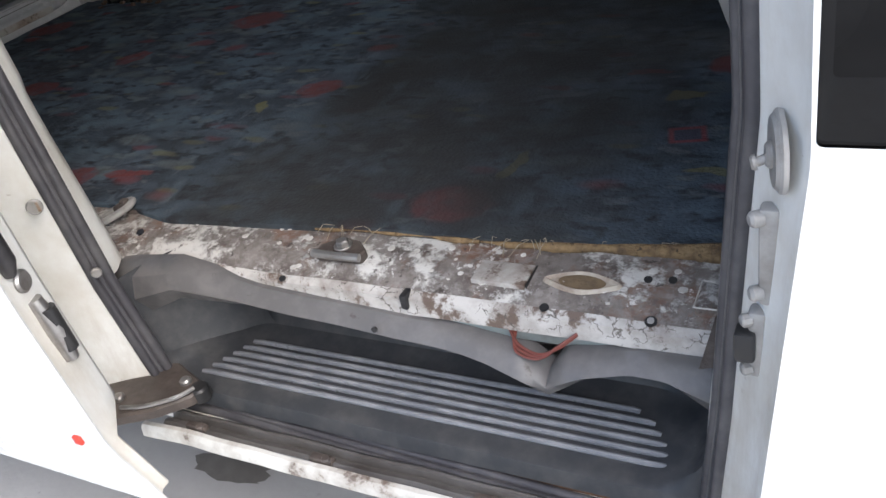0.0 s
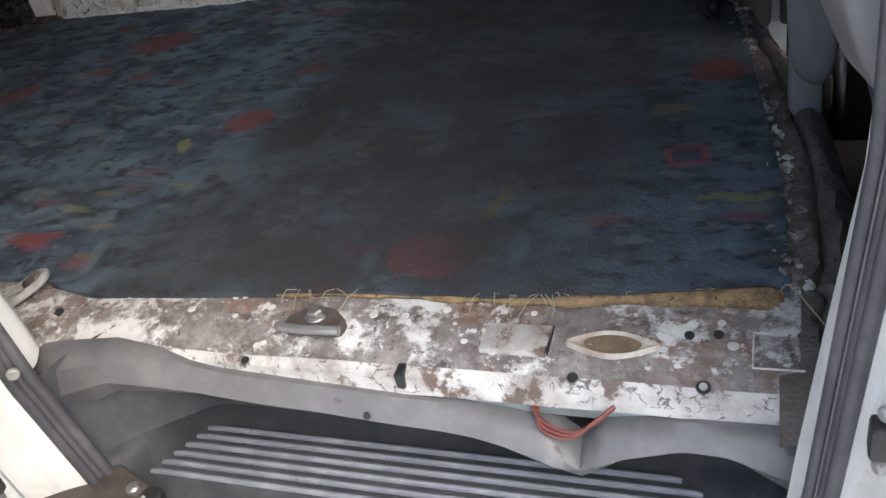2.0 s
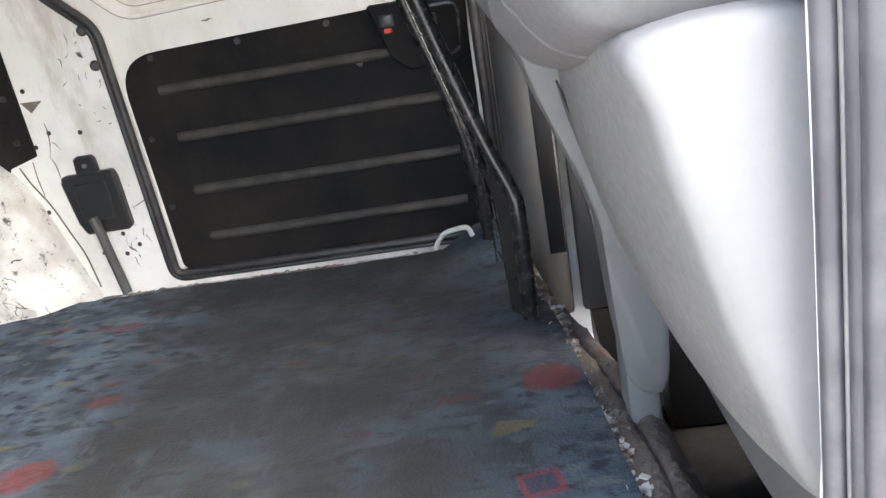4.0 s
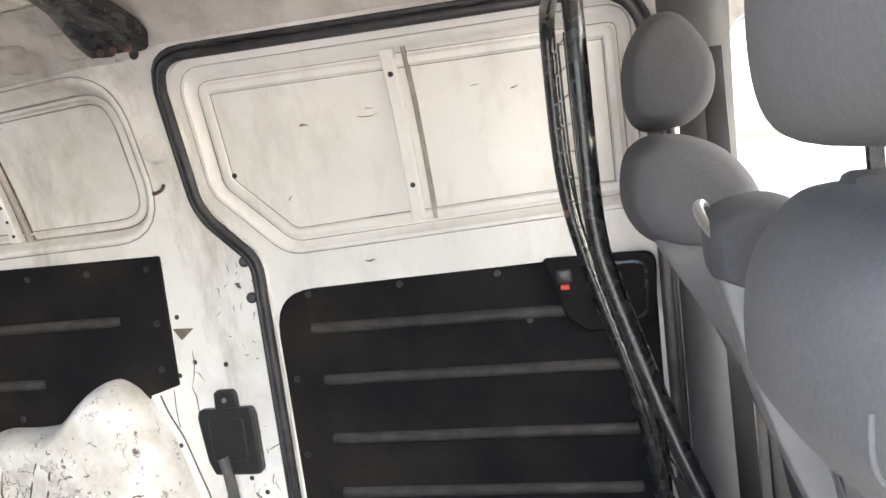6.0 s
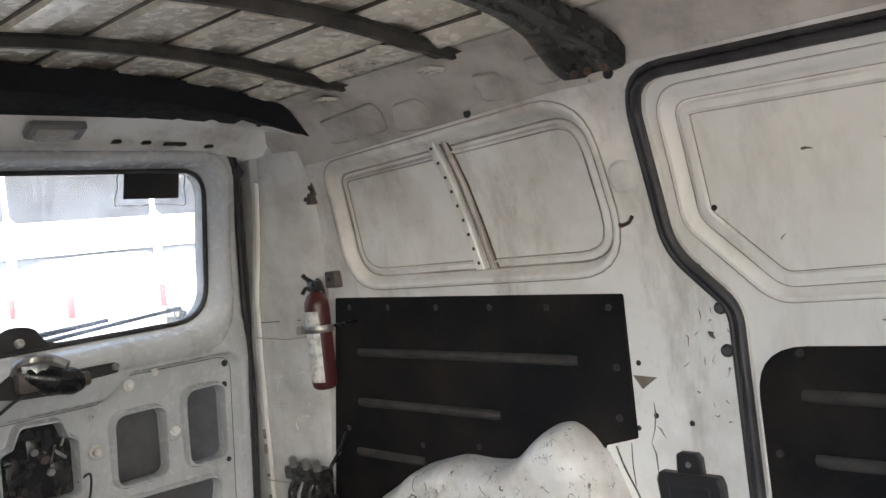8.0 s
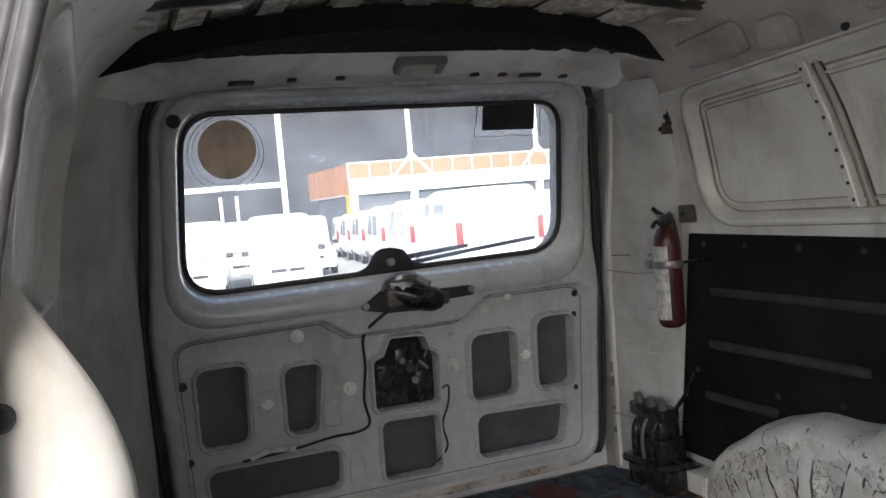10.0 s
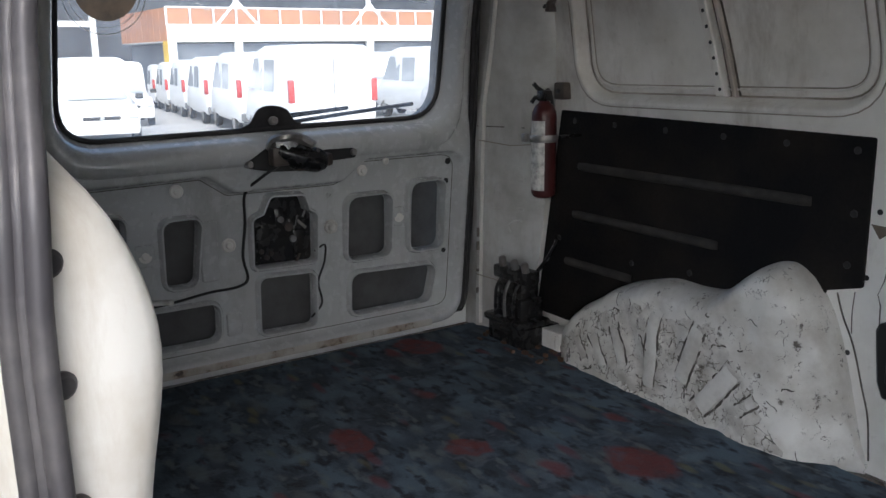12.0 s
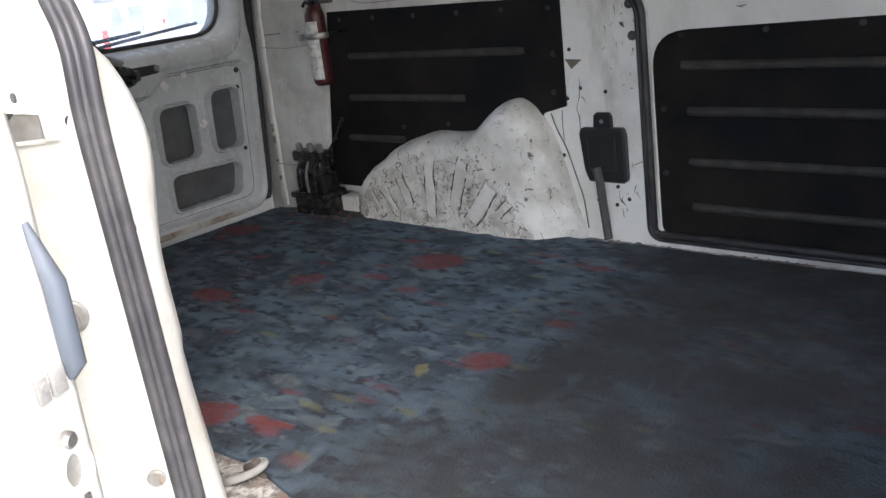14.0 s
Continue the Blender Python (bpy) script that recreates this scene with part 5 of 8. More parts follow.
arch_white = crackle(material("scraped white arch paint", (0.74, 0.72, 0.675), 0.45, second=(0.44, 0.40, 0.345), scale=9.0, amount=0.75, bump=0.35, bump_scale=26, spots=(0.12, 0.10, 0.085), spot_scale=30, spot_at=0.60), 34, 0.035, 0.22)
STRAP_WHITE = material("clean white strap paint", (0.72, 0.70, 0.66), 0.5, second=(0.48, 0.45, 0.41), scale=16, amount=0.8, bump=0.2, bump_scale=60, spots=(0.16, 0.14, 0.12), spot_scale=26, spot_at=0.66)
arch = solo("wheel_arch", arch_mesh(1), arch_white, "battered white wheel arch with scraped paint", "wheel arch", "structure", smooth=60)
solo("wheel_arch", arch_mesh(-1), arch_white, "battered white wheel arch with scraped paint", "wheel arch", "structure", smooth=60)
for x0, z0, x1, z1, w in ((-1.60, 0.72, -1.565, 0.655, 0.024), (-1.541, 0.745, -1.484, 0.655, 0.030), (-1.455, 0.785, -1.414, 0.685, 0.032), (-1.314, 0.850, -1.323, 0.650, 0.036), (-1.170, 0.860, -1.220, 0.700, 0.040), (-1.060, 0.785, -1.164, 0.652, 0.046), (-0.999, 0.735, -1.047, 0.690, 0.026)):
    bm = bmesh.new()
    rows, n = [], Vector((z1 - z0, 0, -(x1 - x0))).normalized()
    for k in range(11):
        s = k / 10
        end = min(1, s / 0.06, (1 - s) / 0.06) ** 0.5
        c = Vector((x0 + (x1 - x0) * s, 0, z0 + (z1 - z0) * s))
        row = []
        for e, out in ((-0.54, -0.004), (-0.5, 0.002), (-0.42, 0.0035), (0, 0.0045), (0.42, 0.0035), (0.5, 0.002), (0.54, -0.004)):
            p = c + n * (w * e * (0.8 + 0.2 * end) + 0.002 * noise.noise(Vector((k * 0.8, e, x0 * 9))))
            row.append(bm.verts.new((p.x, arch_y(p.x, p.z, False) - (out if end > 0.5 else -0.004), p.z)))
        rows.append(row)
    for a, b in zip(rows, rows[1:]):
        for j in range(6):
            bm.faces.new((a[j], a[j + 1], b[j + 1], b[j]))
    part("strap", bm, STRAP_WHITE, arch, "painted-over strap stuck to the arch")
    for e in (-0.60, -0.54, 0.54, 0.60):
        bm = bmesh.new()
        pts = []
        for k in range(9):
            p = Vector((x0 + (x1 - x0) * k / 8, 0, z0 + (z1 - z0) * k / 8)) + n * (w * e + 0.003 * noise.noise(Vector((k, e, x0 * 5))))
            pts.append((p.x, arch_y(p.x, p.z, True) - 0.0005, p.z))
        tube(bm, pts, [0.0008, 0.0026, 0.0016, 0.0030, 0.0014, 0.0026, 0.0016, 0.0028, 0.0008], 5)
        part("crack", bm, GRIME_SHADE, arch)
# weld flange in front of the arch
bm = bmesh.new()
tube(bm, smoothed([far(-0.905, 0.985, 0.001), far(-0.888, 0.938, 0.001), far(-0.858, 0.878, 0.001), far(-0.830, 0.792, 0.001), far(-0.811, 0.730, 0.001), far(-0.800, 0.638, 0.001)], 4), 0.0022, 6)
part("flange_seam", bm, GRIME_SHADE, arch, "dirty weld seam along the arch")
bm = bmesh.new()
tube(bm, smoothed([far(-0.866, 0.995, 0.0005), far(-0.868, 0.95, 0.0005), far(-0.865, 0.903, 0.0005)], 4), 0.0012, 5)
part("crack", bm, GRIME_SHADE, arch)
# scraped dirty flank between the straps
scraped = crackle(material("scraped dirty flank", (0.70, 0.675, 0.63), 0.5, second=(0.36, 0.33, 0.29), scale=15, amount=0.85, bump=0.5, bump_scale=45, spots=(0.10, 0.088, 0.075), spot_scale=20, spot_at=0.60), 46, 0.060, 0.50, (0.14, 0.12, 0.10), (1, 1, 0.65))
bm = bmesh.new()
rows = []
for i in range(61):
    x = -1.70 + i * 0.78 / 60
    top = min(arch_top(x) - 0.05 + 0.02 * noise.noise(Vector((x * 14, 5, 0))), 0.875 + 0.05 * noise.noise(Vector((x * 12, 3, 0))) - 0.75 * max(0, x + 1.14))
    top = 0.63 + (top - 0.63) * min(1, max(0.02, (-0.92 - x) / 0.10))
    low = 0.622 + 0.012 * noise.noise(Vector((x * 11, 8, 0)))
    rows.append([bm.verts.new((x, arch_y(x, low + (top - low) * j / 10) - (0.0015 if 0 < j < 10 and 0 < i < 60 else -0.002), low + (top - low) * j / 10)) for j in range(11)])
for a, b in zip(rows, rows[1:]):
    for j in range(10):
        bm.faces.new((a[j], a[j + 1], b[j + 1], b[j]))
part("scraped_patch", bm, scraped, arch, "scraped dirty paint between straps")
rng = random.Random(77)
for k in range(230):
    x, z = rng.uniform(-1.72, -0.90), 0.62 + 0.30 * rng.random() ** 1.2
    if z > arch_top(x) - 0.05 or (z > 0.84 and rng.random() < 0.6) or (x > -1.12 and rng.random() < 0.55):
        continue
    bm = bmesh.new()
    a, pts = rng.uniform(0, 6.28), []
    stride = rng.uniform(0.003, 0.009)
    for j in range(6):
        pts.append((x, arch_y(x, z) - 0.0006, z))
        a += rng.uniform(-0.9, 0.9)
        x, z = x + stride * math.cos(a), z + stride * math.sin(a)
    r = rng.choice((0.0007, 0.0012, 0.0022))
    tube(bm, pts, [r * 0.3, r, r * 0.6, r, r * 0.8, r * 0.2], 5)
    part("crack", bm, GRIME_SHADE, arch)

# ---------------------------------------------------------------- pillar behind the doorway, near side
bm = bmesh.new()
rows = []
EDGE_Y = [(0.50, 0.300), (0.70, 0.292), (0.88, 0.281), (1.08, 0.279), (1.14, 0.288), (1.20, 0.302), (1.25, 0.308), (1.30, 0.300), (1.35, 0.282), (1.40, 0.250), (1.44, 0.215), (1.5, 0.20)]
for k in range(37):
    z = 0.60 + k * 0.86 / 36
    e = sum(curve_at(EDGE_Y, z + d) for d in (-0.02, 0, 0.02)) / 3
    e = 0.205 + (e - 0.205) * (0.94 if z > 0.95 else 0.88)
    x0 = curve_at([(0.62, -0.546), (1.38, -0.574), (1.46, -0.655)], z)
    xd = curve_at([(0.36, -0.490), (0.62, -0.532), (1.38, -0.565), (1.46, -0.64)], z)
    rows.append([bm.verts.new(p) for p in ((xd - 0.002, 0.174, z), (x0, 0.192, z), (x0 - 0.010, 0.210, z), (x0 - 0.020, 0.205 + (e - 0.205) * 0.50, z), (x0 - 0.036, e - 0.016, z), (x0 - 0.046, e - 0.004, z), (x0 - 0.060, e, z), (x0 - 0.085, e - 0.006, z), (x0 - 0.125, e - 0.03, z), (x0 - 0.185, 0.19, z))])
for a, b in zip(rows, rows[1:]):
    for j in range(9):
        bm.faces.new((a[j], a[j + 1], b[j + 1], b[j]))
pillar = solo("pillar_near", bm, JAMB, "white pillar beside the open doorway with black plugs", "pillar", "structure", smooth=60)
PLUG = material("grey rubber plug", (0.026, 0.025, 0.028), 0.55, second=(0.09, 0.088, 0.09), scale=20, amount=0.6)
for z in (1.345, 1.247, 1.145):
    bm = bmesh.new()
    disc(bm, (-0.578 if z > 1.2 else -0.571, 0.209, z), (0.92, 0.38, 0), 0.0115, 0.008, 18, 0.004)
    part("plug", bm, PLUG, pillar)
# plugs on the opposite pillar
for x, z in ((-0.679, 1.363), (-0.636, 1.285), (-0.630, 1.201)):
    bm = bmesh.new()
    disc(bm, far(x, z, -0.001), (0.3, -1, 0), 0.013, 0.008, 16, 0.005)
    part("plug", bm, BLACK_PLASTIC, wall_far)
for x, z in ((-0.72, 1.05), (-0.80, 1.06), (-0.76, 0.73), (-0.70, 0.72), (-0.695, 0.775), (-0.66, 0.74), (-0.87, 0.86), (-0.83, 1.17), (-0.845, 1.03), (-0.62, 1.48)):
    bm = bmesh.new()
    disc(bm, far(x, z, -0.001), (0, -1, 0), 0.006 if z < 1.7 else 0.011, 0.002, 12)
    part("hole", bm, BLACK_PLASTIC, wall_far)


# ---------------------------------------------------------------- seats
def cushion_ring(loop, c, y0, y1, t, s, crown, slope):
    """The outline of an upholstered body at t, from -1 to 1 across it."""
    y, top, out = (y0 + y1) / 2 + (y1 - y0) / 2 * t, max(p.y for p in loop), []
    for p in loop:
        d = Vector((p.x, p.y)) - c
        q = c + d * (1 - (1 - s) * min(1, 0.09 / max(d.length, 0.01)))
        out.append(Vector((q.x - crown * (1 - t * t) * (1 if d.x < 0 else 0), y, q.y + slope * (y - (y0 + y1) / 2) * min(1, (top - q.y) / 0.12))))
    return out


def cushion(profile, y0, y1, n=22, crown=0.015, full=5.0, slope=0.0):
    """An upholstered body: a closed side profile (x, z) drawn across the van, fuller in the middle and rounded off at both ends; slope lowers its foot across the van."""
    bm = bmesh.new()
    c = Vector((sum(p[0] for p in profile) / len(profile), sum(p[1] for p in profile) / len(profile)))
    loop = smoothed([(p[0], p[1], 0) for p in profile], 5, True)
    m, rings = len(loop), []
    for k in range(n + 1):
        t = math.sin((k / n * 2 - 1) * math.pi / 2)
        s = max(1 - abs(t) ** full, 0.0) ** (1 / full) if abs(t) < 0.9999 else 0.0
        s = 0.62 + 0.38 * s if 0 < k < n else 0.45
        rings.append([bm.verts.new(p) for p in cushion_ring(loop, c, y0, y1, t, s, crown, slope)])
    for a, b in zip(rings, rings[1:]):
        for j in range(m):
            bm.faces.new((a[j], a[(j + 1) % m], b[(j + 1) % m], b[j]))
    bm.faces.new(rings[0][::-1])
    bm.faces.new(rings[-1])
    return bm


def welt(profile, y0, y1, y, z0, z1, crown, full, slope, r=0.0028):
    """A sewn seam up the back of a cushion at one place across it."""
    c = Vector((sum(p[0] for p in profile) / len(profile), sum(p[1] for p in profile) / len(profile)))
    loop = smoothed([(p[0], p[1], 0) for p in profile], 5, True)
    t = (y - (y0 + y1) / 2) / ((y1 - y0) / 2)
    s = 0.62 + 0.38 * max(1 - abs(t) ** full, 0.0) ** (1 / full)
    ring = cushion_ring(loop, c, y0, y1, t, s, crown, slope)
    back = sorted((p for p in ring if p.x < c.x + 0.02 and z0 < p.z < z1), key=lambda p: p.z)
    bm = bmesh.new()
    tube(bm, back, r, 6)
    return bm


passenger = thing("passenger_seat", "light grey fabric passenger bench seat with worn covers", "seat", (0.6, 0.5, 0.40))
PASS_BACK = [(0.398, 1.386), (0.366, 1.350), (0.358, 1.300), (0.366, 1.275), (0.394, 1.245), (0.45, 1.234), (0.54, 1.25), (0.53, 1.33), (0.48, 1.392), (0.43, 1.396)]
part("backrest", cushion(PASS_BACK, 0.22, 0.84, crown=0.012, full=2.6, slope=-0.17), SEAT_LIGHT, passenger, smooth=89)
part("welt", welt(PASS_BACK, 0.22, 0.84, 0.30, 1.25, 1.35, 0.012, 2.6, -0.17, 0.0018), SEAT_LIGHT, passenger, smooth=80)
part("back_shell", cushion([(0.416, 1.300), (0.420, 1.19), (0.448, 1.07), (0.484, 0.970), (0.508, 0.920), (0.540, 0.907), (0.60, 0.95), (0.57, 1.1), (0.52, 1.30)], 0.20, 0.86, crown=0.008, full=3.2, slope=-0.22), SEAT_VINYL, passenger, "pale grey scuffed plastic back shell", smooth=89)
bm = bmesh.new()
tube(bm, smoothed([(0.404, 0.70, 1.195), (0.424, 0.715, 1.12), (0.452, 0.73, 1.03), (0.475, 0.74, 0.965)], 5), [0.004, 0.006, 0.008, 0.010, 0.011, 0.012, 0.013, 0.014, 0.014, 0.015, 0.016, 0.016, 0.017, 0.017, 0.018, 0.018], 8, squash=(0.35, 1))
part("shell_gap", bm, SEAT_DARK, passenger, "dark gap in the back shell")
part("seat_cushion", cushion([(0.54, 0.97), (0.548, 0.86), (0.566, 0.765), (0.61, 0.735), (0.74, 0.73), (1.02, 0.73), (1.05, 0.86), (0.95, 0.90), (0.70, 0.93)], 0.25, 0.985, crown=0.01, slope=-0.15), SEAT_LIGHT, passenger, smooth=89)
bm = bmesh.new()
box(bm, 0.600, 0.640, 0.49, 0.56, 0.40, 0.745, 0.010)
part("seat_foot", bm, SEAT_VINYL, passenger, "pale plastic foot cover")
bm = bmesh.new()
box(bm, 0.70, 1.0, 0.32, 0.75, 0.40, 0.74, 0.02)
part("seat_base", bm, BLACK_PLASTIC, passenger, "black plastic seat base")
part("headrest", cushion([(0.392, 1.428), (0.374, 1.47), (0.378, 1.55), (0.41, 1.60), (0.46, 1.595), (0.50, 1.53), (0.48, 1.44), (0.44, 1.42)], 0.27, 0.75, crown=0.012, full=3.0), SEAT_LIGHT, passenger, smooth=89)
for y in (0.36, 0.62):
    bm = bmesh.new()
    tube(bm, [(0.435, y, 1.38), (0.435, y, 1.44)], 0.006, 8)
    part("headrest_post", bm, DARK_METAL, passenger)
    bm = bmesh.new()
    box(bm, 0.415, 0.455, y - 0.026, y + 0.026, 1.385, 1.402, 0.008)
    part("post_guide", bm, SEAT_LIGHT, passenger)

middle = thing("middle_seat", "narrow middle seat, dark grey top over a pale shell", "seat", (0.5, 0.93, 0.40))
part("backrest", cushion([(0.352, 1.362), (0.342, 1.33), (0.352, 1.29), (0.42, 1.28), (0.46, 1.33), (0.41, 1.372)], 0.86, 1.04, crown=0.006, full=3.0), SEAT_DARK, middle, smooth=89)
part("back_shell", cushion([(0.350, 1.318), (0.356, 1.25), (0.382, 1.15), (0.425, 1.03), (0.450, 0.93), (0.456, 0.80), (0.470, 0.685), (0.525, 0.68), (0.535, 0.90), (0.50, 1.10), (0.42, 1.31)], 0.87, 1.05, crown=0.006, full=3.0), SEAT_VINYL, middle, "pale grey scuffed plastic back shell", smooth=89)
bm = bmesh.new()
tube(bm, smoothed([(0.350, 0.885, 1.335), (0.338, 0.90, 1.352), (0.334, 0.925, 1.366), (0.340, 0.955, 1.366), (0.350, 0.965, 1.345), (0.354, 0.955, 1.325)], 5), 0.0055, 8)
part("belt_guide", bm, STEEL, middle, "pale bent belt guide")
bm = bmesh.new()
box(bm, 0.70, 0.95, 0.88, 1.03, 0.40, 0.70, 0.03)
part("seat_base", bm, BLACK_PLASTIC, middle)
bm = bmesh.new()
box(bm, 0.462, 0.515, 0.905, 1.015, 0.40, 0.72, 0.012)
part("seat_foot", bm, SEAT_VINYL, middle, "pale plastic foot cover")

driver = thing("driver_seat", "dark grey fabric driver seat with a large headrest", "seat", (0.5, 1.35, 0.40))
part("backrest", cushion([(0.270, 1.437), (0.253, 1.40), (0.253, 1.35), (0.280, 1.308), (0.34, 1.288), (0.42, 1.30), (0.425, 1.36), (0.385, 1.42), (0.315, 1.450)], 1.12, 1.58, crown=0.012, full=3.0), SEAT_DARK, driver, smooth=89)
part("back_shell", cushion([(0.285, 1.335), (0.308, 1.27), (0.352, 1.19), (0.396, 1.08), (0.432, 0.98), (0.458, 0.86), (0.476, 0.77), (0.56, 0.76), (0.55, 1.0), (0.46, 1.2), (0.40, 1.33)], 1.13, 1.57, crown=0.010, full=3.4), SEAT_LIGHT, driver, "grey scuffed plastic back shell", smooth=89)
part("headrest", cushion([(0.284, 1.460), (0.266, 1.50), (0.272, 1.565), (0.305, 1.612), (0.345, 1.612), (0.384, 1.55), (0.378, 1.49), (0.335, 1.458)], 1.22, 1.50, crown=0.012, full=3.0), SEAT_DARK, driver, smooth=89)
for y in (1.31, 1.42):
    bm = bmesh.new()
    tube(bm, [(0.325, y, 1.43), (0.325, y, 1.48)], 0.006, 8)
    part("headrest_post", bm, STEEL, driver)
part("seat_cushion", cushion([(0.50, 0.90), (0.50, 0.80), (0.55, 0.72), (0.9, 0.72), (1.0, 0.80), (0.95, 0.88), (0.7, 0.88)], 1.12, 1.58, crown=0.01), SEAT_DARK, driver)
bm = bmesh.new()
box(bm, 0.56, 0.95, 1.17, 1.54, 0.40, 0.74, 0.02)
part("seat_base", bm, BLACK_PLASTIC, driver)
TRIM = material("grey cab trim plastic", (0.095, 0.092, 0.090), 0.55, second=(0.066, 0.064, 0.062), scale=6, amount=0.6, bump=0.08)
bm = bmesh.new()
rows = []
for z in (0.40, 0.62, 0.9, 1.1, 1.3, 1.5, 1.66, 1.74):
    x0 = 0.304 + 0.012 * (z - 0.62)
    y0 = WALL - curve_at(SIDE, z)
    rows.append([bm.verts.new(p) for p in ((x0, y0 + 0.005, z), (x0 + 0.006, y0 - 0.020, z), (x0 + 0.030, y0 - 0.045, z), (x0 + 0.085, y0 - 0.050, z), (x0 + 0.125, y0 - 0.030, z), (x0 + 0.130, y0 + 0.005, z))])
for a, b in zip(rows, rows[1:]):
    for i in range(5):
        bm.faces.new((a[i], a[i + 1], b[i + 1], b[i]))
solo("pillar_trim", bm, TRIM, "grey plastic trim on the pillar behind the driver", "trim", "structure", smooth=60)
bm = bmesh.new()
box(bm, 0.452, 1.57, 1.738, 1.771, 0.40, 1.048, 0.012)
solo("cab_trim", bm, TRIM, "dusty grey trim panel on the driver door", "trim", "structure")
bm = bmesh.new()
box(bm, 0.385, 0.425, 1.664, 1.672, 0.60, 1.60, 0.002)
solo("seat_belt", bm, BLACK_PLASTIC, "black driver seat belt webbing hanging by the pillar trim", "seat belt")
# loose belt behind the passenger seat
bm = bmesh.new()
for a, b, w in (((0.512, 1.02, 0.93), (0.520, 1.045, 0.60), 0.022), ((0.47, 0.86, 1.02), (0.512, 1.02, 0.90), 0.020)):
    a, b = Vector(a), Vector(b)
    tube(bm, [a, a.lerp(b, 0.5) + Vector((-0.008, 0.004, 0)), b], w, 8, squash=(0.15, 1))
belt = solo("loose_belt", bm, BLACK_PLASTIC, "black lap belt hanging behind the passenger seat", "seat belt")
bm = bmesh.new()
box(bm, 0.505, 0.535, 1.03, 1.06, 0.545, 0.61, 0.008)
part("buckle", bm, STEEL, belt)

# ---------------------------------------------------------------- felt-covered floor edge behind the seats
bm = bmesh.new()
rows = []
for k in range(180):
    y = 0.215 + k * 1.55 / 179
    xc = front_edge(max(y, 0.44)) - 0.03 if y > 0.45 else 0.452
    wd = curve_at([(0.2, 0.040), (0.42, 0.048), (0.50, 0.085), (0.7, 0.100), (1.0, 0.100), (1.2, 0.060), (1.4, 0.035), (1.8, 0.03)], y)
    row = []
    for e, z in ((0, F - 0.016), (0.33, F - 0.007), (0.45, F - 0.003), (0.54, F - 0.004), (0.60, F - 0.016), (0.66, F - 0.004), (0.78, F + 0.001), (0.88, F - 0.012), (0.96, F - 0.022), (1.0, F - 0.045), (1.03, 0.50), (1.06, 0.39)):
        n = 0.007 * noise.noise(Vector((y * 14, e * 4, 0.5))) + 0.006 * noise.noise(Vector((y * 45, e * 11, 3))) if 0.2 < e < 0.9 else 0
        row.append(bm.verts.new((xc + (0.03 + wd) * e + n * 0.8, y, z + n)))
    rows.append(row)
for a, b in zip(rows, rows[1:]):
    for j in range(11):
        bm.faces.new((a[j], a[j + 1], b[j + 1], b[j]))
solo("floor_edge_felt", bm, HUMP, "dusty grey felt over the floor edge behind the seats", "felt", "structure", smooth=60)
bm = bmesh.new()
random.seed(5)
for k in range(170):
    y = 0.45 + 1.22 * random.random() ** 1.2
    x = front_edge(y) + random.gauss(0.006, 0.008)
    s = random.uniform(0.0018, 0.0075) * (1.3 if random.random() < 0.15 else 0.8)
    tilt = Matrix.Translation((x, y, F - 0.003)) @ Matrix.Rotation(random.uniform(0, 3), 4, "Z") @ Matrix.Rotation(random.uniform(-0.5, 0.5), 4, "X")
    box(bm, -s, s * random.uniform(0.4, 1), -s * 1.4, s * random.uniform(0.5, 1.3), -0.004, s * 0.4, 0, 1, tilt)
for k in range(150):
    x = random.uniform(-0.86, 0.20)
    y = far_edge(x) + random.uniform(-0.004, 1.772 - far_edge(x))
    s = random.uniform(0.0015, 0.006)
    tilt = Matrix.Translation((x, y, F - 0.010)) @ Matrix.Rotation(random.uniform(0, 3), 4, "Z") @ Matrix.Rotation(random.uniform(-0.5, 0.5), 4, "X")
    box(bm, -s, s, -s * 0.8, s, -0.004, s * 0.5, 0, 1, tilt)
solo("rust_flakes", bm, RUST, "flaked rust and paint crumbs along the floor edge", "debris", "stuff")

# ---------------------------------------------------------------- cargo guard behind the driver
cage = thing("cargo_guard", "black tubular steel cargo guard with wire mesh", "cargo guard", (0.2, 1.5, F))
NEAR_P = [(0.198, 1.30, 1.66), (0.197, 1.295, 1.45), (0.200, 1.295, 1.31), (0.225, 1.295, 1.20), (0.285, 1.29, 1.00), (0.324, 1.285, 0.89), (0.330, 1.28, 0.84), (0.326, 1.28, 0.63)]
FAR_P = [(0.112, 1.69, 1.62), (0.112, 1.69, 1.45), (0.122, 1.69, 1.33), (0.150, 1.69, 1.20), (0.205, 1.69, 1.00), (0.238, 1.69, 0.80), (0.245, 1.69, 0.63)]
bm = bmesh.new()
pts = smoothed(NEAR_P[::-1] + [(0.192, 1.325, 1.712), (0.170, 1.42, 1.728), (0.135, 1.58, 1.715), (0.118, 1.66, 1.69)] + FAR_P, 5)
tube(bm, pts, 0.0155, 10)
part("frame_tube", bm, DARK_METAL, cage, "glossy black bent tube")


def on_guard(z, s):
    zs = [(p[2], Vector(p)) for p in NEAR_P[::-1]]
    zf = [(p[2], Vector(p)) for p in FAR_P[::-1]]

    def pick(tab):
        for (a, pa), (b, pb) in zip(tab, tab[1:]):
            if z <= b:
                return pa.lerp(pb, (z - a) / (b - a))
        return tab[-1][1]
    return pick(zs).lerp(pick(zf), s) * 1.0


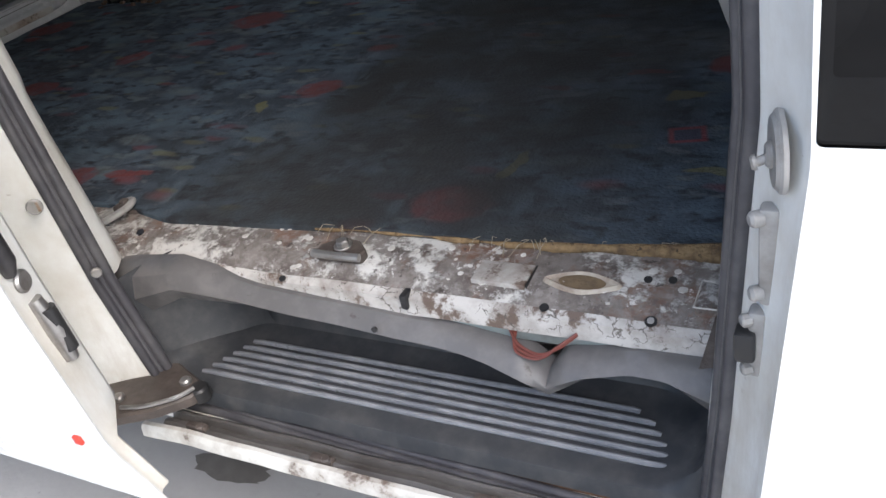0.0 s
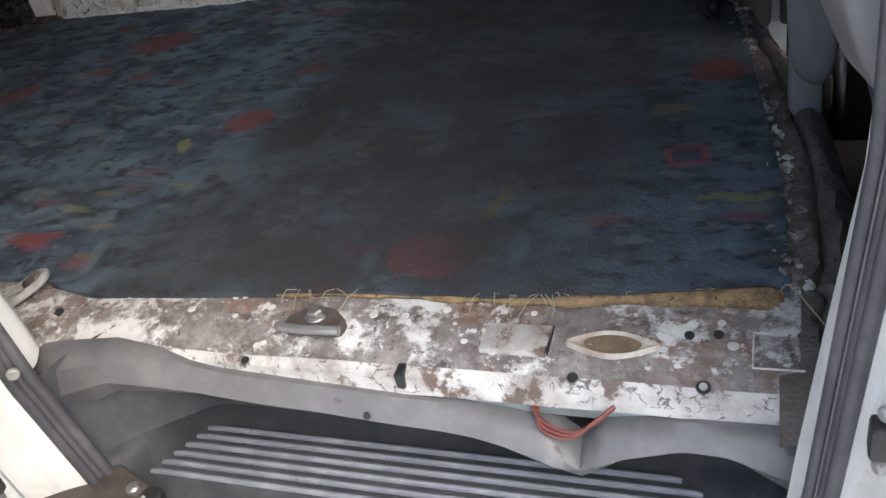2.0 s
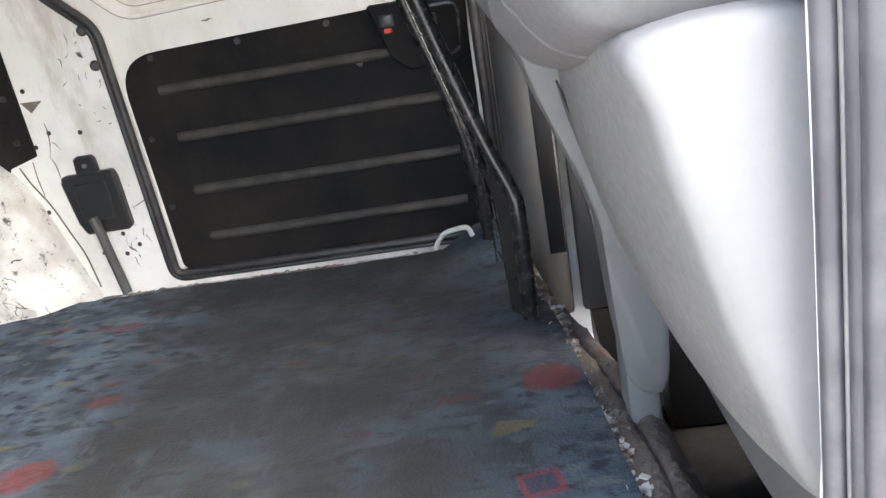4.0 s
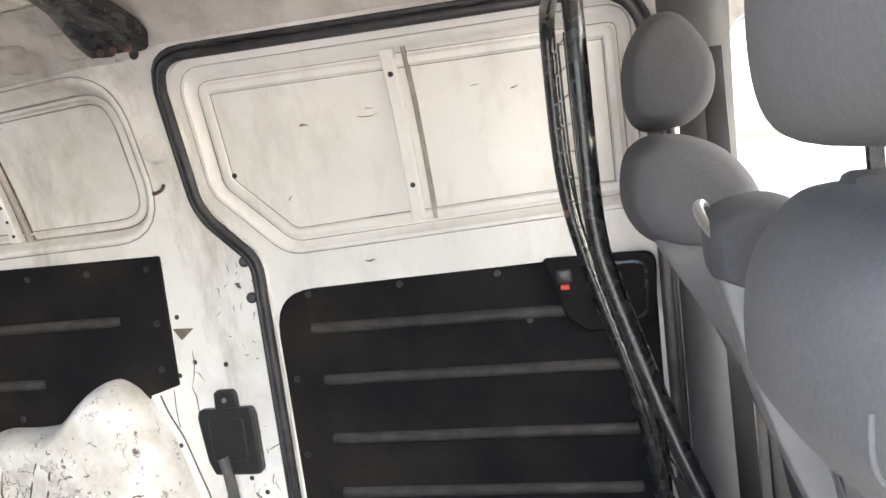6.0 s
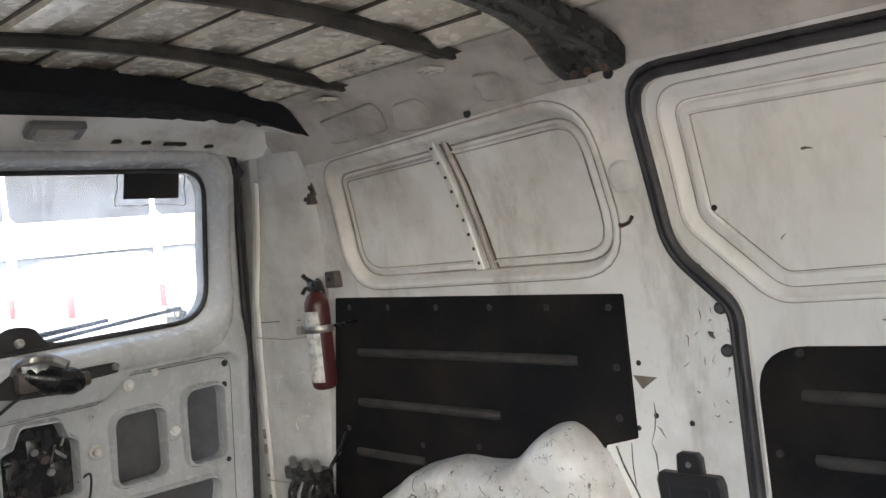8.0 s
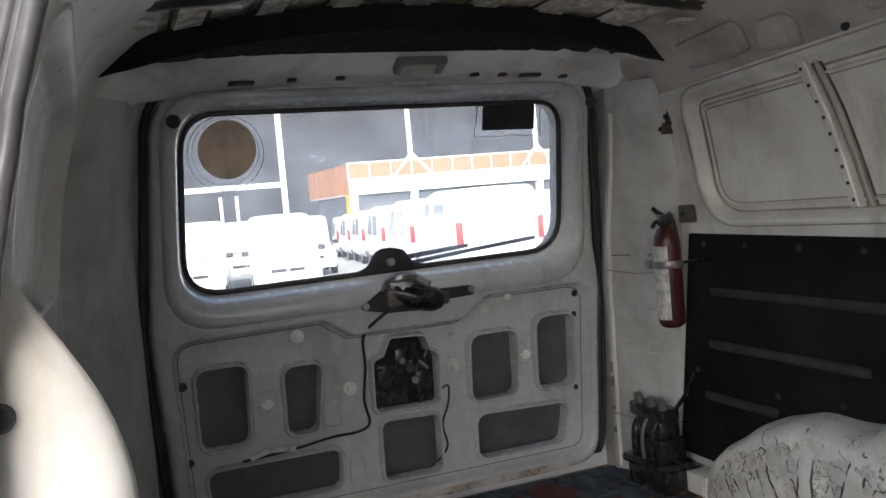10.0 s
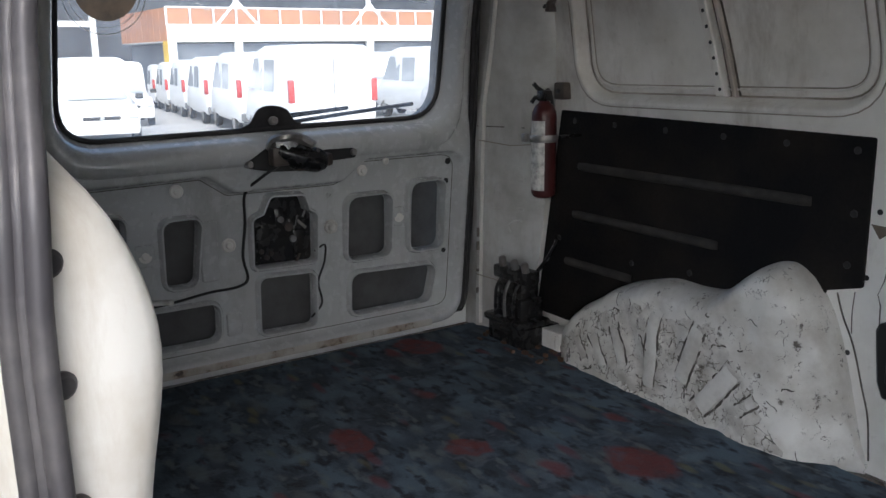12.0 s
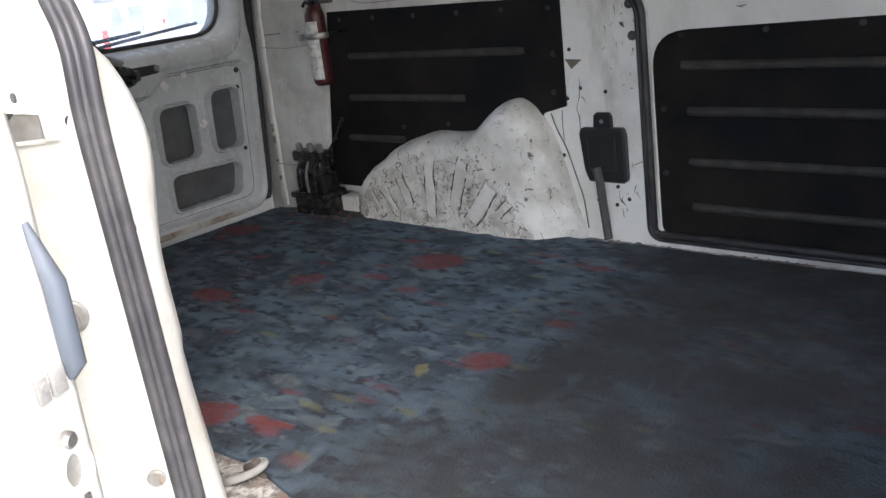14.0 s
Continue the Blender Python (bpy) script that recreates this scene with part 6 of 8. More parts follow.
for k in range(22):
    z = 0.66 + k * 0.046
    bm = bmesh.new()
    tube(bm, [on_guard(z, s) for s in (0, 0.5, 1)], 0.0018, 5)
    part("mesh_wire", bm, STEEL if k > 8 else DARK_METAL, cage)
for k in range(2, 8, 2):
    bm = bmesh.new()
    tube(bm, [on_guard(0.63 + j * 0.1, k / 8) + Vector((-0.004, 0, 0)) for j in range(11)], 0.0022, 5)
    part("mesh_wire", bm, DARK_METAL, cage)
bm = bmesh.new()
a, b = [], []
for j in range(7):
    z = 0.63 + j * 0.05
    a.append(on_guard(z, 0.0) + Vector((-0.012, 0, 0)))
    b.append(on_guard(z, 0.10) + Vector((-0.03, 0.0, 0)))
va, vb = [bm.verts.new(p) for p in a], [bm.verts.new(p) for p in b]
for j in range(6):
    bm.faces.new((va[j], va[j + 1], vb[j + 1], vb[j]))
ext = bmesh.ops.extrude_face_region(bm, geom=bm.faces[:])
for v in ext["geom"]:
    if isinstance(v, bmesh.types.BMVert):
        v.co.x += 0.004
part("foot_plate", bm, material("flaking black paint", (0.016, 0.015, 0.015), 0.35, second=(0.04, 0.035, 0.03), scale=12, amount=0.6, spots=(0.5, 0.5, 0.48), spot_scale=34, spot_at=0.64), cage, "flaking black foot plate")
bm = bmesh.new()
box(bm, 0.112, 0.120, 1.670, 1.677, 1.318, 1.332, 0.002)
part("clip", bm, COPPER, cage, "small red plastic clip")

# white grab handle by the carpet's lifted corner
bm = bmesh.new()
tube(bm, smoothed([(0.112, 1.705, 0.640), (0.120, 1.70, 0.660), (0.140, 1.695, 0.680), (0.168, 1.69, 0.688), (0.196, 1.685, 0.690), (0.206, 1.685, 0.668)], 4), 0.0062, 8)
solo("grab_handle", bm, material("worn white handle", (0.7, 0.7, 0.68), 0.35, second=(0.5, 0.48, 0.45), scale=20, amount=0.6), "worn white tubular handle at the floor corner", "handle")

# ---------------------------------------------------------------- glazing of the cab
# Near glass lets almost nothing through; the dark cab is put into its tint.
for lay, loop, w, mat in ((far, CAB_WINDOW, -0.06, GLASS), (near, NEAR_WINDOW, -0.1195, glass("darkened door glass", (0.5, 0.55, 0.65), 0.0, 0.03))):
    sh = Sheet(lay)
    sh.fill(inset(loop, -0.002), (), w)
    g = solo("window_cab", sh.done(ZC), mat, "side window glass of the cab", "window", "structure")
    g.visible_shadow = False

# ---------------------------------------------------------------- hardware on the sill
ring = thing("tie_down_ring", "bent rusty tie-down ring on the sill", "tie-down ring", (-0.69, 0.40, F - 0.01))
bm = bmesh.new()
tube(bm, smoothed([(-0.735, 0.375, 0.606), (-0.720, 0.350, 0.612), (-0.690, 0.352, 0.622), (-0.662, 0.385, 0.632), (-0.668, 0.410, 0.634), (-0.695, 0.410, 0.625), (-0.722, 0.395, 0.612)], 5, True), 0.0072, 8)
part("loop", bm, ZINC, ring)
bm = bmesh.new()
tube(bm, [(-0.700, 0.392, 0.622), (-0.664, 0.392, 0.636)], 0.0085, 10)
disc(bm, (-0.678, 0.398, 0.634), (0.2, -0.2, 1), 0.010, 0.008, 12, 0.003)
part("hinge", bm, GREASE, ring, "greasy hinge pin")
bm = bmesh.new()
box(bm, -0.742, -0.690, 0.352, 0.400, 0.603, 0.609, 0.002)
part("well", bm, BLACK_PLASTIC, ring)
bm = bmesh.new()
box(bm, -0.715, -0.655, 0.395, 0.430, 0.604, 0.618, 0.004)
part("base_plate", bm, GREASE, ring)
bracket = thing("tie_down_bracket", "folded steel tie-down bracket bolted to the sill", "bracket", (-0.14, 0.35, F - 0.01))
bm = bmesh.new()
sh = Sheet(lambda u, v, w: Vector((u, v, w)))
sh.plate(rounded([(-0.185, 0.330), (-0.185, 0.352), (-0.150, 0.378), (-0.120, 0.372), (-0.095, 0.350), (-0.097, 0.330)], 0.008, 4), w=F + 0.004, thick=0.018, edge=0.003)
part("plate", sh.done(), GREASE, bracket, "greasy dark plate")
bm = bmesh.new()
tube(bm, [(-0.186, 0.328, F + 0.002), (-0.140, 0.324, F + 0.004), (-0.096, 0.328, F + 0.002)], 0.007, 8)
part("rolled_edge", bm, STEEL, bracket)
bm = bmesh.new()
disc(bm, (-0.140, 0.352, F + 0.003), (0, 0, 1), 0.016, 0.004, 16, 0.001)
disc(bm, (-0.140, 0.352, F + 0.007), (0, 0, 1), 0.011, 0.009, 6, 0.002)
part("bolt", bm, STEEL, bracket)


def on_sill(u, v, w):
    return Vector((u, v, curve_at([(0.288, F - 0.034), (0.300, F - 0.026), (0.318, F - 0.020), (0.325, F - 0.014), (0.37, F - 0.010), (0.42, F - 0.008)], v) + w))


sh = Sheet(on_sill)
lens_out = rounded([(0.194, 0.345), (0.262, 0.374), (0.334, 0.348), (0.266, 0.316)], [0.010, 0.08, 0.010, 0.08], 7)
lens_in = rounded([(0.228, 0.345), (0.236, 0.362), (0.292, 0.362), (0.300, 0.345), (0.288, 0.330), (0.240, 0.330)], 0.008, 4)
sh.bands([(lens_out, 0.0), (inset(lens_out, 0.004), 0.006), (inset(lens_out, 0.008), 0.003)])
sh.fill(inset(lens_out, 0.008), [lens_in], 0.003)
part("anchor_plate", sh.done(), material("cream paint on plate", (0.44, 0.39, 0.32), 0.6, second=(0.15, 0.085, 0.055), scale=22, amount=0.9, bump=0.2), sill, "lens-shaped anchor plate with a dirt-filled hole")
sh = Sheet(on_sill)
sh.fill(lens_in, (), 0.002)
part("anchor_fill", sh.done(), material("dried dirt", (0.17, 0.12, 0.068), 0.95, second=(0.10, 0.07, 0.045), scale=40, amount=0.9, bump=0.4, bump_scale=150), sill)
for x, y, r in ((-0.235, 0.292, 0.006), (0.222, 0.300, 0.007), (0.372, 0.300, 0.0085), (0.352, 0.368, 0.006), (0.385, 0.372, 0.006), (0.45, 0.345, 0.007), (-0.60, 0.345, 0.008)):
    bm = bmesh.new()
    disc(bm, on_sill(x, y, 0.0005), (0, -0.3, 1), r, 0.0015, 14)
    part("hole", bm, BLACK_PLASTIC, sill)
    if r == 0.0085:
        bm = bmesh.new()
        disc(bm, on_sill(x, y, 0.001), (0, -0.3, 1), r * 0.55, 0.003, 14)
        part("grommet_core", bm, ZINC, sill)
bm = bmesh.new()
box(bm, -0.006, 0.006, 0.280, 0.304, F - 0.050, F - 0.024, 0.003)
part("slot", bm, BLACK_PLASTIC, sill)
bm = bmesh.new()
box(bm, 0.10, 0.185, 0.322, 0.372, F - 0.018, F - 0.0085, 0.001)
part("patch", bm, material("flaking white patch", (0.42, 0.40, 0.37), 0.6, second=(0.20, 0.16, 0.13), scale=22, amount=0.95, bump=0.4, spots=(0.12, 0.085, 0.065), spot_scale=18, spot_at=0.53), sill, "overlapping white metal patch")
bm = bmesh.new()
box(bm, 0.187, 0.1883, 0.322, 0.372, F - 0.014, F - 0.0075, 0.0005)
part("patch_edge", bm, BLACK_PLASTIC, sill)
rng = random.Random(3)
for k in range(34):
    x, y = rng.uniform(-0.5, 0.42), rng.uniform(0.31, 0.40)
    bm = bmesh.new()
    disc(bm, on_sill(x, y, 0.0), (0, 0, 1), rng.uniform(0.003, 0.007), 0.0015, 7)
    part("weld_spot", bm, LABEL, sill)
# rusty corner tab
bm = bmesh.new()
box(bm, 0.425, 0.475, 0.318, 0.375, F - 0.03, F - 0.008, 0.003)
part("corner_tab", bm, RUST, sill, "rusty folded corner tab")
bm = bmesh.new()
tube(bm, [(0.478, 0.318, F - 0.007), (0.424, 0.318, F - 0.007), (0.424, 0.376, F - 0.007), (0.440, 0.377, F - 0.008)], 0.0014, 6)
part("tab_rim", bm, LABEL, sill)

wires = thing("loose_wires", "reddish copper wires hanging out under the sill", "wiring", (0.22, 0.28, 0.55))
for k, o in enumerate((0.0, 0.005, 0.010)):
    bm = bmesh.new()
    tube(bm, smoothed([(0.165 + o, 0.292, 0.556 - o * 0.4), (0.185, 0.272 - o, 0.545 - o * 0.5), (0.220, 0.262 - o * 0.5, 0.540 - o * 0.4), (0.250, 0.270, 0.552 + o * 0.3), (0.272, 0.285, 0.566 + o * 0.2)], 5), 0.0024, 6)
    part("wire", bm, COPPER, wires)
bm = bmesh.new()
box(bm, 0.03, 0.47, 0.292, 0.312, 0.535, 0.560, 0.002)
part("steel_lip", bm, material("bare primed steel", (0.30, 0.34, 0.33), 0.45, metal=0.3, second=(0.16, 0.15, 0.14), scale=12, amount=0.8), sill)
bm = bmesh.new()
disc(bm, (-0.040, 0.247, 0.553), (0, -1, 0.2), 0.005, 0.003, 10)
part("clip_hole", bm, BLACK_PLASTIC, step)
rng = random.Random(8)
bm = bmesh.new()
for k in range(24):
    x = rng.choice((rng.uniform(-0.25, 0.4), rng.uniform(0.1, 0.25)))
    y = near_edge(x)
    a = Vector((x, y + 0.004, F + 0.002))
    d = Vector((rng.uniform(-0.025, 0.025), rng.uniform(-0.04, -0.004), 0))
    tube(bm, [a, a + d * 0.5 + Vector((0, 0, rng.uniform(0, 0.008))), Vector((a.x + d.x, a.y + d.y, F - 0.006))], 0.0006, 4)
tube(bm, smoothed([(0.452, 0.44, F + 0.004), (0.462, 0.43, F + 0.022), (0.49, 0.40, F + 0.005), (0.53, 0.34, F - 0.01)], 4), 0.0008, 4)
tagged(mesh_object("loose_threads", bm, material("pale tan thread", (0.34, 0.29, 0.21), 0.9), 80), "loose pale threads frayed from the carpet edge", "threads", kind="stuff")

# ---------------------------------------------------------------- fittings on the doorway pillars
bumper = thing("door_bumper", "grey steel bumper stud on an oval plate, on the pillar", "bumper", (0.553, 0.10, 0.965))
bm = bmesh.new()
disc(bm, (0.556, 0.1053, 0.968), (-0.965, -0.26, 0.0), 0.036, 0.006, 28, 0.002)
disc(bm, (0.551, 0.1038, 0.968), (-0.965, -0.26, 0.0), 0.033, 0.004, 28, 0.003)
disc(bm, (0.548, 0.1028, 0.966), (-0.965, -0.26, 0.0), 0.012, 0.006, 16, 0.003)
part("oval_plate", bm, ZINC, bumper)
bm = bmesh.new()
tube(bm, [(0.550, 0.103, 0.966), (0.536, 0.099, 0.960)], 0.0042, 10)
disc(bm, (0.536, 0.099, 0.960), (-0.95, -0.28, -0.15), 0.0068, 0.005, 14, 0.002)
part("stud", bm, ZINC, bumper)
strap = thing("striker_bar", "grey steel striker bar on the doorway pillar", "striker", (0.548, 0.11, 0.80))
bm = bmesh.new()
box(bm, 0.537, 0.555, 0.100, 0.118, 0.806, 0.912, 0.004)
part("bar", bm, ZINC, strap)
for z in (0.820, 0.902):
    bm = bmesh.new()
    disc(bm, (0.540, 0.104, z), (-0.86, -0.50, 0), 0.008, 0.012, 10, 0.003)
    part("screw", bm, ZINC, strap)
latch = thing("latch_striker", "grey steel latch striker with black buffer", "striker", (0.545, 0.11, 0.72))
bm = bmesh.new()
box(bm, 0.527, 0.546, 0.102, 0.122, 0.712, 0.794, 0.005)
part("plate", bm, ZINC, latch)
bm = bmesh.new()
box(bm, 0.515, 0.535, 0.094, 0.116, 0.736, 0.772, 0.004)
part("buffer", bm, BLACK_PLASTIC, latch)
for z in (0.722, 0.784):
    bm = bmesh.new()
    disc(bm, (0.530, 0.106, z), (-0.86, -0.50, 0), 0.007, 0.010, 8, 0.002)
    part("screw", bm, ZINC, latch)

knob = thing("door_stop", "round steel door stop on the pillar jamb", "door stop", (-0.60, 0.13, 1.04))
bm = bmesh.new()
disc(bm, (-0.605, 0.118, 1.045), (0.75, -0.66, 0), 0.024, 0.006, 20, 0.003)
disc(bm, (-0.600, 0.113, 1.040), (0.75, -0.66, 0), 0.014, 0.012, 16, 0.005)
part("dome", bm, ZINC, knob)
bm = bmesh.new()
box(bm, -0.606, -0.588, 0.098, 0.106, 1.015, 1.028, 0.003)
part("lip", bm, ZINC, knob)
for x, y, z, r in ((-0.513, 0.172, 0.655, 0.009), (-0.545, 0.150, 0.795, 0.013), (-0.645, 0.090, 1.335, 0.007)):
    bm = bmesh.new()
    disc(bm, (x, y, z), (0.75, -0.66, 0), r, 0.006, 14, 0.002)
    part("bolt", bm, ZINC, wall_near)
bm = bmesh.new()
q = pose(-0.545, 0.1505, 0.795) @ Matrix.Rotation(math.atan2(0.75, 0.66), 4, "Z")
tube(bm, [q @ Vector((0, 0, -0.008)), q @ Vector((0, 0, 0.008))], 0.011, 12, squash=(1, 0.25))
part("bolt_plate", bm, material("rust-stained plate paint", (0.42, 0.34, 0.27), 0.5, second=(0.16, 0.09, 0.05), scale=40, amount=0.9), wall_near, "rusty plate under the bolt")
# centre guide rail let into the body side behind the doorway
rail = thing("guide_rail", "rusty brown guide rail let into the white body side", "guide rail", (-0.9, 0.07, 1.30))
bm = bmesh.new()
box(bm, -1.70, -0.665, 0.052, 0.075, 1.278, 1.322, 0.003)
part("channel", bm, RUST_DARK, rail)
bm = bmesh.new()
q = pose(-0.612, 0.149, 1.299) @ Matrix.Rotation(math.atan2(0.66, 0.75), 4, "Z")
box(bm, -0.075, 0.058, -0.006, 0.004, -0.017, 0.017, 0.002, 2, q)
part("rail_end", bm, ZINC, rail, "rusty end of the rail across the jamb")
for z in (1.279, 1.319):
    bm = bmesh.new()
    box(bm, -0.078, 0.060, -0.009, 0.005, z - 1.302, z - 1.296, 0.002, 2, q)
    part("rail_flange", bm, JAMB, rail, "chipped white flange")
bm = bmesh.new()
box(bm, 0.004, 0.026, -0.014, 0.004, -0.021, 0.022, 0.004, 2, q)
part("end_bracket", bm, JAMB, rail, "white end clamp")
bm = bmesh.new()
disc(bm, q @ Vector((0.042, -0.007, 0.002)), q.to_3x3() @ Vector((0, -1, 0)), 0.008, 0.003, 12)
part("end_hole", bm, BLACK_PLASTIC, rail)

roller = thing("roller_arm", "dirty brown roller arm at the foot of the pillar", "roller arm", (-0.48, 0.12, 0.40))
sh = Sheet(lambda u, v, w: Vector((u, v, w)))
sh.plate(rounded([(-0.60, 0.055), (-0.605, 0.170), (-0.48, 0.215), (-0.405, 0.185), (-0.385, 0.150), (-0.44, 0.100), (-0.54, 0.045)], 0.02, 4), w=0.425, thick=0.020, edge=0.004)
part("arm_plate", sh.done(), GREASE, roller)
for x, y in ((-0.525, 0.105), (-0.425, 0.172)):
    bm = bmesh.new()
    disc(bm, (x, y, 0.424), (0, 0, 1), 0.011, 0.010, 10, 0.003)
    part("bolt", bm, STEEL, roller)
bm = bmesh.new()
tube(bm, smoothed([(-0.50, 0.085, 0.430), (-0.455, 0.098, 0.432), (-0.41, 0.130, 0.432), (-0.395, 0.160, 0.430)], 4), 0.004, 6)
part("wire_spring", bm, STEEL, roller)
bm = bmesh.new()
disc(bm, (-0.395, 0.168, 0.400), (0, 0, 1), 0.018, 0.026, 14, 0.004)
part("wheel", bm, BLACK_PLASTIC, roller)

# ---------------------------------------------------------------- open sliding door
slide = thing("sliding_door_open", "opened white sliding door standing against the body side", "door", (-0.8, -0.05, 0.44))


def door_front(z):
    """Place of the outer lip of the door's front edge, by height."""
    x = curve_at([(0.40, -0.225), (0.47, -0.245), (0.56, -0.285), (0.80, -0.300), (1.30, -0.300), (1.45, -0.36), (1.55, -0.43), (1.75, -0.45)], z)
    y = curve_at([(0.40, -0.060), (0.56, -0.078), (0.9, -0.085), (1.3, -0.075), (1.55, -0.04), (1.75, 0.02)], z)
    return x, y


bm = bmesh.new()
rows = []
for k in range(41):
    z = 0.445 + k * 1.30 / 40
    x, y = door_front(z)
    rows.append([bm.verts.new(p) for p in ((x - 1.05, y, z), (x - 0.5, y - 0.004, z), (x - 0.12, y - 0.004, z), (x - 0.03, y - 0.003, z), (x, y, z), (x - 0.003, y + 0.004, z))])
for a, b in zip(rows, rows[1:]):
    for j in range(5):
        bm.faces.new((a[j], a[j + 1], b[j + 1], b[j]))
part("outer_panel", bm, OUTER, slide, "glossy white outer panel", smooth=60)
bm = bmesh.new()
rows = []
for k in range(41):
    z = 0.455 + k * 1.28 / 40
    x, y = door_front(z)
    d = 0.4 if z < 0.56 else 1.0
    rows.append([bm.verts.new(p) for p in ((x - 0.004, y + 0.004, z), (x - 0.018, y + 0.006, z), (x - 0.024, y + 0.016, z), (x - 0.036 * d - 0.01, y + 0.070 * d, z), (x - 0.048 * d - 0.01, y + 0.080 * d, z), (x - 0.13, y + 0.082 * d, z), (x - 1.05, y + 0.082 * d, z))])
for a, b in zip(rows, rows[1:]):
    for j in range(6):
        bm.faces.new((a[j], a[j + 1], b[j + 1], b[j]))
part("inner_frame", bm, JAMB, slide, "grimy white door edge and inner frame", smooth=50)


def on_edge(z, s=0.5, out=0.0):
    x, y = door_front(z)
    a, b = Vector((x - 0.024, y + 0.016, z)), Vector((x - 0.046, y + 0.070, z))
    return a.lerp(b, s) + Vector((0.926, 0.377, 0)) * out


TO = (0.926, 0.377, 0)
bm = bmesh.new()
for z0, z1 in ((0.69, 0.79),):
    tube(bm, [on_edge(z0, 0.5), on_edge((z0 + z1) / 2, 0.5, 0.004), on_edge(z1, 0.5)], [0.014, 0.018, 0.014], 12, squash=(1, 0.8))
part("latch_body", bm, STEEL, slide, "grey steel latch")
bm = bmesh.new()
tube(bm, [on_edge(0.705, 0.5, 0.010), on_edge(0.775, 0.5, 0.012)], 0.011, 10)
part("latch_mouth", bm, BLACK_PLASTIC, slide)
bm = bmesh.new()
tube(bm, [on_edge(1.075, 1.05, 0.0), on_edge(1.09, 1.05, 0.008), on_edge(1.18, 1.0, 0.010), on_edge(1.245, 0.85, 0.0)], [0.005, 0.012, 0.012, 0.004], 12)
part("guide_block", bm, material("blue-grey rubber block", (0.10, 0.115, 0.14), 0.45, second=(0.16, 0.17, 0.19), scale=10, amount=0.7), slide, "blue-grey rubber guide block")
for z in (0.86, 0.90):
    bm = bmesh.new()
    disc(bm, on_edge(z, 0.5, 0.001), TO, 0.010, 0.005, 14, 0.002)
    part("screw", bm, STEEL, slide)
bm = bmesh.new()
disc(bm, on_edge(0.82, 0.5, 0.001), TO, 0.016, 0.006, 16, 0.003)
part("boss", bm, STEEL, slide)
bm = bmesh.new()
box(bm, -0.345, -0.330, -0.087, -0.079, 0.565, 0.580, 0.002)
part("paint_chip", bm, RED_TAG, slide, "small red mark")

# upper latch ring, key plates and centre roller bracket on the door's edge
bm = bmesh.new()
pts = []
for k in range(21):
    a = 2 * math.pi * k / 20
    c = on_edge(0.985, 0.5, 0.004)
    pts.append(c + Vector((0.377, -0.926, 0)) * -0.020 * math.cos(a) + Vector((0, 0, 0.026 * math.sin(a))))
tube(bm, pts, 0.008, 8, cap=False)
part("latch_ring", bm, JAMB, slide, "chipped white latch ring")
bm = bmesh.new()
disc(bm, on_edge(0.985, 0.5, 0.001), TO, 0.019, 0.003, 16)
part("ring_mouth", bm, ZINC, slide)
for z in (0.950, 1.020):
    bm = bmesh.new()
    disc(bm, on_edge(z, 0.5, 0.003), TO, 0.010, 0.010, 12, 0.003)
    part("screw", bm, STEEL, slide)
for s0, w in ((0.30, 0.0075), (0.68, 0.010)):
    bm = bmesh.new()
    c = on_edge(1.082, s0, 0.002)
    u = Vector((-0.377, 0.926, 0))
    q = Matrix.Translation(c) @ Matrix(((0.926, -0.377, 0, 0), (0.377, 0.926, 0, 0), (0, 0, 1, 0), (0, 0, 0, 1)))
    box(bm, -0.002, 0.004, -w, w, -0.014, 0.014, 0.002, 2, q)
    if s0 < 0.5:
        disc(bm, c + Vector((0.004, 0.002, 0.004)), TO, 0.005, 0.003, 10)
    part("key_plate", bm, ZINC, slide, "pale steel plate")
bm = bmesh.new()
tube(bm, [on_edge(0.84, 0.25, 0.004), on_edge(0.86, 0.22, 0.010), on_edge(0.93, 0.2, 0.010), on_edge(0.95, 0.2, 0.0)], [0.008, 0.013, 0.012, 0.006], 10)
part("rubber_buffer", bm, RUBBER, slide, "black rubber buffer")
arm = thing("door_roller_bracket", "white and rusty roller bracket on the door guide rail", "bracket", (-0.45, 0.05, 1.31))
bm = bmesh.new()
tube(bm, [(-0.39, 0.010, 1.360), (-0.44, 0.050, 1.355), (-0.52, 0.066, 1.330), (-0.70, 0.070, 1.305)], 0.009, 8)
part("arm", bm, GRIME_SHADE, arm)
bm = bmesh.new()
box(bm, -0.43, -0.294, 0.006, 0.014, 1.346, 1.400, 0.003)
part("plate", bm, JAMB, arm, "white mounting plate")
bm = bmesh.new()
disc(bm, (-0.338, 0.006, 1.362), (0, -1, 0), 0.005, 0.002, 10)
part("hole", bm, BLACK_PLASTIC, arm)


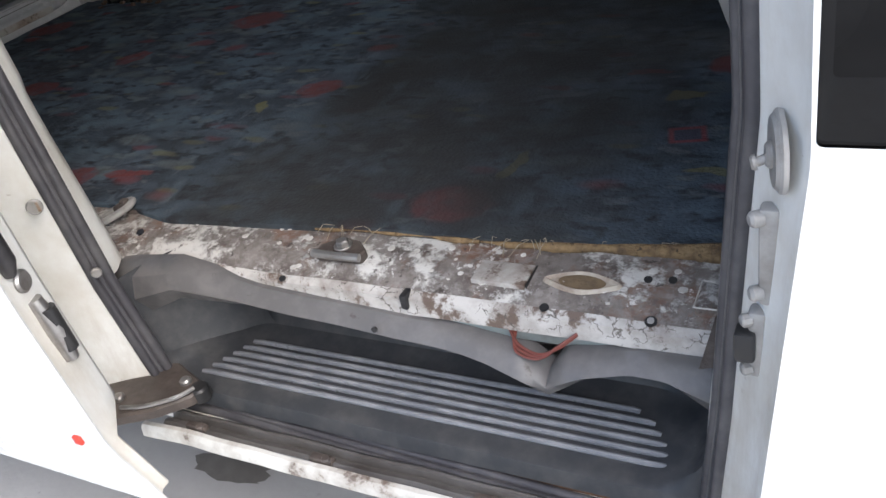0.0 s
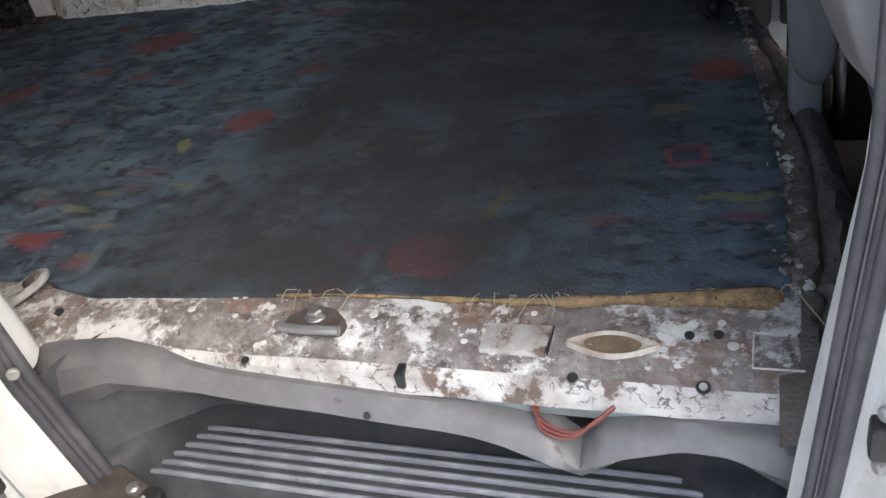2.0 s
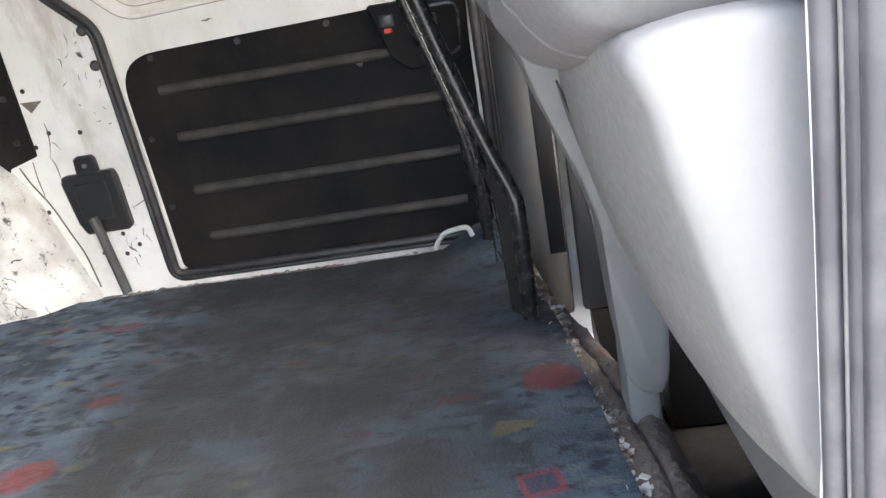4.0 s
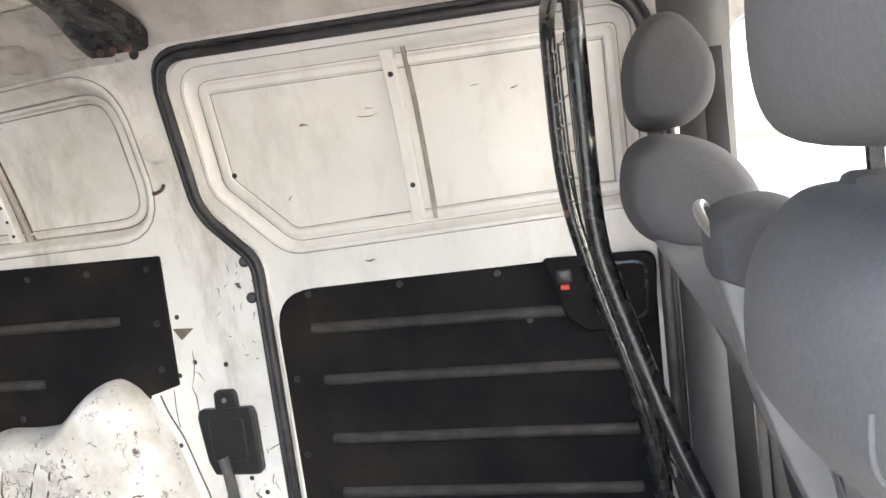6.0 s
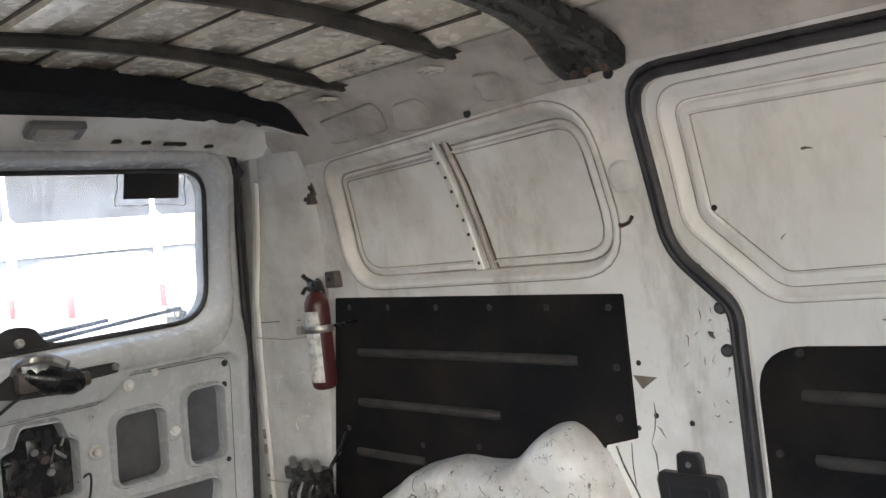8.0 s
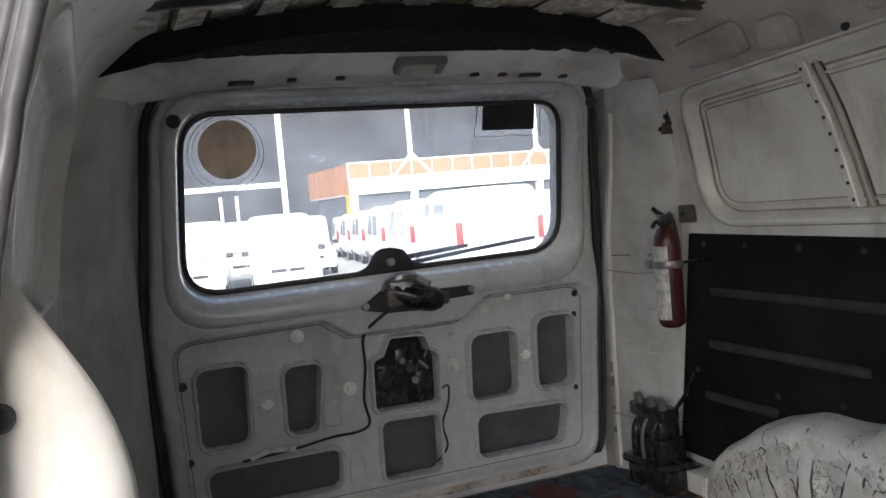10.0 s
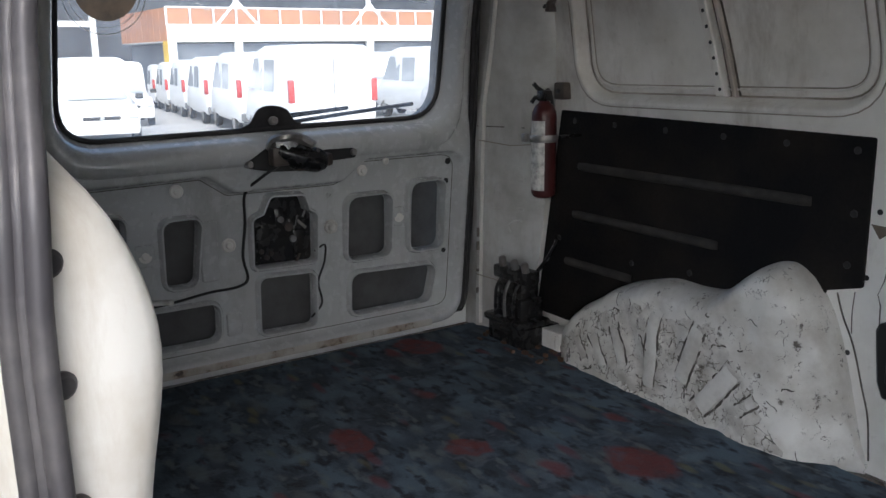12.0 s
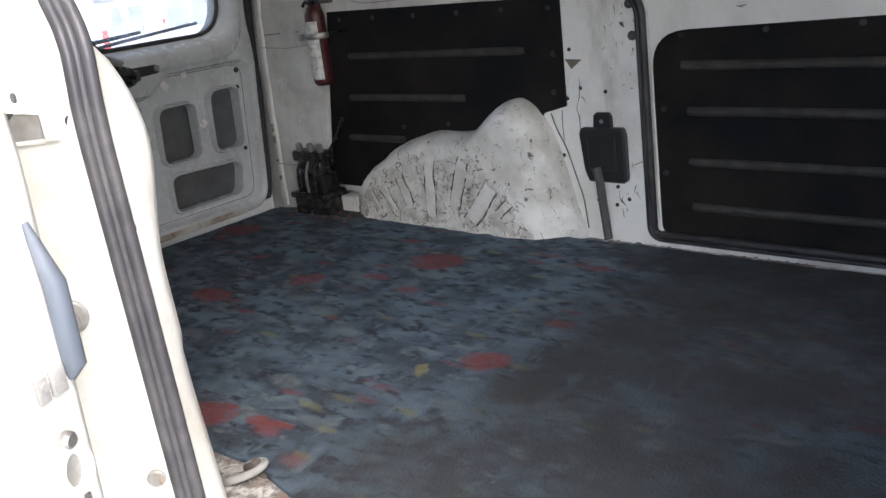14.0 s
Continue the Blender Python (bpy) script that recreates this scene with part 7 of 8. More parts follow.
# ---------------------------------------------------------------- tailgate fittings
for u, v, r, mat, w in ((0.733, 1.149, 0.012, STEEL, 0.001), (1.281, 1.158, 0.011, STEEL, 0.001), (1.361, 1.180, 0.007, STEEL, 0.001), (1.175, 1.000, 0.014, LABEL, 0.001), (1.405, 1.005, 0.013, STEEL, 0.001), (0.640, 0.985, 0.013, STEEL, 0.001), (0.865, 0.985, 0.013, STEEL, 0.001), (0.430, 1.06, 0.012, BLACK_PLASTIC, 0.001), (0.430, 0.86, 0.010, BLACK_PLASTIC, 0.001), (1.584, 1.162, 0.010, BLACK_PLASTIC, 0.001), (1.578, 1.10, 0.009, BLACK_PLASTIC, 0.001), (1.570, 0.875, 0.008, BLACK_PLASTIC, 0.001), (0.90, 0.668, 0.008, BLACK_PLASTIC, 0.031), (0.55, 0.668, 0.008, BLACK_PLASTIC, 0.031), (1.252, 0.668, 0.010, BLACK_PLASTIC, 0.031), (1.46, 0.668, 0.008, BLACK_PLASTIC, 0.031)):
    bm = bmesh.new()
    a = tail(u, v, w)
    if mat is BLACK_PLASTIC:
        disc(bm, a, (1, 0, 0.05), r, 0.0015, 14)
        part("hole", bm, mat, gate)
    else:
        disc(bm, a, (1, 0, 0.05), r * 1.55, 0.005, 16, 0.003)
        disc(bm, a, (1, 0, 0.05), r * 0.85, 0.013, 8, 0.003)
        part("bolt", bm, INNER_CLEAN if mat is STEEL else mat, gate)
# small plates between the cut-outs
for u0, u1, v0, v1 in ((0.615, 0.665, 0.955, 1.015), (1.385, 1.425, 0.975, 1.035), (0.845, 0.890, 0.72, 0.79), (0.785, 0.835, 0.89, 1.06)):
    sh = Sheet(tail)
    sh.plate(rounded([(u0, v0), (u0, v1), (u1, v1), (u1, v0)], 0.010, 4), w=0.006, thick=0.008, edge=0.003)
    part("stamped_pad", sh.done(), GATE, gate)
# grime along the foot of the gate
sh = Sheet(tail)
sh.plate(rounded([(0.47, 0.646), (0.47, 0.668), (1.50, 0.668), (1.50, 0.646)], 0.008, 3), w=0.0465, thick=0.003, edge=0.001)
part("foot_flange", sh.done(), material("rust-stained white flange", (0.50, 0.48, 0.43), 0.5, second=(0.20, 0.12, 0.07), scale=9, amount=0.9, bump=0.2, spots=(0.06, 0.045, 0.035), spot_scale=18, spot_at=0.58), gate, "grimy rust-stained bottom flange")
# latch inside the middle cut-out
bm = bmesh.new()
for y0, y1, z0, z1 in ((0.955, 0.995, 0.93, 1.03), (1.01, 1.05, 0.98, 1.07), (1.065, 1.10, 0.92, 1.00)):
    box(bm, -2.175, -2.156, y0, y1, z0, z1, 0.006)
tube(bm, [(-2.165, 0.955, 0.93), (-2.160, 1.03, 1.01), (-2.165, 1.09, 0.94)], 0.005, 6)
part("latch", bm, DARK_METAL, gate, "greasy black latch mechanism")
sh = Sheet(tail)
sh.fill(inset(CUTS[0], -0.004), (), -0.024)
part("latch_plate", sh.done(), DARK_METAL, gate, "greasy latch plate filling the cut-out")
rng = random.Random(19)
for k in range(12):
    y, z = rng.uniform(0.95, 1.10), rng.uniform(0.92, 1.06)
    bm = bmesh.new()
    if k % 2:
        disc(bm, (-2.158, y, z), (1, 0, 0), rng.uniform(0.006, 0.013), rng.uniform(0.006, 0.014), 10, 0.002)
    else:
        tube(bm, [(-2.152, y, z), (-2.150, y + rng.uniform(-0.03, 0.03), z + rng.uniform(-0.05, 0.05))], rng.uniform(0.003, 0.006), 6)
    part("linkage", bm, rng.choice((DARK_METAL, GREASE, ZINC)), gate)

wiper = thing("rear_wiper", "black rear wiper motor with arm and blade on tailgate", "wiper", (-2.11, 1.03, 1.22))
bm = bmesh.new()
tube(bm, [tail(0.975, 1.250, 0.102), tail(1.03, 1.228, 0.108), tail(1.09, 1.214, 0.108), tail(1.11, 1.212, 0.108)], [0.024, 0.036, 0.034, 0.024], 14)
part("motor", bm, DARK_METAL, wiper)
bm = bmesh.new()
for u0, u1, v0, v1, w0, w1 in ((0.955, 1.035, 1.208, 1.258, 0.086, 0.124), (1.06, 1.135, 1.196, 1.232, 0.088, 0.116), (1.02, 1.075, 1.190, 1.215, 0.088, 0.128)):
    a, b = tail(u0, v0, w0), tail(u1, v1, w1)
    box(bm, min(a.x, b.x), max(a.x, b.x), u0, u1, v0, v1, 0.009)
part("gearbox", bm, GREASE, wiper, "greasy cast gearbox")
bm = bmesh.new()
sh = Sheet(tail)
sh.plate(rounded([(0.895, 1.205), (0.905, 1.222), (0.965, 1.262), (1.06, 1.258), (1.10, 1.238), (1.215, 1.238), (1.222, 1.210), (1.12, 1.205), (1.06, 1.185), (0.97, 1.190)], 0.010, 4), w=0.086, thick=0.006, edge=0.002)
part("bracket", sh.done(), BLACK_PLASTIC, wiper)
for u, v in ((0.905, 1.212), (1.21, 1.224), (1.10, 1.222), (1.035, 1.196)):
    bm = bmesh.new()
    disc(bm, tail(u, v, 0.064), (1, 0, 0.1), 0.010, 0.032, 10, 0.003)
    part("mount_bolt", bm, STEEL, wiper)
bm = bmesh.new()
tube(bm, smoothed([tail(0.965, 1.252, 0.084), tail(0.972, 1.275, 0.099), tail(1.000, 1.285, 0.119), tail(1.045, 1.275, 0.100), tail(1.075, 1.255, 0.119)], 4), 0.014, 8)
part("loom", bm, STEEL, wiper, "silver-taped wire loom")
bm = bmesh.new()
rows = []
for i in range(9):
    u = 0.968 + 0.010 * i
    r = 0.021 * (1 - abs(i - 4) / 7)
    rows.append([bm.verts.new(tail(u + 0.004 * noise.noise(Vector((i, j, 1))), 1.262 - 0.0028 * i + r * 1.5 * math.sin(a), 0.108 + r * 1.1 * math.cos(a) + 0.007 * noise.noise(Vector((i * 0.9, j * 0.9, 5))))) for j, a in enumerate([math.pi * (-0.25 + 0.125 * k) for k in range(9)])])
for a, b in zip(rows, rows[1:]):
    for j in range(8):
        bm.faces.new((a[j], a[j + 1], b[j + 1], b[j]))
part("foil", bm, material("crumpled silver tape", (0.66, 0.67, 0.68), 0.3, metal=0.4, second=(0.32, 0.32, 0.32), scale=40, amount=0.8, bump=0.3), wiper, "crumpled silver tape over the motor", smooth=25)
sh = Sheet(tail)
sh.plate([Vector(p[:2]) for p in smoothed([(0.885, 1.292, 0), (0.945, 1.312, 0), (0.972, 1.350, 0), (1.010, 1.360, 0), (1.055, 1.348, 0), (1.085, 1.312, 0), (1.14, 1.300, 0), (1.13, 1.288, 0), (0.90, 1.282, 0)], 4, True)], w=-0.014, thick=0.006, edge=0.002)
part("grommet_plate", sh.done(), RUBBER, wiper)
bm = bmesh.new()
disc(bm, tail(1.012, 1.318, -0.014), (1, 0, 0.1), 0.012, 0.02, 12, 0.004)
part("shaft", bm, STEEL, wiper)
bm = bmesh.new()
tube(bm, [tail(1.012, 1.318, -0.075), tail(1.10, 1.324, -0.09), tail(1.28, 1.338, -0.085)], [0.012, 0.008, 0.006], 8)
tube(bm, [tail(1.012, 1.318, -0.03), tail(1.012, 1.318, -0.08)], 0.010, 10)
part("arm", bm, DARK_METAL, wiper)
bm = bmesh.new()
tube(bm, [tail(1.06, 1.305, -0.062), tail(1.28, 1.325, -0.058), tail(1.49, 1.342, -0.060)], 0.006, 6)
part("blade", bm, RUBBER, wiper)

loom = thing("tailgate_wiring", "thin black wire taped along the bare tailgate", "wiring", (-2.13, 0.92, 0.9))
bm = bmesh.new()
tube(bm, smoothed([tail(0.985, 1.205, 0.086), tail(0.935, 1.175, 0.082), tail(0.905, 1.13, 0.040), tail(0.912, 1.04, 0.010), tail(0.900, 0.95, 0.012), tail(0.912, 0.885, 0.008), tail(0.880, 0.865, 0.010), tail(0.80, 0.862, 0.009), tail(0.70, 0.850, 0.010), tail(0.56, 0.842, 0.012)], 5), 0.0042, 6)
part("wire", bm, BLACK_PLASTIC, loom)
bm = bmesh.new()
tube(bm, smoothed([tail(1.118, 0.935, 0.008), tail(1.150, 0.95, 0.010), tail(1.146, 0.90, 0.012), tail(1.125, 0.84, 0.010), tail(1.135, 0.775, 0.010), tail(1.10, 0.735, 0.008)], 5), 0.0032, 6)
part("wire", bm, BLACK_PLASTIC, loom)
bm = bmesh.new()
tube(bm, smoothed([tail(0.70, 0.852, 0.012), tail(0.63, 0.858, 0.014), tail(0.58, 0.845, 0.014)], 4), 0.0075, 8)
part("tape", bm, LABEL, loom, "pale tape wrap")

# stickers on the glass
st = thing("round_sticker", "round brown sticker with clear rim on rear glass", "sticker", (-2.06, 0.60, 1.65))
bm = bmesh.new()
rows = [[bm.verts.new(tail(0.592 + r * math.cos(2 * math.pi * k / 40), 1.650 + r * math.sin(2 * math.pi * k / 40), -0.024)) for k in range(40)] for r in (0.072, 0.001)]
for k in range(40):
    bm.faces.new((rows[0][k], rows[0][(k + 1) % 40], rows[1][(k + 1) % 40], rows[1][k]))
paper = material("brown sticker back", (0.40, 0.27, 0.17), 0.6, second=(0.22, 0.16, 0.11), scale=18, amount=0.9, spots=(0.50, 0.38, 0.26), spot_scale=9, spot_at=0.60)
_pn, _pl = paper.node_tree.nodes, paper.node_tree.links
_thru, _both = _pn.new("ShaderNodeBsdfTranslucent"), _pn.new("ShaderNodeMixShader")
_pl.new(_pn["Principled BSDF"].inputs["Base Color"].links[0].from_socket, _thru.inputs[0])
_both.inputs[0].default_value = 0.5
_pl.new(_pn["Principled BSDF"].outputs[0], _both.inputs[1])
_pl.new(_thru.outputs[0], _both.inputs[2])
_pl.new(_both.outputs[0], _pn["Material Output"].inputs[0])
part("disc", bm, paper, st)
bm = bmesh.new()
pts = [tail(0.588 + 0.094 * math.cos(2 * math.pi * k / 48), 1.640 + 0.092 * math.sin(2 * math.pi * k / 48), -0.022) for k in range(49)]
tube(bm, pts, 0.0022, 5, cap=False, squash=(1, 0.4))
pts = [tail(0.588 + 0.082 * math.cos(2 * math.pi * k / 48), 1.644 + 0.081 * math.sin(2 * math.pi * k / 48), -0.022) for k in range(49)]
tube(bm, pts, 0.0014, 5, cap=False, squash=(1, 0.4))
part("clear_rim", bm, LABEL, st, "pale wrinkled clear film rim")
st = thing("square_sticker", "black rectangular sticker with peeling clear edge", "sticker", (-2.06, 1.37, 1.69))
sh = Sheet(tail)
sh.plate(rounded([(1.291, 1.662), (1.291, 1.732), (1.452, 1.726), (1.455, 1.658)], 0.004, 2), w=-0.022, thick=0.0015, edge=0.0005)
part("panel", sh.done(TC), BLACK_PLASTIC, st)
bm = bmesh.new()
rng = random.Random(21)
pts = []
for (a, b), (c, d) in (((1.274, 1.742), (1.270, 1.648)), ((1.270, 1.648), (1.475, 1.640)), ((1.475, 1.640), (1.470, 1.735))):
    for k in range(6):
        s = k / 6
        pts.append(tail(a + (c - a) * s + rng.uniform(-0.004, 0.004), b + (d - b) * s + rng.uniform(-0.004, 0.004), -0.0215))
tube(bm, pts, 0.003, 5, squash=(1, 0.4))
part("clear_edge", bm, LABEL, st, "wrinkled clear film edge")

# dome lamp and punched holes in the header
lamp = thing("dome_lamp", "grey-framed unlit dome lamp under the rear header", "lamp", (-1.86, 1.05, 1.80))
sh = Sheet(lambda u, v, w: Vector((-1.862 + v + w * 0.3, u, 1.816 + v * 0.42 - w)))
sh.plate(rounded([(0.985, -0.028), (0.985, 0.028), (1.118, 0.028), (1.118, -0.028)], 0.012, 4), w=0.012, thick=0.016, edge=0.005)
part("base", sh.done(), material("grey lamp bezel", (0.17, 0.165, 0.16), 0.35, second=(0.12, 0.115, 0.11), scale=15), lamp)
sh = Sheet(lambda u, v, w: Vector((-1.862 + v + w * 0.3, u, 1.816 + v * 0.42 - w)))
sh.plate(rounded([(1.00, -0.020), (1.00, 0.020), (1.092, 0.020), (1.092, -0.020)], 0.010, 4), w=0.024, thick=0.012, edge=0.008)
part("lens", sh.done(), material("yellowed lamp lens", (0.42, 0.40, 0.36), 0.25, second=(0.34, 0.32, 0.28), scale=20), lamp, "clouded plastic lens")
for y in (0.60, 0.62, 0.74, 0.86, 1.22, 1.30, 1.38, 1.40, 1.48):
    bm = bmesh.new()
    e = abs(y - CY) / 0.72
    z = 1.805 - 0.04 * e ** 3
    long = 0.030 if y in (0.62, 1.38) else 0.011
    box(bm, -1.925, -1.905, y - long, y + long, z - 0.013, z - 0.004, 0.003)
    part("slot", bm, BLACK_PLASTIC, header)
for x, y, z in ((-1.897, 1.553, 1.709), (-1.895, 0.456, 1.709)):
    bm = bmesh.new()
    disc(bm, (x - 0.004, y, z), (1, 0.25 if y < 1 else -0.25, -0.3), 0.016, 0.006, 18)
    part("plug", bm, BLACK_PLASTIC, header)

# ---------------------------------------------------------------- fire extinguisher on the rear post
ext = thing("fire_extinguisher", "worn red fire extinguisher with white label, strapped up", "extinguisher", (-1.69, 1.62, 1.10))
EX, EY = -1.715, 1.632
bm = bmesh.new()
prof = [(0.022, 1.098), (0.031, 1.104), (0.034, 1.113), (0.034, 1.318), (0.032, 1.335), (0.025, 1.350), (0.016, 1.358), (0.012, 1.366)]
tube(bm, [(EX, EY, z) for r, z in prof], [r for r, z in prof], 22)
part("cylinder", bm, RED_PAINT, ext, smooth=60)
bm = bmesh.new()
rows = []
for z in (1.120, 1.18, 1.25, 1.31):
    rows.append([bm.verts.new((EX + 0.0348 * math.cos(a), EY + 0.0348 * math.sin(a), z)) for a in [math.radians(-135 + 9 * k) for k in range(12)]])
for a, b in zip(rows, rows[1:]):
    for i in range(11):
        bm.faces.new((a[i], a[i + 1], b[i + 1], b[i]))
part("label", bm, material("scuffed extinguisher label", (0.66, 0.64, 0.60), 0.5, second=(0.20, 0.19, 0.18), scale=45, amount=0.9, spots=(0.25, 0.06, 0.05), spot_scale=30, spot_at=0.62), ext, "scuffed white paper label")
bm = bmesh.new()
pts = [(EX + 0.037 * math.cos(2 * math.pi * k / 24), EY + 0.037 * math.sin(2 * math.pi * k / 24), 1.262) for k in range(25)]
tube(bm, pts, 0.010, 6, cap=False, squash=(1, 0.25))
box(bm, EX - 0.050, EX - 0.032, EY - 0.042, EY - 0.026, 1.250, 1.274, 0.003)
part("strap", bm, STEEL, ext, "pale metal strap")
bm = bmesh.new()
box(bm, EX - 0.016, EX + 0.016, EY - 0.016, EY + 0.016, 1.362, 1.392, 0.005)
tube(bm, [(EX, EY, 1.385), (EX - 0.012, EY - 0.016, 1.398), (EX - 0.016, EY - 0.026, 1.410)], 0.006, 8)
tube(bm, [(EX, EY, 1.372), (EX - 0.018, EY - 0.018, 1.372), (EX - 0.026, EY - 0.024, 1.358)], 0.006, 8)
part("valve", bm, DARK_METAL, ext, "black valve and lever")
bm = bmesh.new()
tube(bm, smoothed([(EX, EY, 1.376), (EX - 0.012, EY + 0.022, 1.392), (EX - 0.014, EY + 0.036, 1.370), (EX - 0.010, EY + 0.040, 1.335)], 4), 0.005, 8)
part("hose", bm, RUBBER, ext)
bm = bmesh.new()
box(bm, EX - 0.005, EX + 0.003, EY + 0.030, WALL - 0.002, 1.258, 1.265, 0.001)
part("wall_bracket", bm, DARK_METAL, ext)

for x, y, z, w, h in ((-1.806, 1.705, 1.617, 0.018, 0.016), (-1.790, 1.712, 1.648, 0.010, 0.024), (-1.786, 1.742, 1.383, 0.022, 0.024)):
    clip = thing("wall_clip", "small greasy black clip on the rear corner of the wall", "clip", (x, y, z), group="clips on the rear corner")
    bm = bmesh.new()
    box(bm, x - w, x + w, y, y + 0.04, z - h, z + h, 0.005)
    part("body", bm, GREASE, clip)
    bm = bmesh.new()
    disc(bm, (x, y + 0.002, z), (0, -1, 0), 0.007, 0.008, 10, 0.002)
    part("pin", bm, DARK_METAL, clip)

# ---------------------------------------------------------------- black jack in the rear corner
jack = thing("vehicle_jack", "greasy black jack stowed in the rear corner", "jack", (-1.89, 1.67, F))
bm = bmesh.new()
box(bm, -1.975, -1.795, 1.610, 1.735, F + 0.062, F + 0.085, 0.008)
part("base", bm, DARK_METAL, jack)
bm = bmesh.new()
box(bm, -1.975, -1.795, 1.630, 1.770, F - 0.010, F + 0.062, 0.006)
part("plinth", bm, DARK_METAL, jack)
bm = bmesh.new()
box(bm, -1.955, -1.812, 1.632, 1.722, F + 0.080, F + 0.150, 0.012)
box(bm, -1.945, -1.822, 1.640, 1.715, F + 0.142, F + 0.200, 0.016)
part("body", bm, DARK_METAL, jack)
for x in (-1.93, -1.884, -1.838):
    bm = bmesh.new()
    tube(bm, smoothed([(x, 1.628, F + 0.075), (x, 1.624, F + 0.12), (x, 1.630, F + 0.17), (x, 1.655, F + 0.205)], 4), 0.005, 8)
    part("band", bm, STEEL if x == -1.884 else DARK_METAL, jack)
bm = bmesh.new()
box(bm, -1.965, -1.805, 1.640, 1.700, F + 0.195, F + 0.235, 0.008)
part("head", bm, DARK_METAL, jack)
for x in (-1.925, -1.865, -1.815):
    bm = bmesh.new()
    disc(bm, (x, 1.652, F + 0.235), (0, -0.2, 1), 0.012, 0.03, 10, 0.004)
    part("nut", bm, STEEL, jack)
bm = bmesh.new()
tube(bm, smoothed([(-1.83, 1.70, F + 0.22), (-1.80, 1.72, F + 0.27), (-1.785, 1.735, F + 0.31), (-1.780, 1.74, F + 0.33)], 4), 0.006, 8)
part("handle", bm, DARK_METAL, jack)
bm = bmesh.new()
box(bm, -1.80, -1.715, 1.700, 1.765, F + 0.002, F + 0.060, 0.006)
box(bm, -1.735, -1.728, 1.695, 1.705, F + 0.010, F + 0.050, 0.002)
solo("mounting_foot", bm, INNER, "chipped white steel foot welded by the wheel arch", "bracket")
rng = random.Random(5)
for k in range(26):
    bm = bmesh.new()
    x = rng.uniform(-2.0, -1.66)
    y = rng.uniform(1.60, 1.72) - (x + 1.66) * -0.05
    box(bm, x - rng.uniform(0.004, 0.014), x + 0.006, y - rng.uniform(0.003, 0.009), y + 0.006, F - 0.008, F + rng.uniform(0.003, 0.009), 0.001)
    part("dirt_clod", bm, RUST_DARK, wall_far)

# ---------------------------------------------------------------- vent box and marks on the far pillar
vent = thing("vent_box", "black plastic vent box with drain pipe on the pillar", "vent", (-0.72, 1.76, 0.62))
sh = Sheet(far)
sh.plate(rounded([(-0.778, 0.790), (-0.792, 0.822), (-0.805, 0.930), (-0.798, 0.948), (-0.665, 0.950), (-0.658, 0.93), (-0.655, 0.800), (-0.665, 0.790)], 0.010, 4), w=0.022, thick=0.024, edge=0.006)
part("body", sh.done(), BLACK_PLASTIC, vent)
sh = Sheet(far)
sh.plate(rounded([(-0.772, 0.825), (-0.775, 0.925), (-0.685, 0.927), (-0.682, 0.825)], 0.008, 4), w=0.026, thick=0.006, edge=0.003)
part("raised_panel", sh.done(), BLACK_PLASTIC, vent)
sh = Sheet(far)
sh.plate(rounded([(-0.760, 0.945), (-0.758, 0.985), (-0.748, 0.992), (-0.710, 0.992), (-0.702, 0.982), (-0.700, 0.945)], 0.006, 3), w=0.014, thick=0.016, edge=0.004)
part("tab", sh.done(), BLACK_PLASTIC, vent)
bm = bmesh.new()
disc(bm, far(-0.730, 0.968, 0.013), (0, -1, 0), 0.006, 0.004, 10)
part("screw", bm, STEEL, vent)
bm = bmesh.new()
tube(bm, smoothed([far(-0.745, 0.835, 0.030), far(-0.735, 0.80, 0.034), far(-0.730, 0.72, 0.028), far(-0.722, 0.64, 0.026), far(-0.720, F + 0.002, 0.026)], 4), 0.013, 8)
part("pipe", bm, material("dusty black pipe", (0.06, 0.058, 0.055), 0.6, second=(0.12, 0.11, 0.10), scale=16), vent)
bm = bmesh.new()
tube(bm, smoothed([far(-0.830, 1.465, 0.002), far(-0.815, 1.462, 0.022), far(-0.795, 1.468, 0.024), far(-0.790, 1.480, 0.016)], 5), 0.004, 6)
solo("hook", bm, RUST_DARK, "small rusty wire hook on the pillar", "hook")
bm = bmesh.new()
sh = Sheet(far)
sh.plate([(-0.845, 1.143), (-0.790, 1.141), (-0.825, 1.115)], w=0.003, thick=0.005, edge=0.0008)
part("torn_corner", sh.done(), material("torn brown card", (0.16, 0.13, 0.10), 0.8, second=(0.30, 0.27, 0.23), scale=30), wall_far, "torn brown card corner")
SCRATCH = material("scratch down to primer", (0.13, 0.11, 0.095), 0.7, second=(0.26, 0.23, 0.20), scale=40, amount=0.9)
rng = random.Random(14)


def scratch(parent, lay, u, v, du, dv, r, w=0.0004):
    """A chipped scratch, a thin flat streak of bare primer."""
    bm = bmesh.new()
    pts = [lay(u + du * s + rng.uniform(-0.003, 0.003), v + dv * s + rng.uniform(-0.003, 0.003), w) for s in (0, 0.3, 0.6, 1)]
    tube(bm, pts, [r * 0.3, r, r * 0.8, r * 0.2], 5, squash=(1, 1))
    part("scratch", bm, SCRATCH, parent, smooth=80)


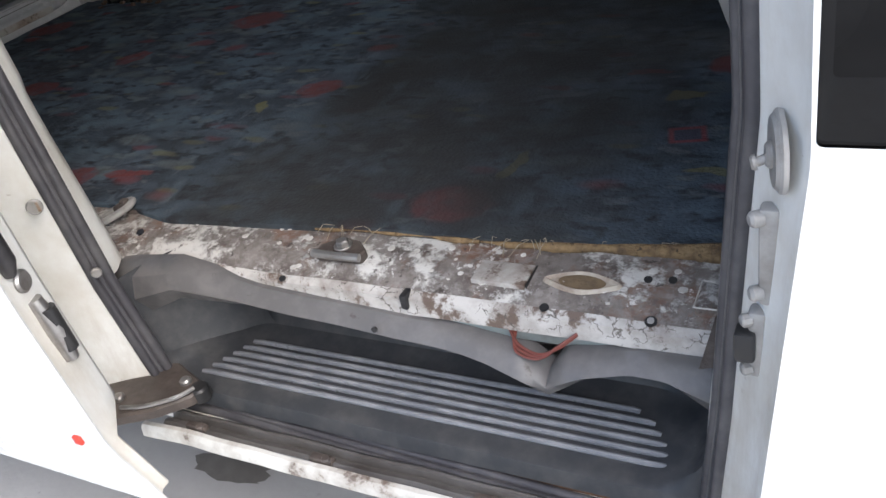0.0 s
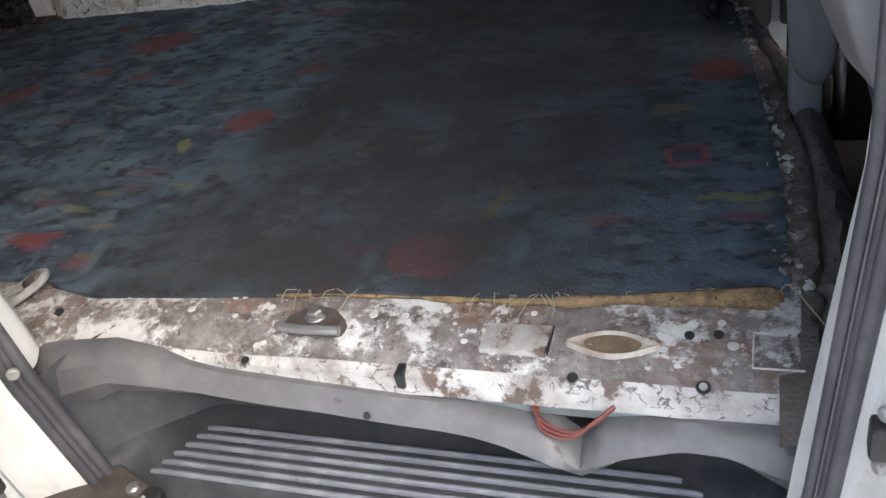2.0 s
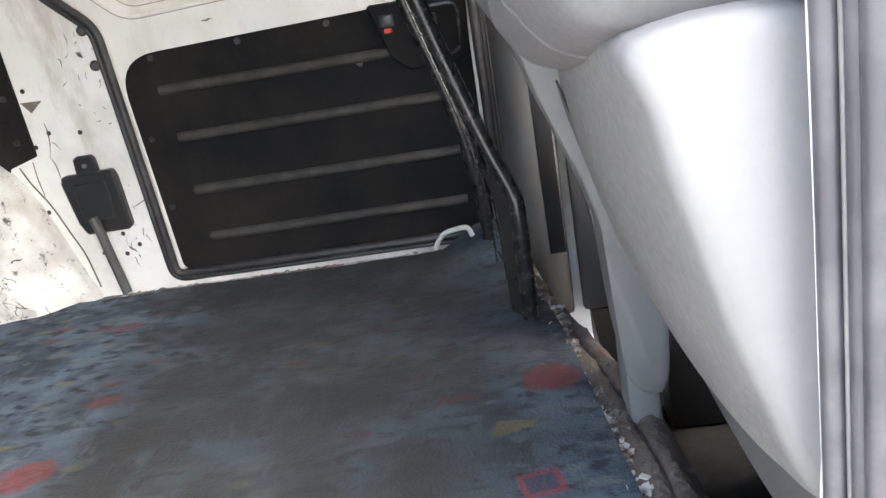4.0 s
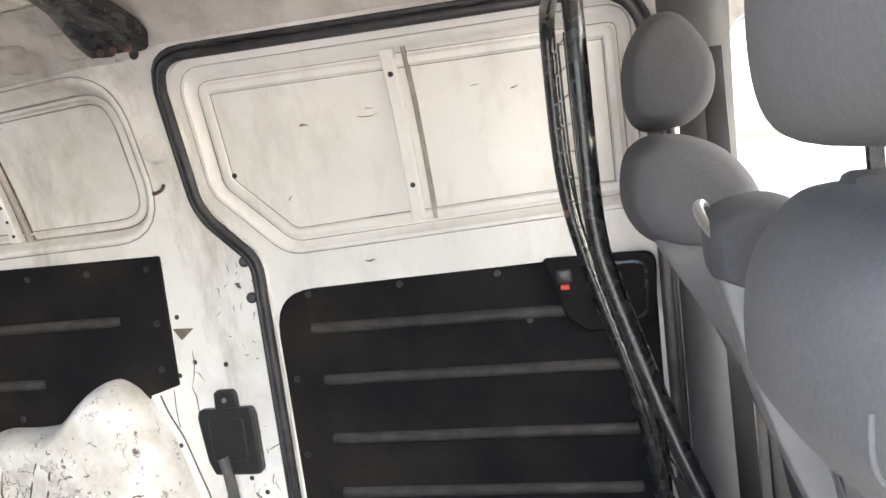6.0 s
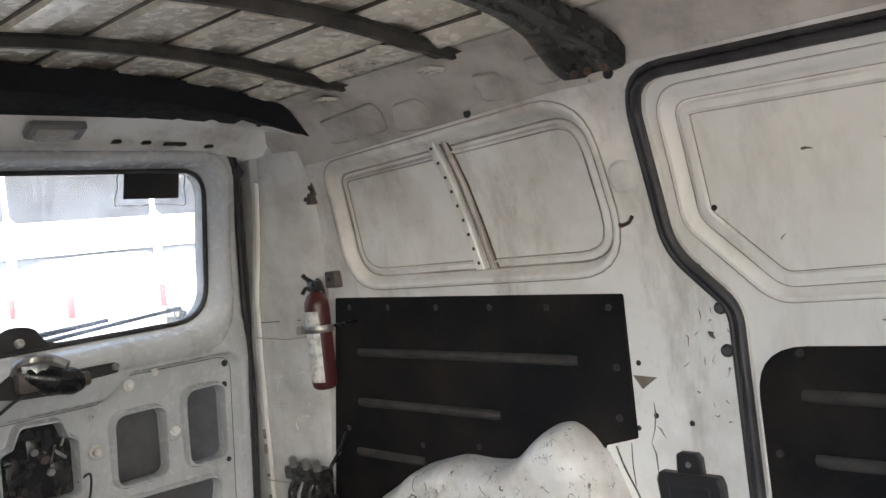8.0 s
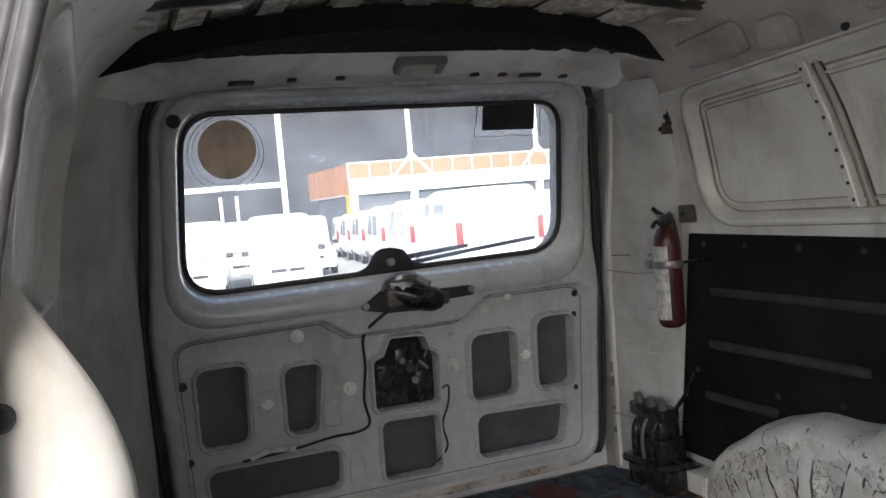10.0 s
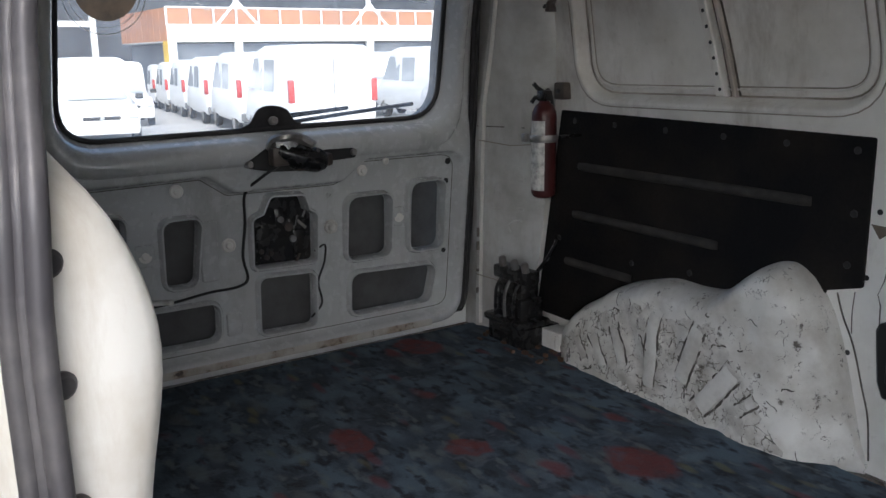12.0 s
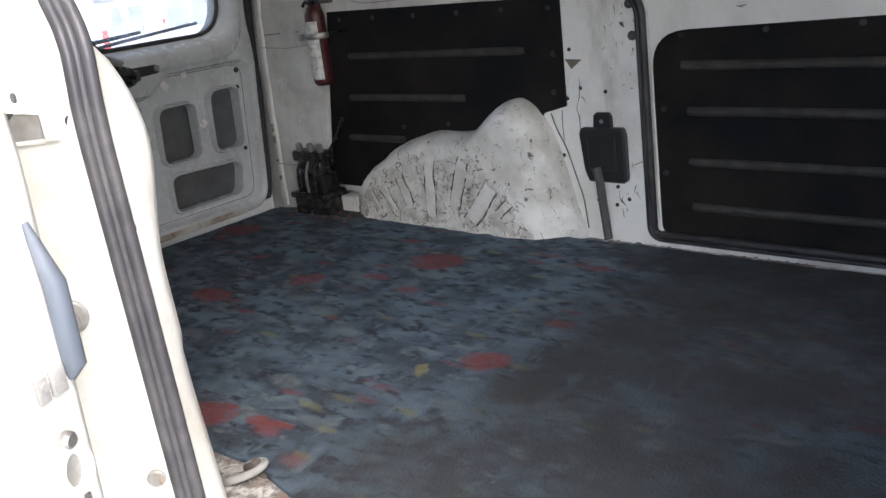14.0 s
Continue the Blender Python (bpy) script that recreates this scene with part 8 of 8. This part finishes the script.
for k in range(34):
    scratch(wall_far, far, rng.gauss(-0.665, 0.03), rng.choice((rng.uniform(0.70, 0.95), rng.uniform(1.05, 1.30))), rng.uniform(-0.012, 0.012), rng.uniform(-0.03, 0.006), rng.uniform(0.0004, 0.0016))
for u, v, du, dv, r in ((-0.80, 1.09, -0.015, -0.09, 0.0016), (-0.815, 1.00, 0.01, -0.08, 0.0016), (-0.80, 1.04, 0.02, -0.03, 0.0014), (-0.645, 0.84, 0.05, 0.02, 0.0016), (-0.665, 1.235, 0.012, -0.01, 0.006), (-0.61, 1.08, 0.004, -0.03, 0.0035), (-0.69, 0.74, 0.02, -0.02, 0.003)):
    scratch(wall_far, far, u, v, du, dv, r)
for u, v, du, dv, r in ((-0.445, 1.568, 0.022, 0.002, 0.003), (-0.31, 1.568, 0.05, 0.003, 0.0012), (-0.29, 1.585, 0.02, 0.0, 0.001), (-0.345, 1.261, 0.028, 0.001, 0.0022), (-0.50, 1.41, 0.006, 0.012, 0.0012), (-0.06, 1.60, 0.02, 0.001, 0.001), (0.02, 1.585, 0.02, 0.002, 0.0016)):
    scratch(door, far, u, v, du, dv, r, -0.002)
for k in range(4):
    v = rng.uniform(0.7, 1.5)
    bm = bmesh.new()
    e = 1.660
    x = tail(0, v, 0.045).x + 0.022
    box(bm, x, x + 0.006, e - 0.006, e + 0.004, v, v + rng.uniform(0.006, 0.03), 0.001)
    part("chip", bm, SCRATCH, post_far)
for v in (0.80, 1.23):
    bm = bmesh.new()
    tube(bm, [(tail(0, v, 0.08).x, 1.646, v), (-1.93, 1.68, v - 0.01), (-1.86, 1.745, v - 0.005)], 0.0016, 5)
    part("panel_seam", bm, CREASE_TONE, post_far)
# ---------------------------------------------------------------- yard behind the tailgate
def yard_z(x):
    return curve_at([(-62, -1.3), (-30, -0.60), (-12, -0.20), (-3, 0.0), (10, 0.0)], x)


HAZY = material("sunlit white van paint", (0.80, 0.80, 0.79), 0.3, second=(0.70, 0.70, 0.69), scale=1.2, amount=0.6)
PALE_GLASS = material("pale reflecting van glass", (0.36, 0.38, 0.40), 0.1, second=(0.44, 0.46, 0.48), scale=1.5)
LAMP_RED = material("red tail lamp", (0.42, 0.05, 0.05), 0.25, second=(0.32, 0.04, 0.04))
LAMP_CLEAR = material("clear head lamp", (0.55, 0.57, 0.58), 0.12, metal=0.4, second=(0.40, 0.41, 0.42))
TYRE = material("dusty tyre", (0.03, 0.03, 0.03), 0.85, second=(0.06, 0.055, 0.05), scale=20)
STEEL_WHITE = material("white painted steel", (0.76, 0.76, 0.75), 0.45, second=(0.62, 0.61, 0.58), scale=1.5, amount=0.7)
ORANGE = material("orange-brown railing panel", (0.42, 0.20, 0.11), 0.6, second=(0.34, 0.15, 0.08), scale=0.8, amount=0.7)
SHED = material("dark shed backdrop", (0.030, 0.033, 0.040), 0.7, second=(0.075, 0.08, 0.09), scale=0.25, amount=0.9, bump=0.2, bump_scale=2)
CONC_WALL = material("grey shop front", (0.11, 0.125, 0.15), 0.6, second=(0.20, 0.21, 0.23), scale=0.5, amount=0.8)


def loft(bm, rows):
    vs = [[bm.verts.new(p) for p in r] for r in rows]
    for a, b in zip(vs, vs[1:]):
        for i in range(len(a) - 1):
            bm.faces.new((a[i], a[i + 1], b[i + 1], b[i]))
    return vs


def wheel(parent, x, y, r=0.31):
    bm = bmesh.new()
    s = 1 if y > 0 else -1
    prof = [(0.20, -0.085), (r - 0.02, -0.085), (r, -0.06), (r, 0.06), (r - 0.02, 0.085), (0.20, 0.085)]
    tube(bm, [(x, y + o, r) for _, o in prof], [q for q, _ in prof], 24)
    tyre = part("wheel", bm, TYRE, parent)
    bm = bmesh.new()
    disc(bm, (x, y + s * 0.085, r), (0, s, 0), 0.19, 0.01, 20, 0.004)
    sub("rim", bm, STEEL, tyre)


def shell(bm, stations):
    """A vehicle's shell from stations (x, half width at floor, at belt, at roof, floor z, belt z, roof z)."""
    rows = []
    for x, wf, wb, wr, zf, zb, zr in stations:
        half = [(wf * 0.9, zf), (wf, zf + 0.10), (wb, zb - 0.05), (wb - 0.01, zb), (wr + 0.04, zr - 0.13), (wr, zr - 0.06), (wr - 0.09, zr - 0.012), (0, zr)]
        rows.append([(x, -y, z) for y, z in half] + [(x, y, z) for y, z in half[-2::-1]])
    vs = loft(bm, rows)
    bm.faces.new(vs[0][::-1])
    bm.faces.new(vs[-1])


def van_body():
    """A white panel van at the origin, its rear towards +x, wheels on z = 0."""
    v = thing("parked_van", "white panel van parked in a row, rear towards us", "van", group="row of parked white vans")
    bm = bmesh.new()
    shell(bm, [(2.26, 0.76, 0.80, 0.66, 0.42, 1.02, 1.80), (2.22, 0.80, 0.83, 0.70, 0.38, 1.02, 1.90), (2.08, 0.83, 0.845, 0.73, 0.32, 1.02, 1.97), (1.2, 0.84, 0.85, 0.75, 0.30, 1.02, 1.99), (-0.4, 0.84, 0.85, 0.75, 0.30, 1.02, 1.99), (-1.05, 0.84, 0.85, 0.72, 0.30, 1.02, 1.93), (-1.75, 0.83, 0.83, 0.62, 0.30, 1.02, 1.30), (-2.2, 0.80, 0.78, 0.60, 0.30, 0.80, 0.98), (-2.34, 0.72, 0.68, 0.5, 0.34, 0.66, 0.74)])
    part("body", bm, HAZY, v, smooth=50)
    for s in (-1, 1):
        bm = bmesh.new()
        loft(bm, [[(2.268, s * 0.06, 1.12), (2.268, s * 0.64, 1.12)], [(2.235, s * 0.06, 1.68), (2.235, s * 0.58, 1.68)]])
        part("rear_window", bm, PALE_GLASS, v)
        bm = bmesh.new()
        box(bm, 2.17, 2.285, s * 0.80 - 0.07, s * 0.80 + 0.045, 0.92, 1.34, 0.02)
        part("tail_light", bm, LAMP_RED, v, "red tail light")
        bm = bmesh.new()
        y = s * 0.846
        loft(bm, [[(-0.15, y, 1.08), (-1.45, y, 1.08)], [(-0.15, s * 0.795, 1.72), (-1.02, s * 0.785, 1.72)]])
        part("cab_window", bm, PALE_GLASS, v)
        bm = bmesh.new()
        loft(bm, [[(0.05, y + s * 0.003, 1.08), (0.95, y + s * 0.003, 1.08)], [(0.05, s * 0.802, 1.70), (0.95, s * 0.802, 1.70)]])
        part("side_window", bm, PALE_GLASS, v)
        for x in (1.35, -1.45):
            wheel(v, x, s * 0.74)
    bm = bmesh.new()
    box(bm, 2.18, 2.34, -0.80, 0.80, 0.36, 0.56, 0.03)
    part("bumper", bm, material("grey van bumper", (0.16, 0.16, 0.165), 0.6), v)
    bm = bmesh.new()
    box(bm, 2.262, 2.276, -0.006, 0.006, 0.60, 1.75, 0.002)
    part("door_gap", bm, BLACK_PLASTIC, v)
    return v


def car_body():
    """A small white pick-up based box van, its nose towards +x."""
    c = thing("parked_car", "small white box van parked facing the tailgate", "car", group="white cars facing")
    bm = bmesh.new()
    shell(bm, [(1.95, 0.62, 0.66, 0.5, 0.36, 0.56, 0.66), (1.88, 0.76, 0.77, 0.6, 0.28, 0.66, 0.78), (1.0, 0.81, 0.81, 0.66, 0.26, 0.86, 0.96), (0.35, 0.82, 0.81, 0.56, 0.26, 0.92, 1.42), (0.0, 0.82, 0.81, 0.58, 0.26, 0.92, 1.47), (-0.38, 0.82, 0.81, 0.60, 0.26, 0.92, 1.49), (-0.40, 0.82, 0.83, 0.72, 0.26, 0.92, 1.88), (-1.9, 0.82, 0.83, 0.72, 0.28, 0.92, 1.90), (-2.05, 0.80, 0.81, 0.70, 0.34, 0.92, 1.86)])
    part("body", bm, HAZY, c, smooth=50)
    bm = bmesh.new()
    loft(bm, [[(1.02, -0.62, 0.985), (1.03, 0, 0.99), (1.02, 0.62, 0.985)], [(0.42, -0.52, 1.385), (0.43, 0, 1.40), (0.42, 0.52, 1.385)]])
    part("windscreen", bm, PALE_GLASS, c, "pale reflecting windscreen")
    for s in (-1, 1):
        bm = bmesh.new()
        box(bm, 1.80, 1.93, s * 0.60 - 0.14, s * 0.60 + 0.14, 0.58, 0.70, 0.03)
        part("headlight", bm, LAMP_CLEAR, c, "clear headlight")
        bm = bmesh.new()
        box(bm, 0.80, 0.90, s * 0.90 - 0.10, s * 0.90 + 0.08, 0.96, 1.08, 0.03)
        part("mirror", bm, BLACK_PLASTIC, c, "black door mirror")
        for x in (1.25, -1.35):
            wheel(c, x, s * 0.72, 0.28)
    bm = bmesh.new()
    box(bm, 1.90, 1.965, -0.38, 0.38, 0.58, 0.66, 0.015)
    part("grille", bm, BLACK_PLASTIC, c)
    bm = bmesh.new()
    disc(bm, (1.962, 0, 0.62), (1, 0, 0), 0.045, 0.012, 18, 0.004)
    part("badge", bm, LAMP_CLEAR, c)
    bm = bmesh.new()
    box(bm, 1.86, 2.02, -0.74, 0.74, 0.28, 0.46, 0.04)
    part("bumper", bm, HAZY, c)
    bm = bmesh.new()
    box(bm, 2.015, 2.03, -0.20, 0.20, 0.33, 0.42, 0.004)
    part("number_plate", bm, LABEL, c)
    return c


EYE = (0.11, 0.24)


def polar(r, deg):
    a = radians(deg)
    return EYE[0] - r * math.cos(a), EYE[1] + r * math.sin(a)


van, row = van_body(), radians(9)
for k in range(9):
    cx, cy = polar(16, 22.5)
    # middle of the van from its rear corner on the doorway side
    mx = cx - math.cos(row) * (5.0 * k + 2.26) + math.sin(row) * 0.84
    my = cy + math.sin(row) * (5.0 * k + 2.26) + math.cos(row) * 0.84
    m = pose(mx, my, yard_z(mx), 0, 0, -9)
    if k == 0:
        van.matrix_basis = m
    else:
        copy_thing(van, m)
for k in range(5):
    mx, my = polar(15.5 + 5.2 * k, 33.5 - 4.2 * k)
    copy_thing(van, pose(mx - 2.5, my + 2.6, yard_z(mx), 0, 0, -9))
car = car_body()
for k, (r, deg) in enumerate(((21.5, 10.65), (22.5, 5.0), (27.0, 8.2), (28.5, 12.2), (34, 11.0), (34, 6.0))):
    mx, my = polar(r, deg)
    m = pose(mx, my, yard_z(mx), 0, 0, -8)
    if k == 0:
        car.matrix_basis = m
    else:
        copy_thing(car, m)

# two-storey building with a gallery
bld = thing("gallery_building", "white-framed building with an orange-brown upper gallery railing", "building", (-37, 20, -0.8))
BX, BY0, BY1 = -36.5, 10.3, 46.0
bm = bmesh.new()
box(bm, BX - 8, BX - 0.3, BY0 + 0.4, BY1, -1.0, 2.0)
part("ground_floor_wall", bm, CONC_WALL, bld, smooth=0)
bm = bmesh.new()
box(bm, BX - 8, BX, BY0, BY1, 2.05, 2.72, 0.03)
part("slab", bm, STEEL_WHITE, bld, "white floor slab edge")
n = 0
y = BY0
while y < BY1 - 0.1:
    bm = bmesh.new()
    box(bm, BX - 0.06, BX - 0.03, y + 0.06, y + 0.94, 2.76, 3.42)
    part("railing_panel", bm, ORANGE, bld, smooth=0)
    bm = bmesh.new()
    box(bm, BX - 0.07, BX + 0.0, y - 0.035, y + 0.035, 2.72, 3.48)
    part("railing_post", bm, STEEL_WHITE, bld, smooth=0)
    y += 1.0
for z in (2.74, 3.46):
    bm = bmesh.new()
    box(bm, BX - 0.075, BX + 0.005, BY0, BY1, z - 0.03, z + 0.04)
    part("handrail", bm, STEEL_WHITE, bld, smooth=0)
for k in range(8):
    bm = bmesh.new()
    box(bm, BX - 1.0 * k - 0.97, BX - 1.0 * k - 0.05, BY0 - 0.03, BY0, 2.1, 3.45)
    part("side_panel", bm, ORANGE, bld, smooth=0)
bm = bmesh.new()
box(bm, BX - 0.6, BX + 0.02, BY0 - 0.06, BY0 - 0.035, -0.6, 2.1)
part("corner_panel", bm, material("yellow corner sign", (0.62, 0.42, 0.06), 0.5, second=(0.50, 0.28, 0.05), scale=2), bld, "plain yellow corner panel")
for yy in (13.35, 19.8, 26.3, 32.8):
    bm = bmesh.new()
    box(bm, BX - 0.25, BX - 0.09, yy - 0.09, yy + 0.09, 2.5, 9.5)
    for s in (-1, 1):
        tube(bm, [(BX - 0.05, yy, 3.75), (BX - 0.05, yy + s * 0.95, 2.72)], 0.075, 6)
    part("column", bm, STEEL_WHITE, bld, "white column with splayed struts", smooth=0)
    bm = bmesh.new()
    box(bm, BX - 0.25, BX - 0.01, yy - 0.16, yy + 0.16, -0.8, 2.1)
    part("pier", bm, STEEL_WHITE, bld, smooth=0)
bm = bmesh.new()
box(bm, BX - 0.25, BX - 0.01, BY0, BY0 + 0.35, -0.8, 2.1)
part("pier", bm, STEEL_WHITE, bld, smooth=0)

shed = thing("open_shed", "dark open shed with white steel posts and beams", "shed", (-50, 0, -1.2))
# Added backdrop; the unlit depth of the open shed is put into its colour.
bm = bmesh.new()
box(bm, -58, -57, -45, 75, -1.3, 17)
part("backdrop_wall", bm, SHED, shed, smooth=0)
for y in (-18, -11, -4.0, 7.5):
    bm = bmesh.new()
    box(bm, -37.1, -36.9, y - 0.11, y + 0.11, -1.0, 12.5)
    part("post", bm, STEEL_WHITE, shed, smooth=0)
for z, y0, y1 in ((2.78, -30, 7.5), (8.6, -30, 46)):
    bm = bmesh.new()
    box(bm, -37.08, -36.92, y0, y1, z - 0.11, z + 0.11)
    part("beam", bm, STEEL_WHITE, shed, smooth=0)
for y in (5.6, 6.4, -7):
    bm = bmesh.new()
    tube(bm, [(-44, y, -1.1), (-44, y, 2.6)], 0.09, 6)
    part("thin_post", bm, STEEL_WHITE, shed)
# damp oily patch by the sill
bm = bmesh.new()
rng = random.Random(4)
pts = [(-0.60 + 0.11 * math.cos(a) * rng.uniform(0.8, 1.15), 0.30 + 0.035 * math.sin(a) * rng.uniform(0.8, 1.2), 0.004) for a in [2 * math.pi * k / 26 for k in range(26)]]
bm.faces.new([bm.verts.new(p) for p in pts])
solo("oil_stain", bm, material("dark oil stain", (0.11, 0.10, 0.09), 0.7, second=(0.24, 0.225, 0.21), scale=10), "dark oily stain on the concrete under the sill", "stain", "structure")
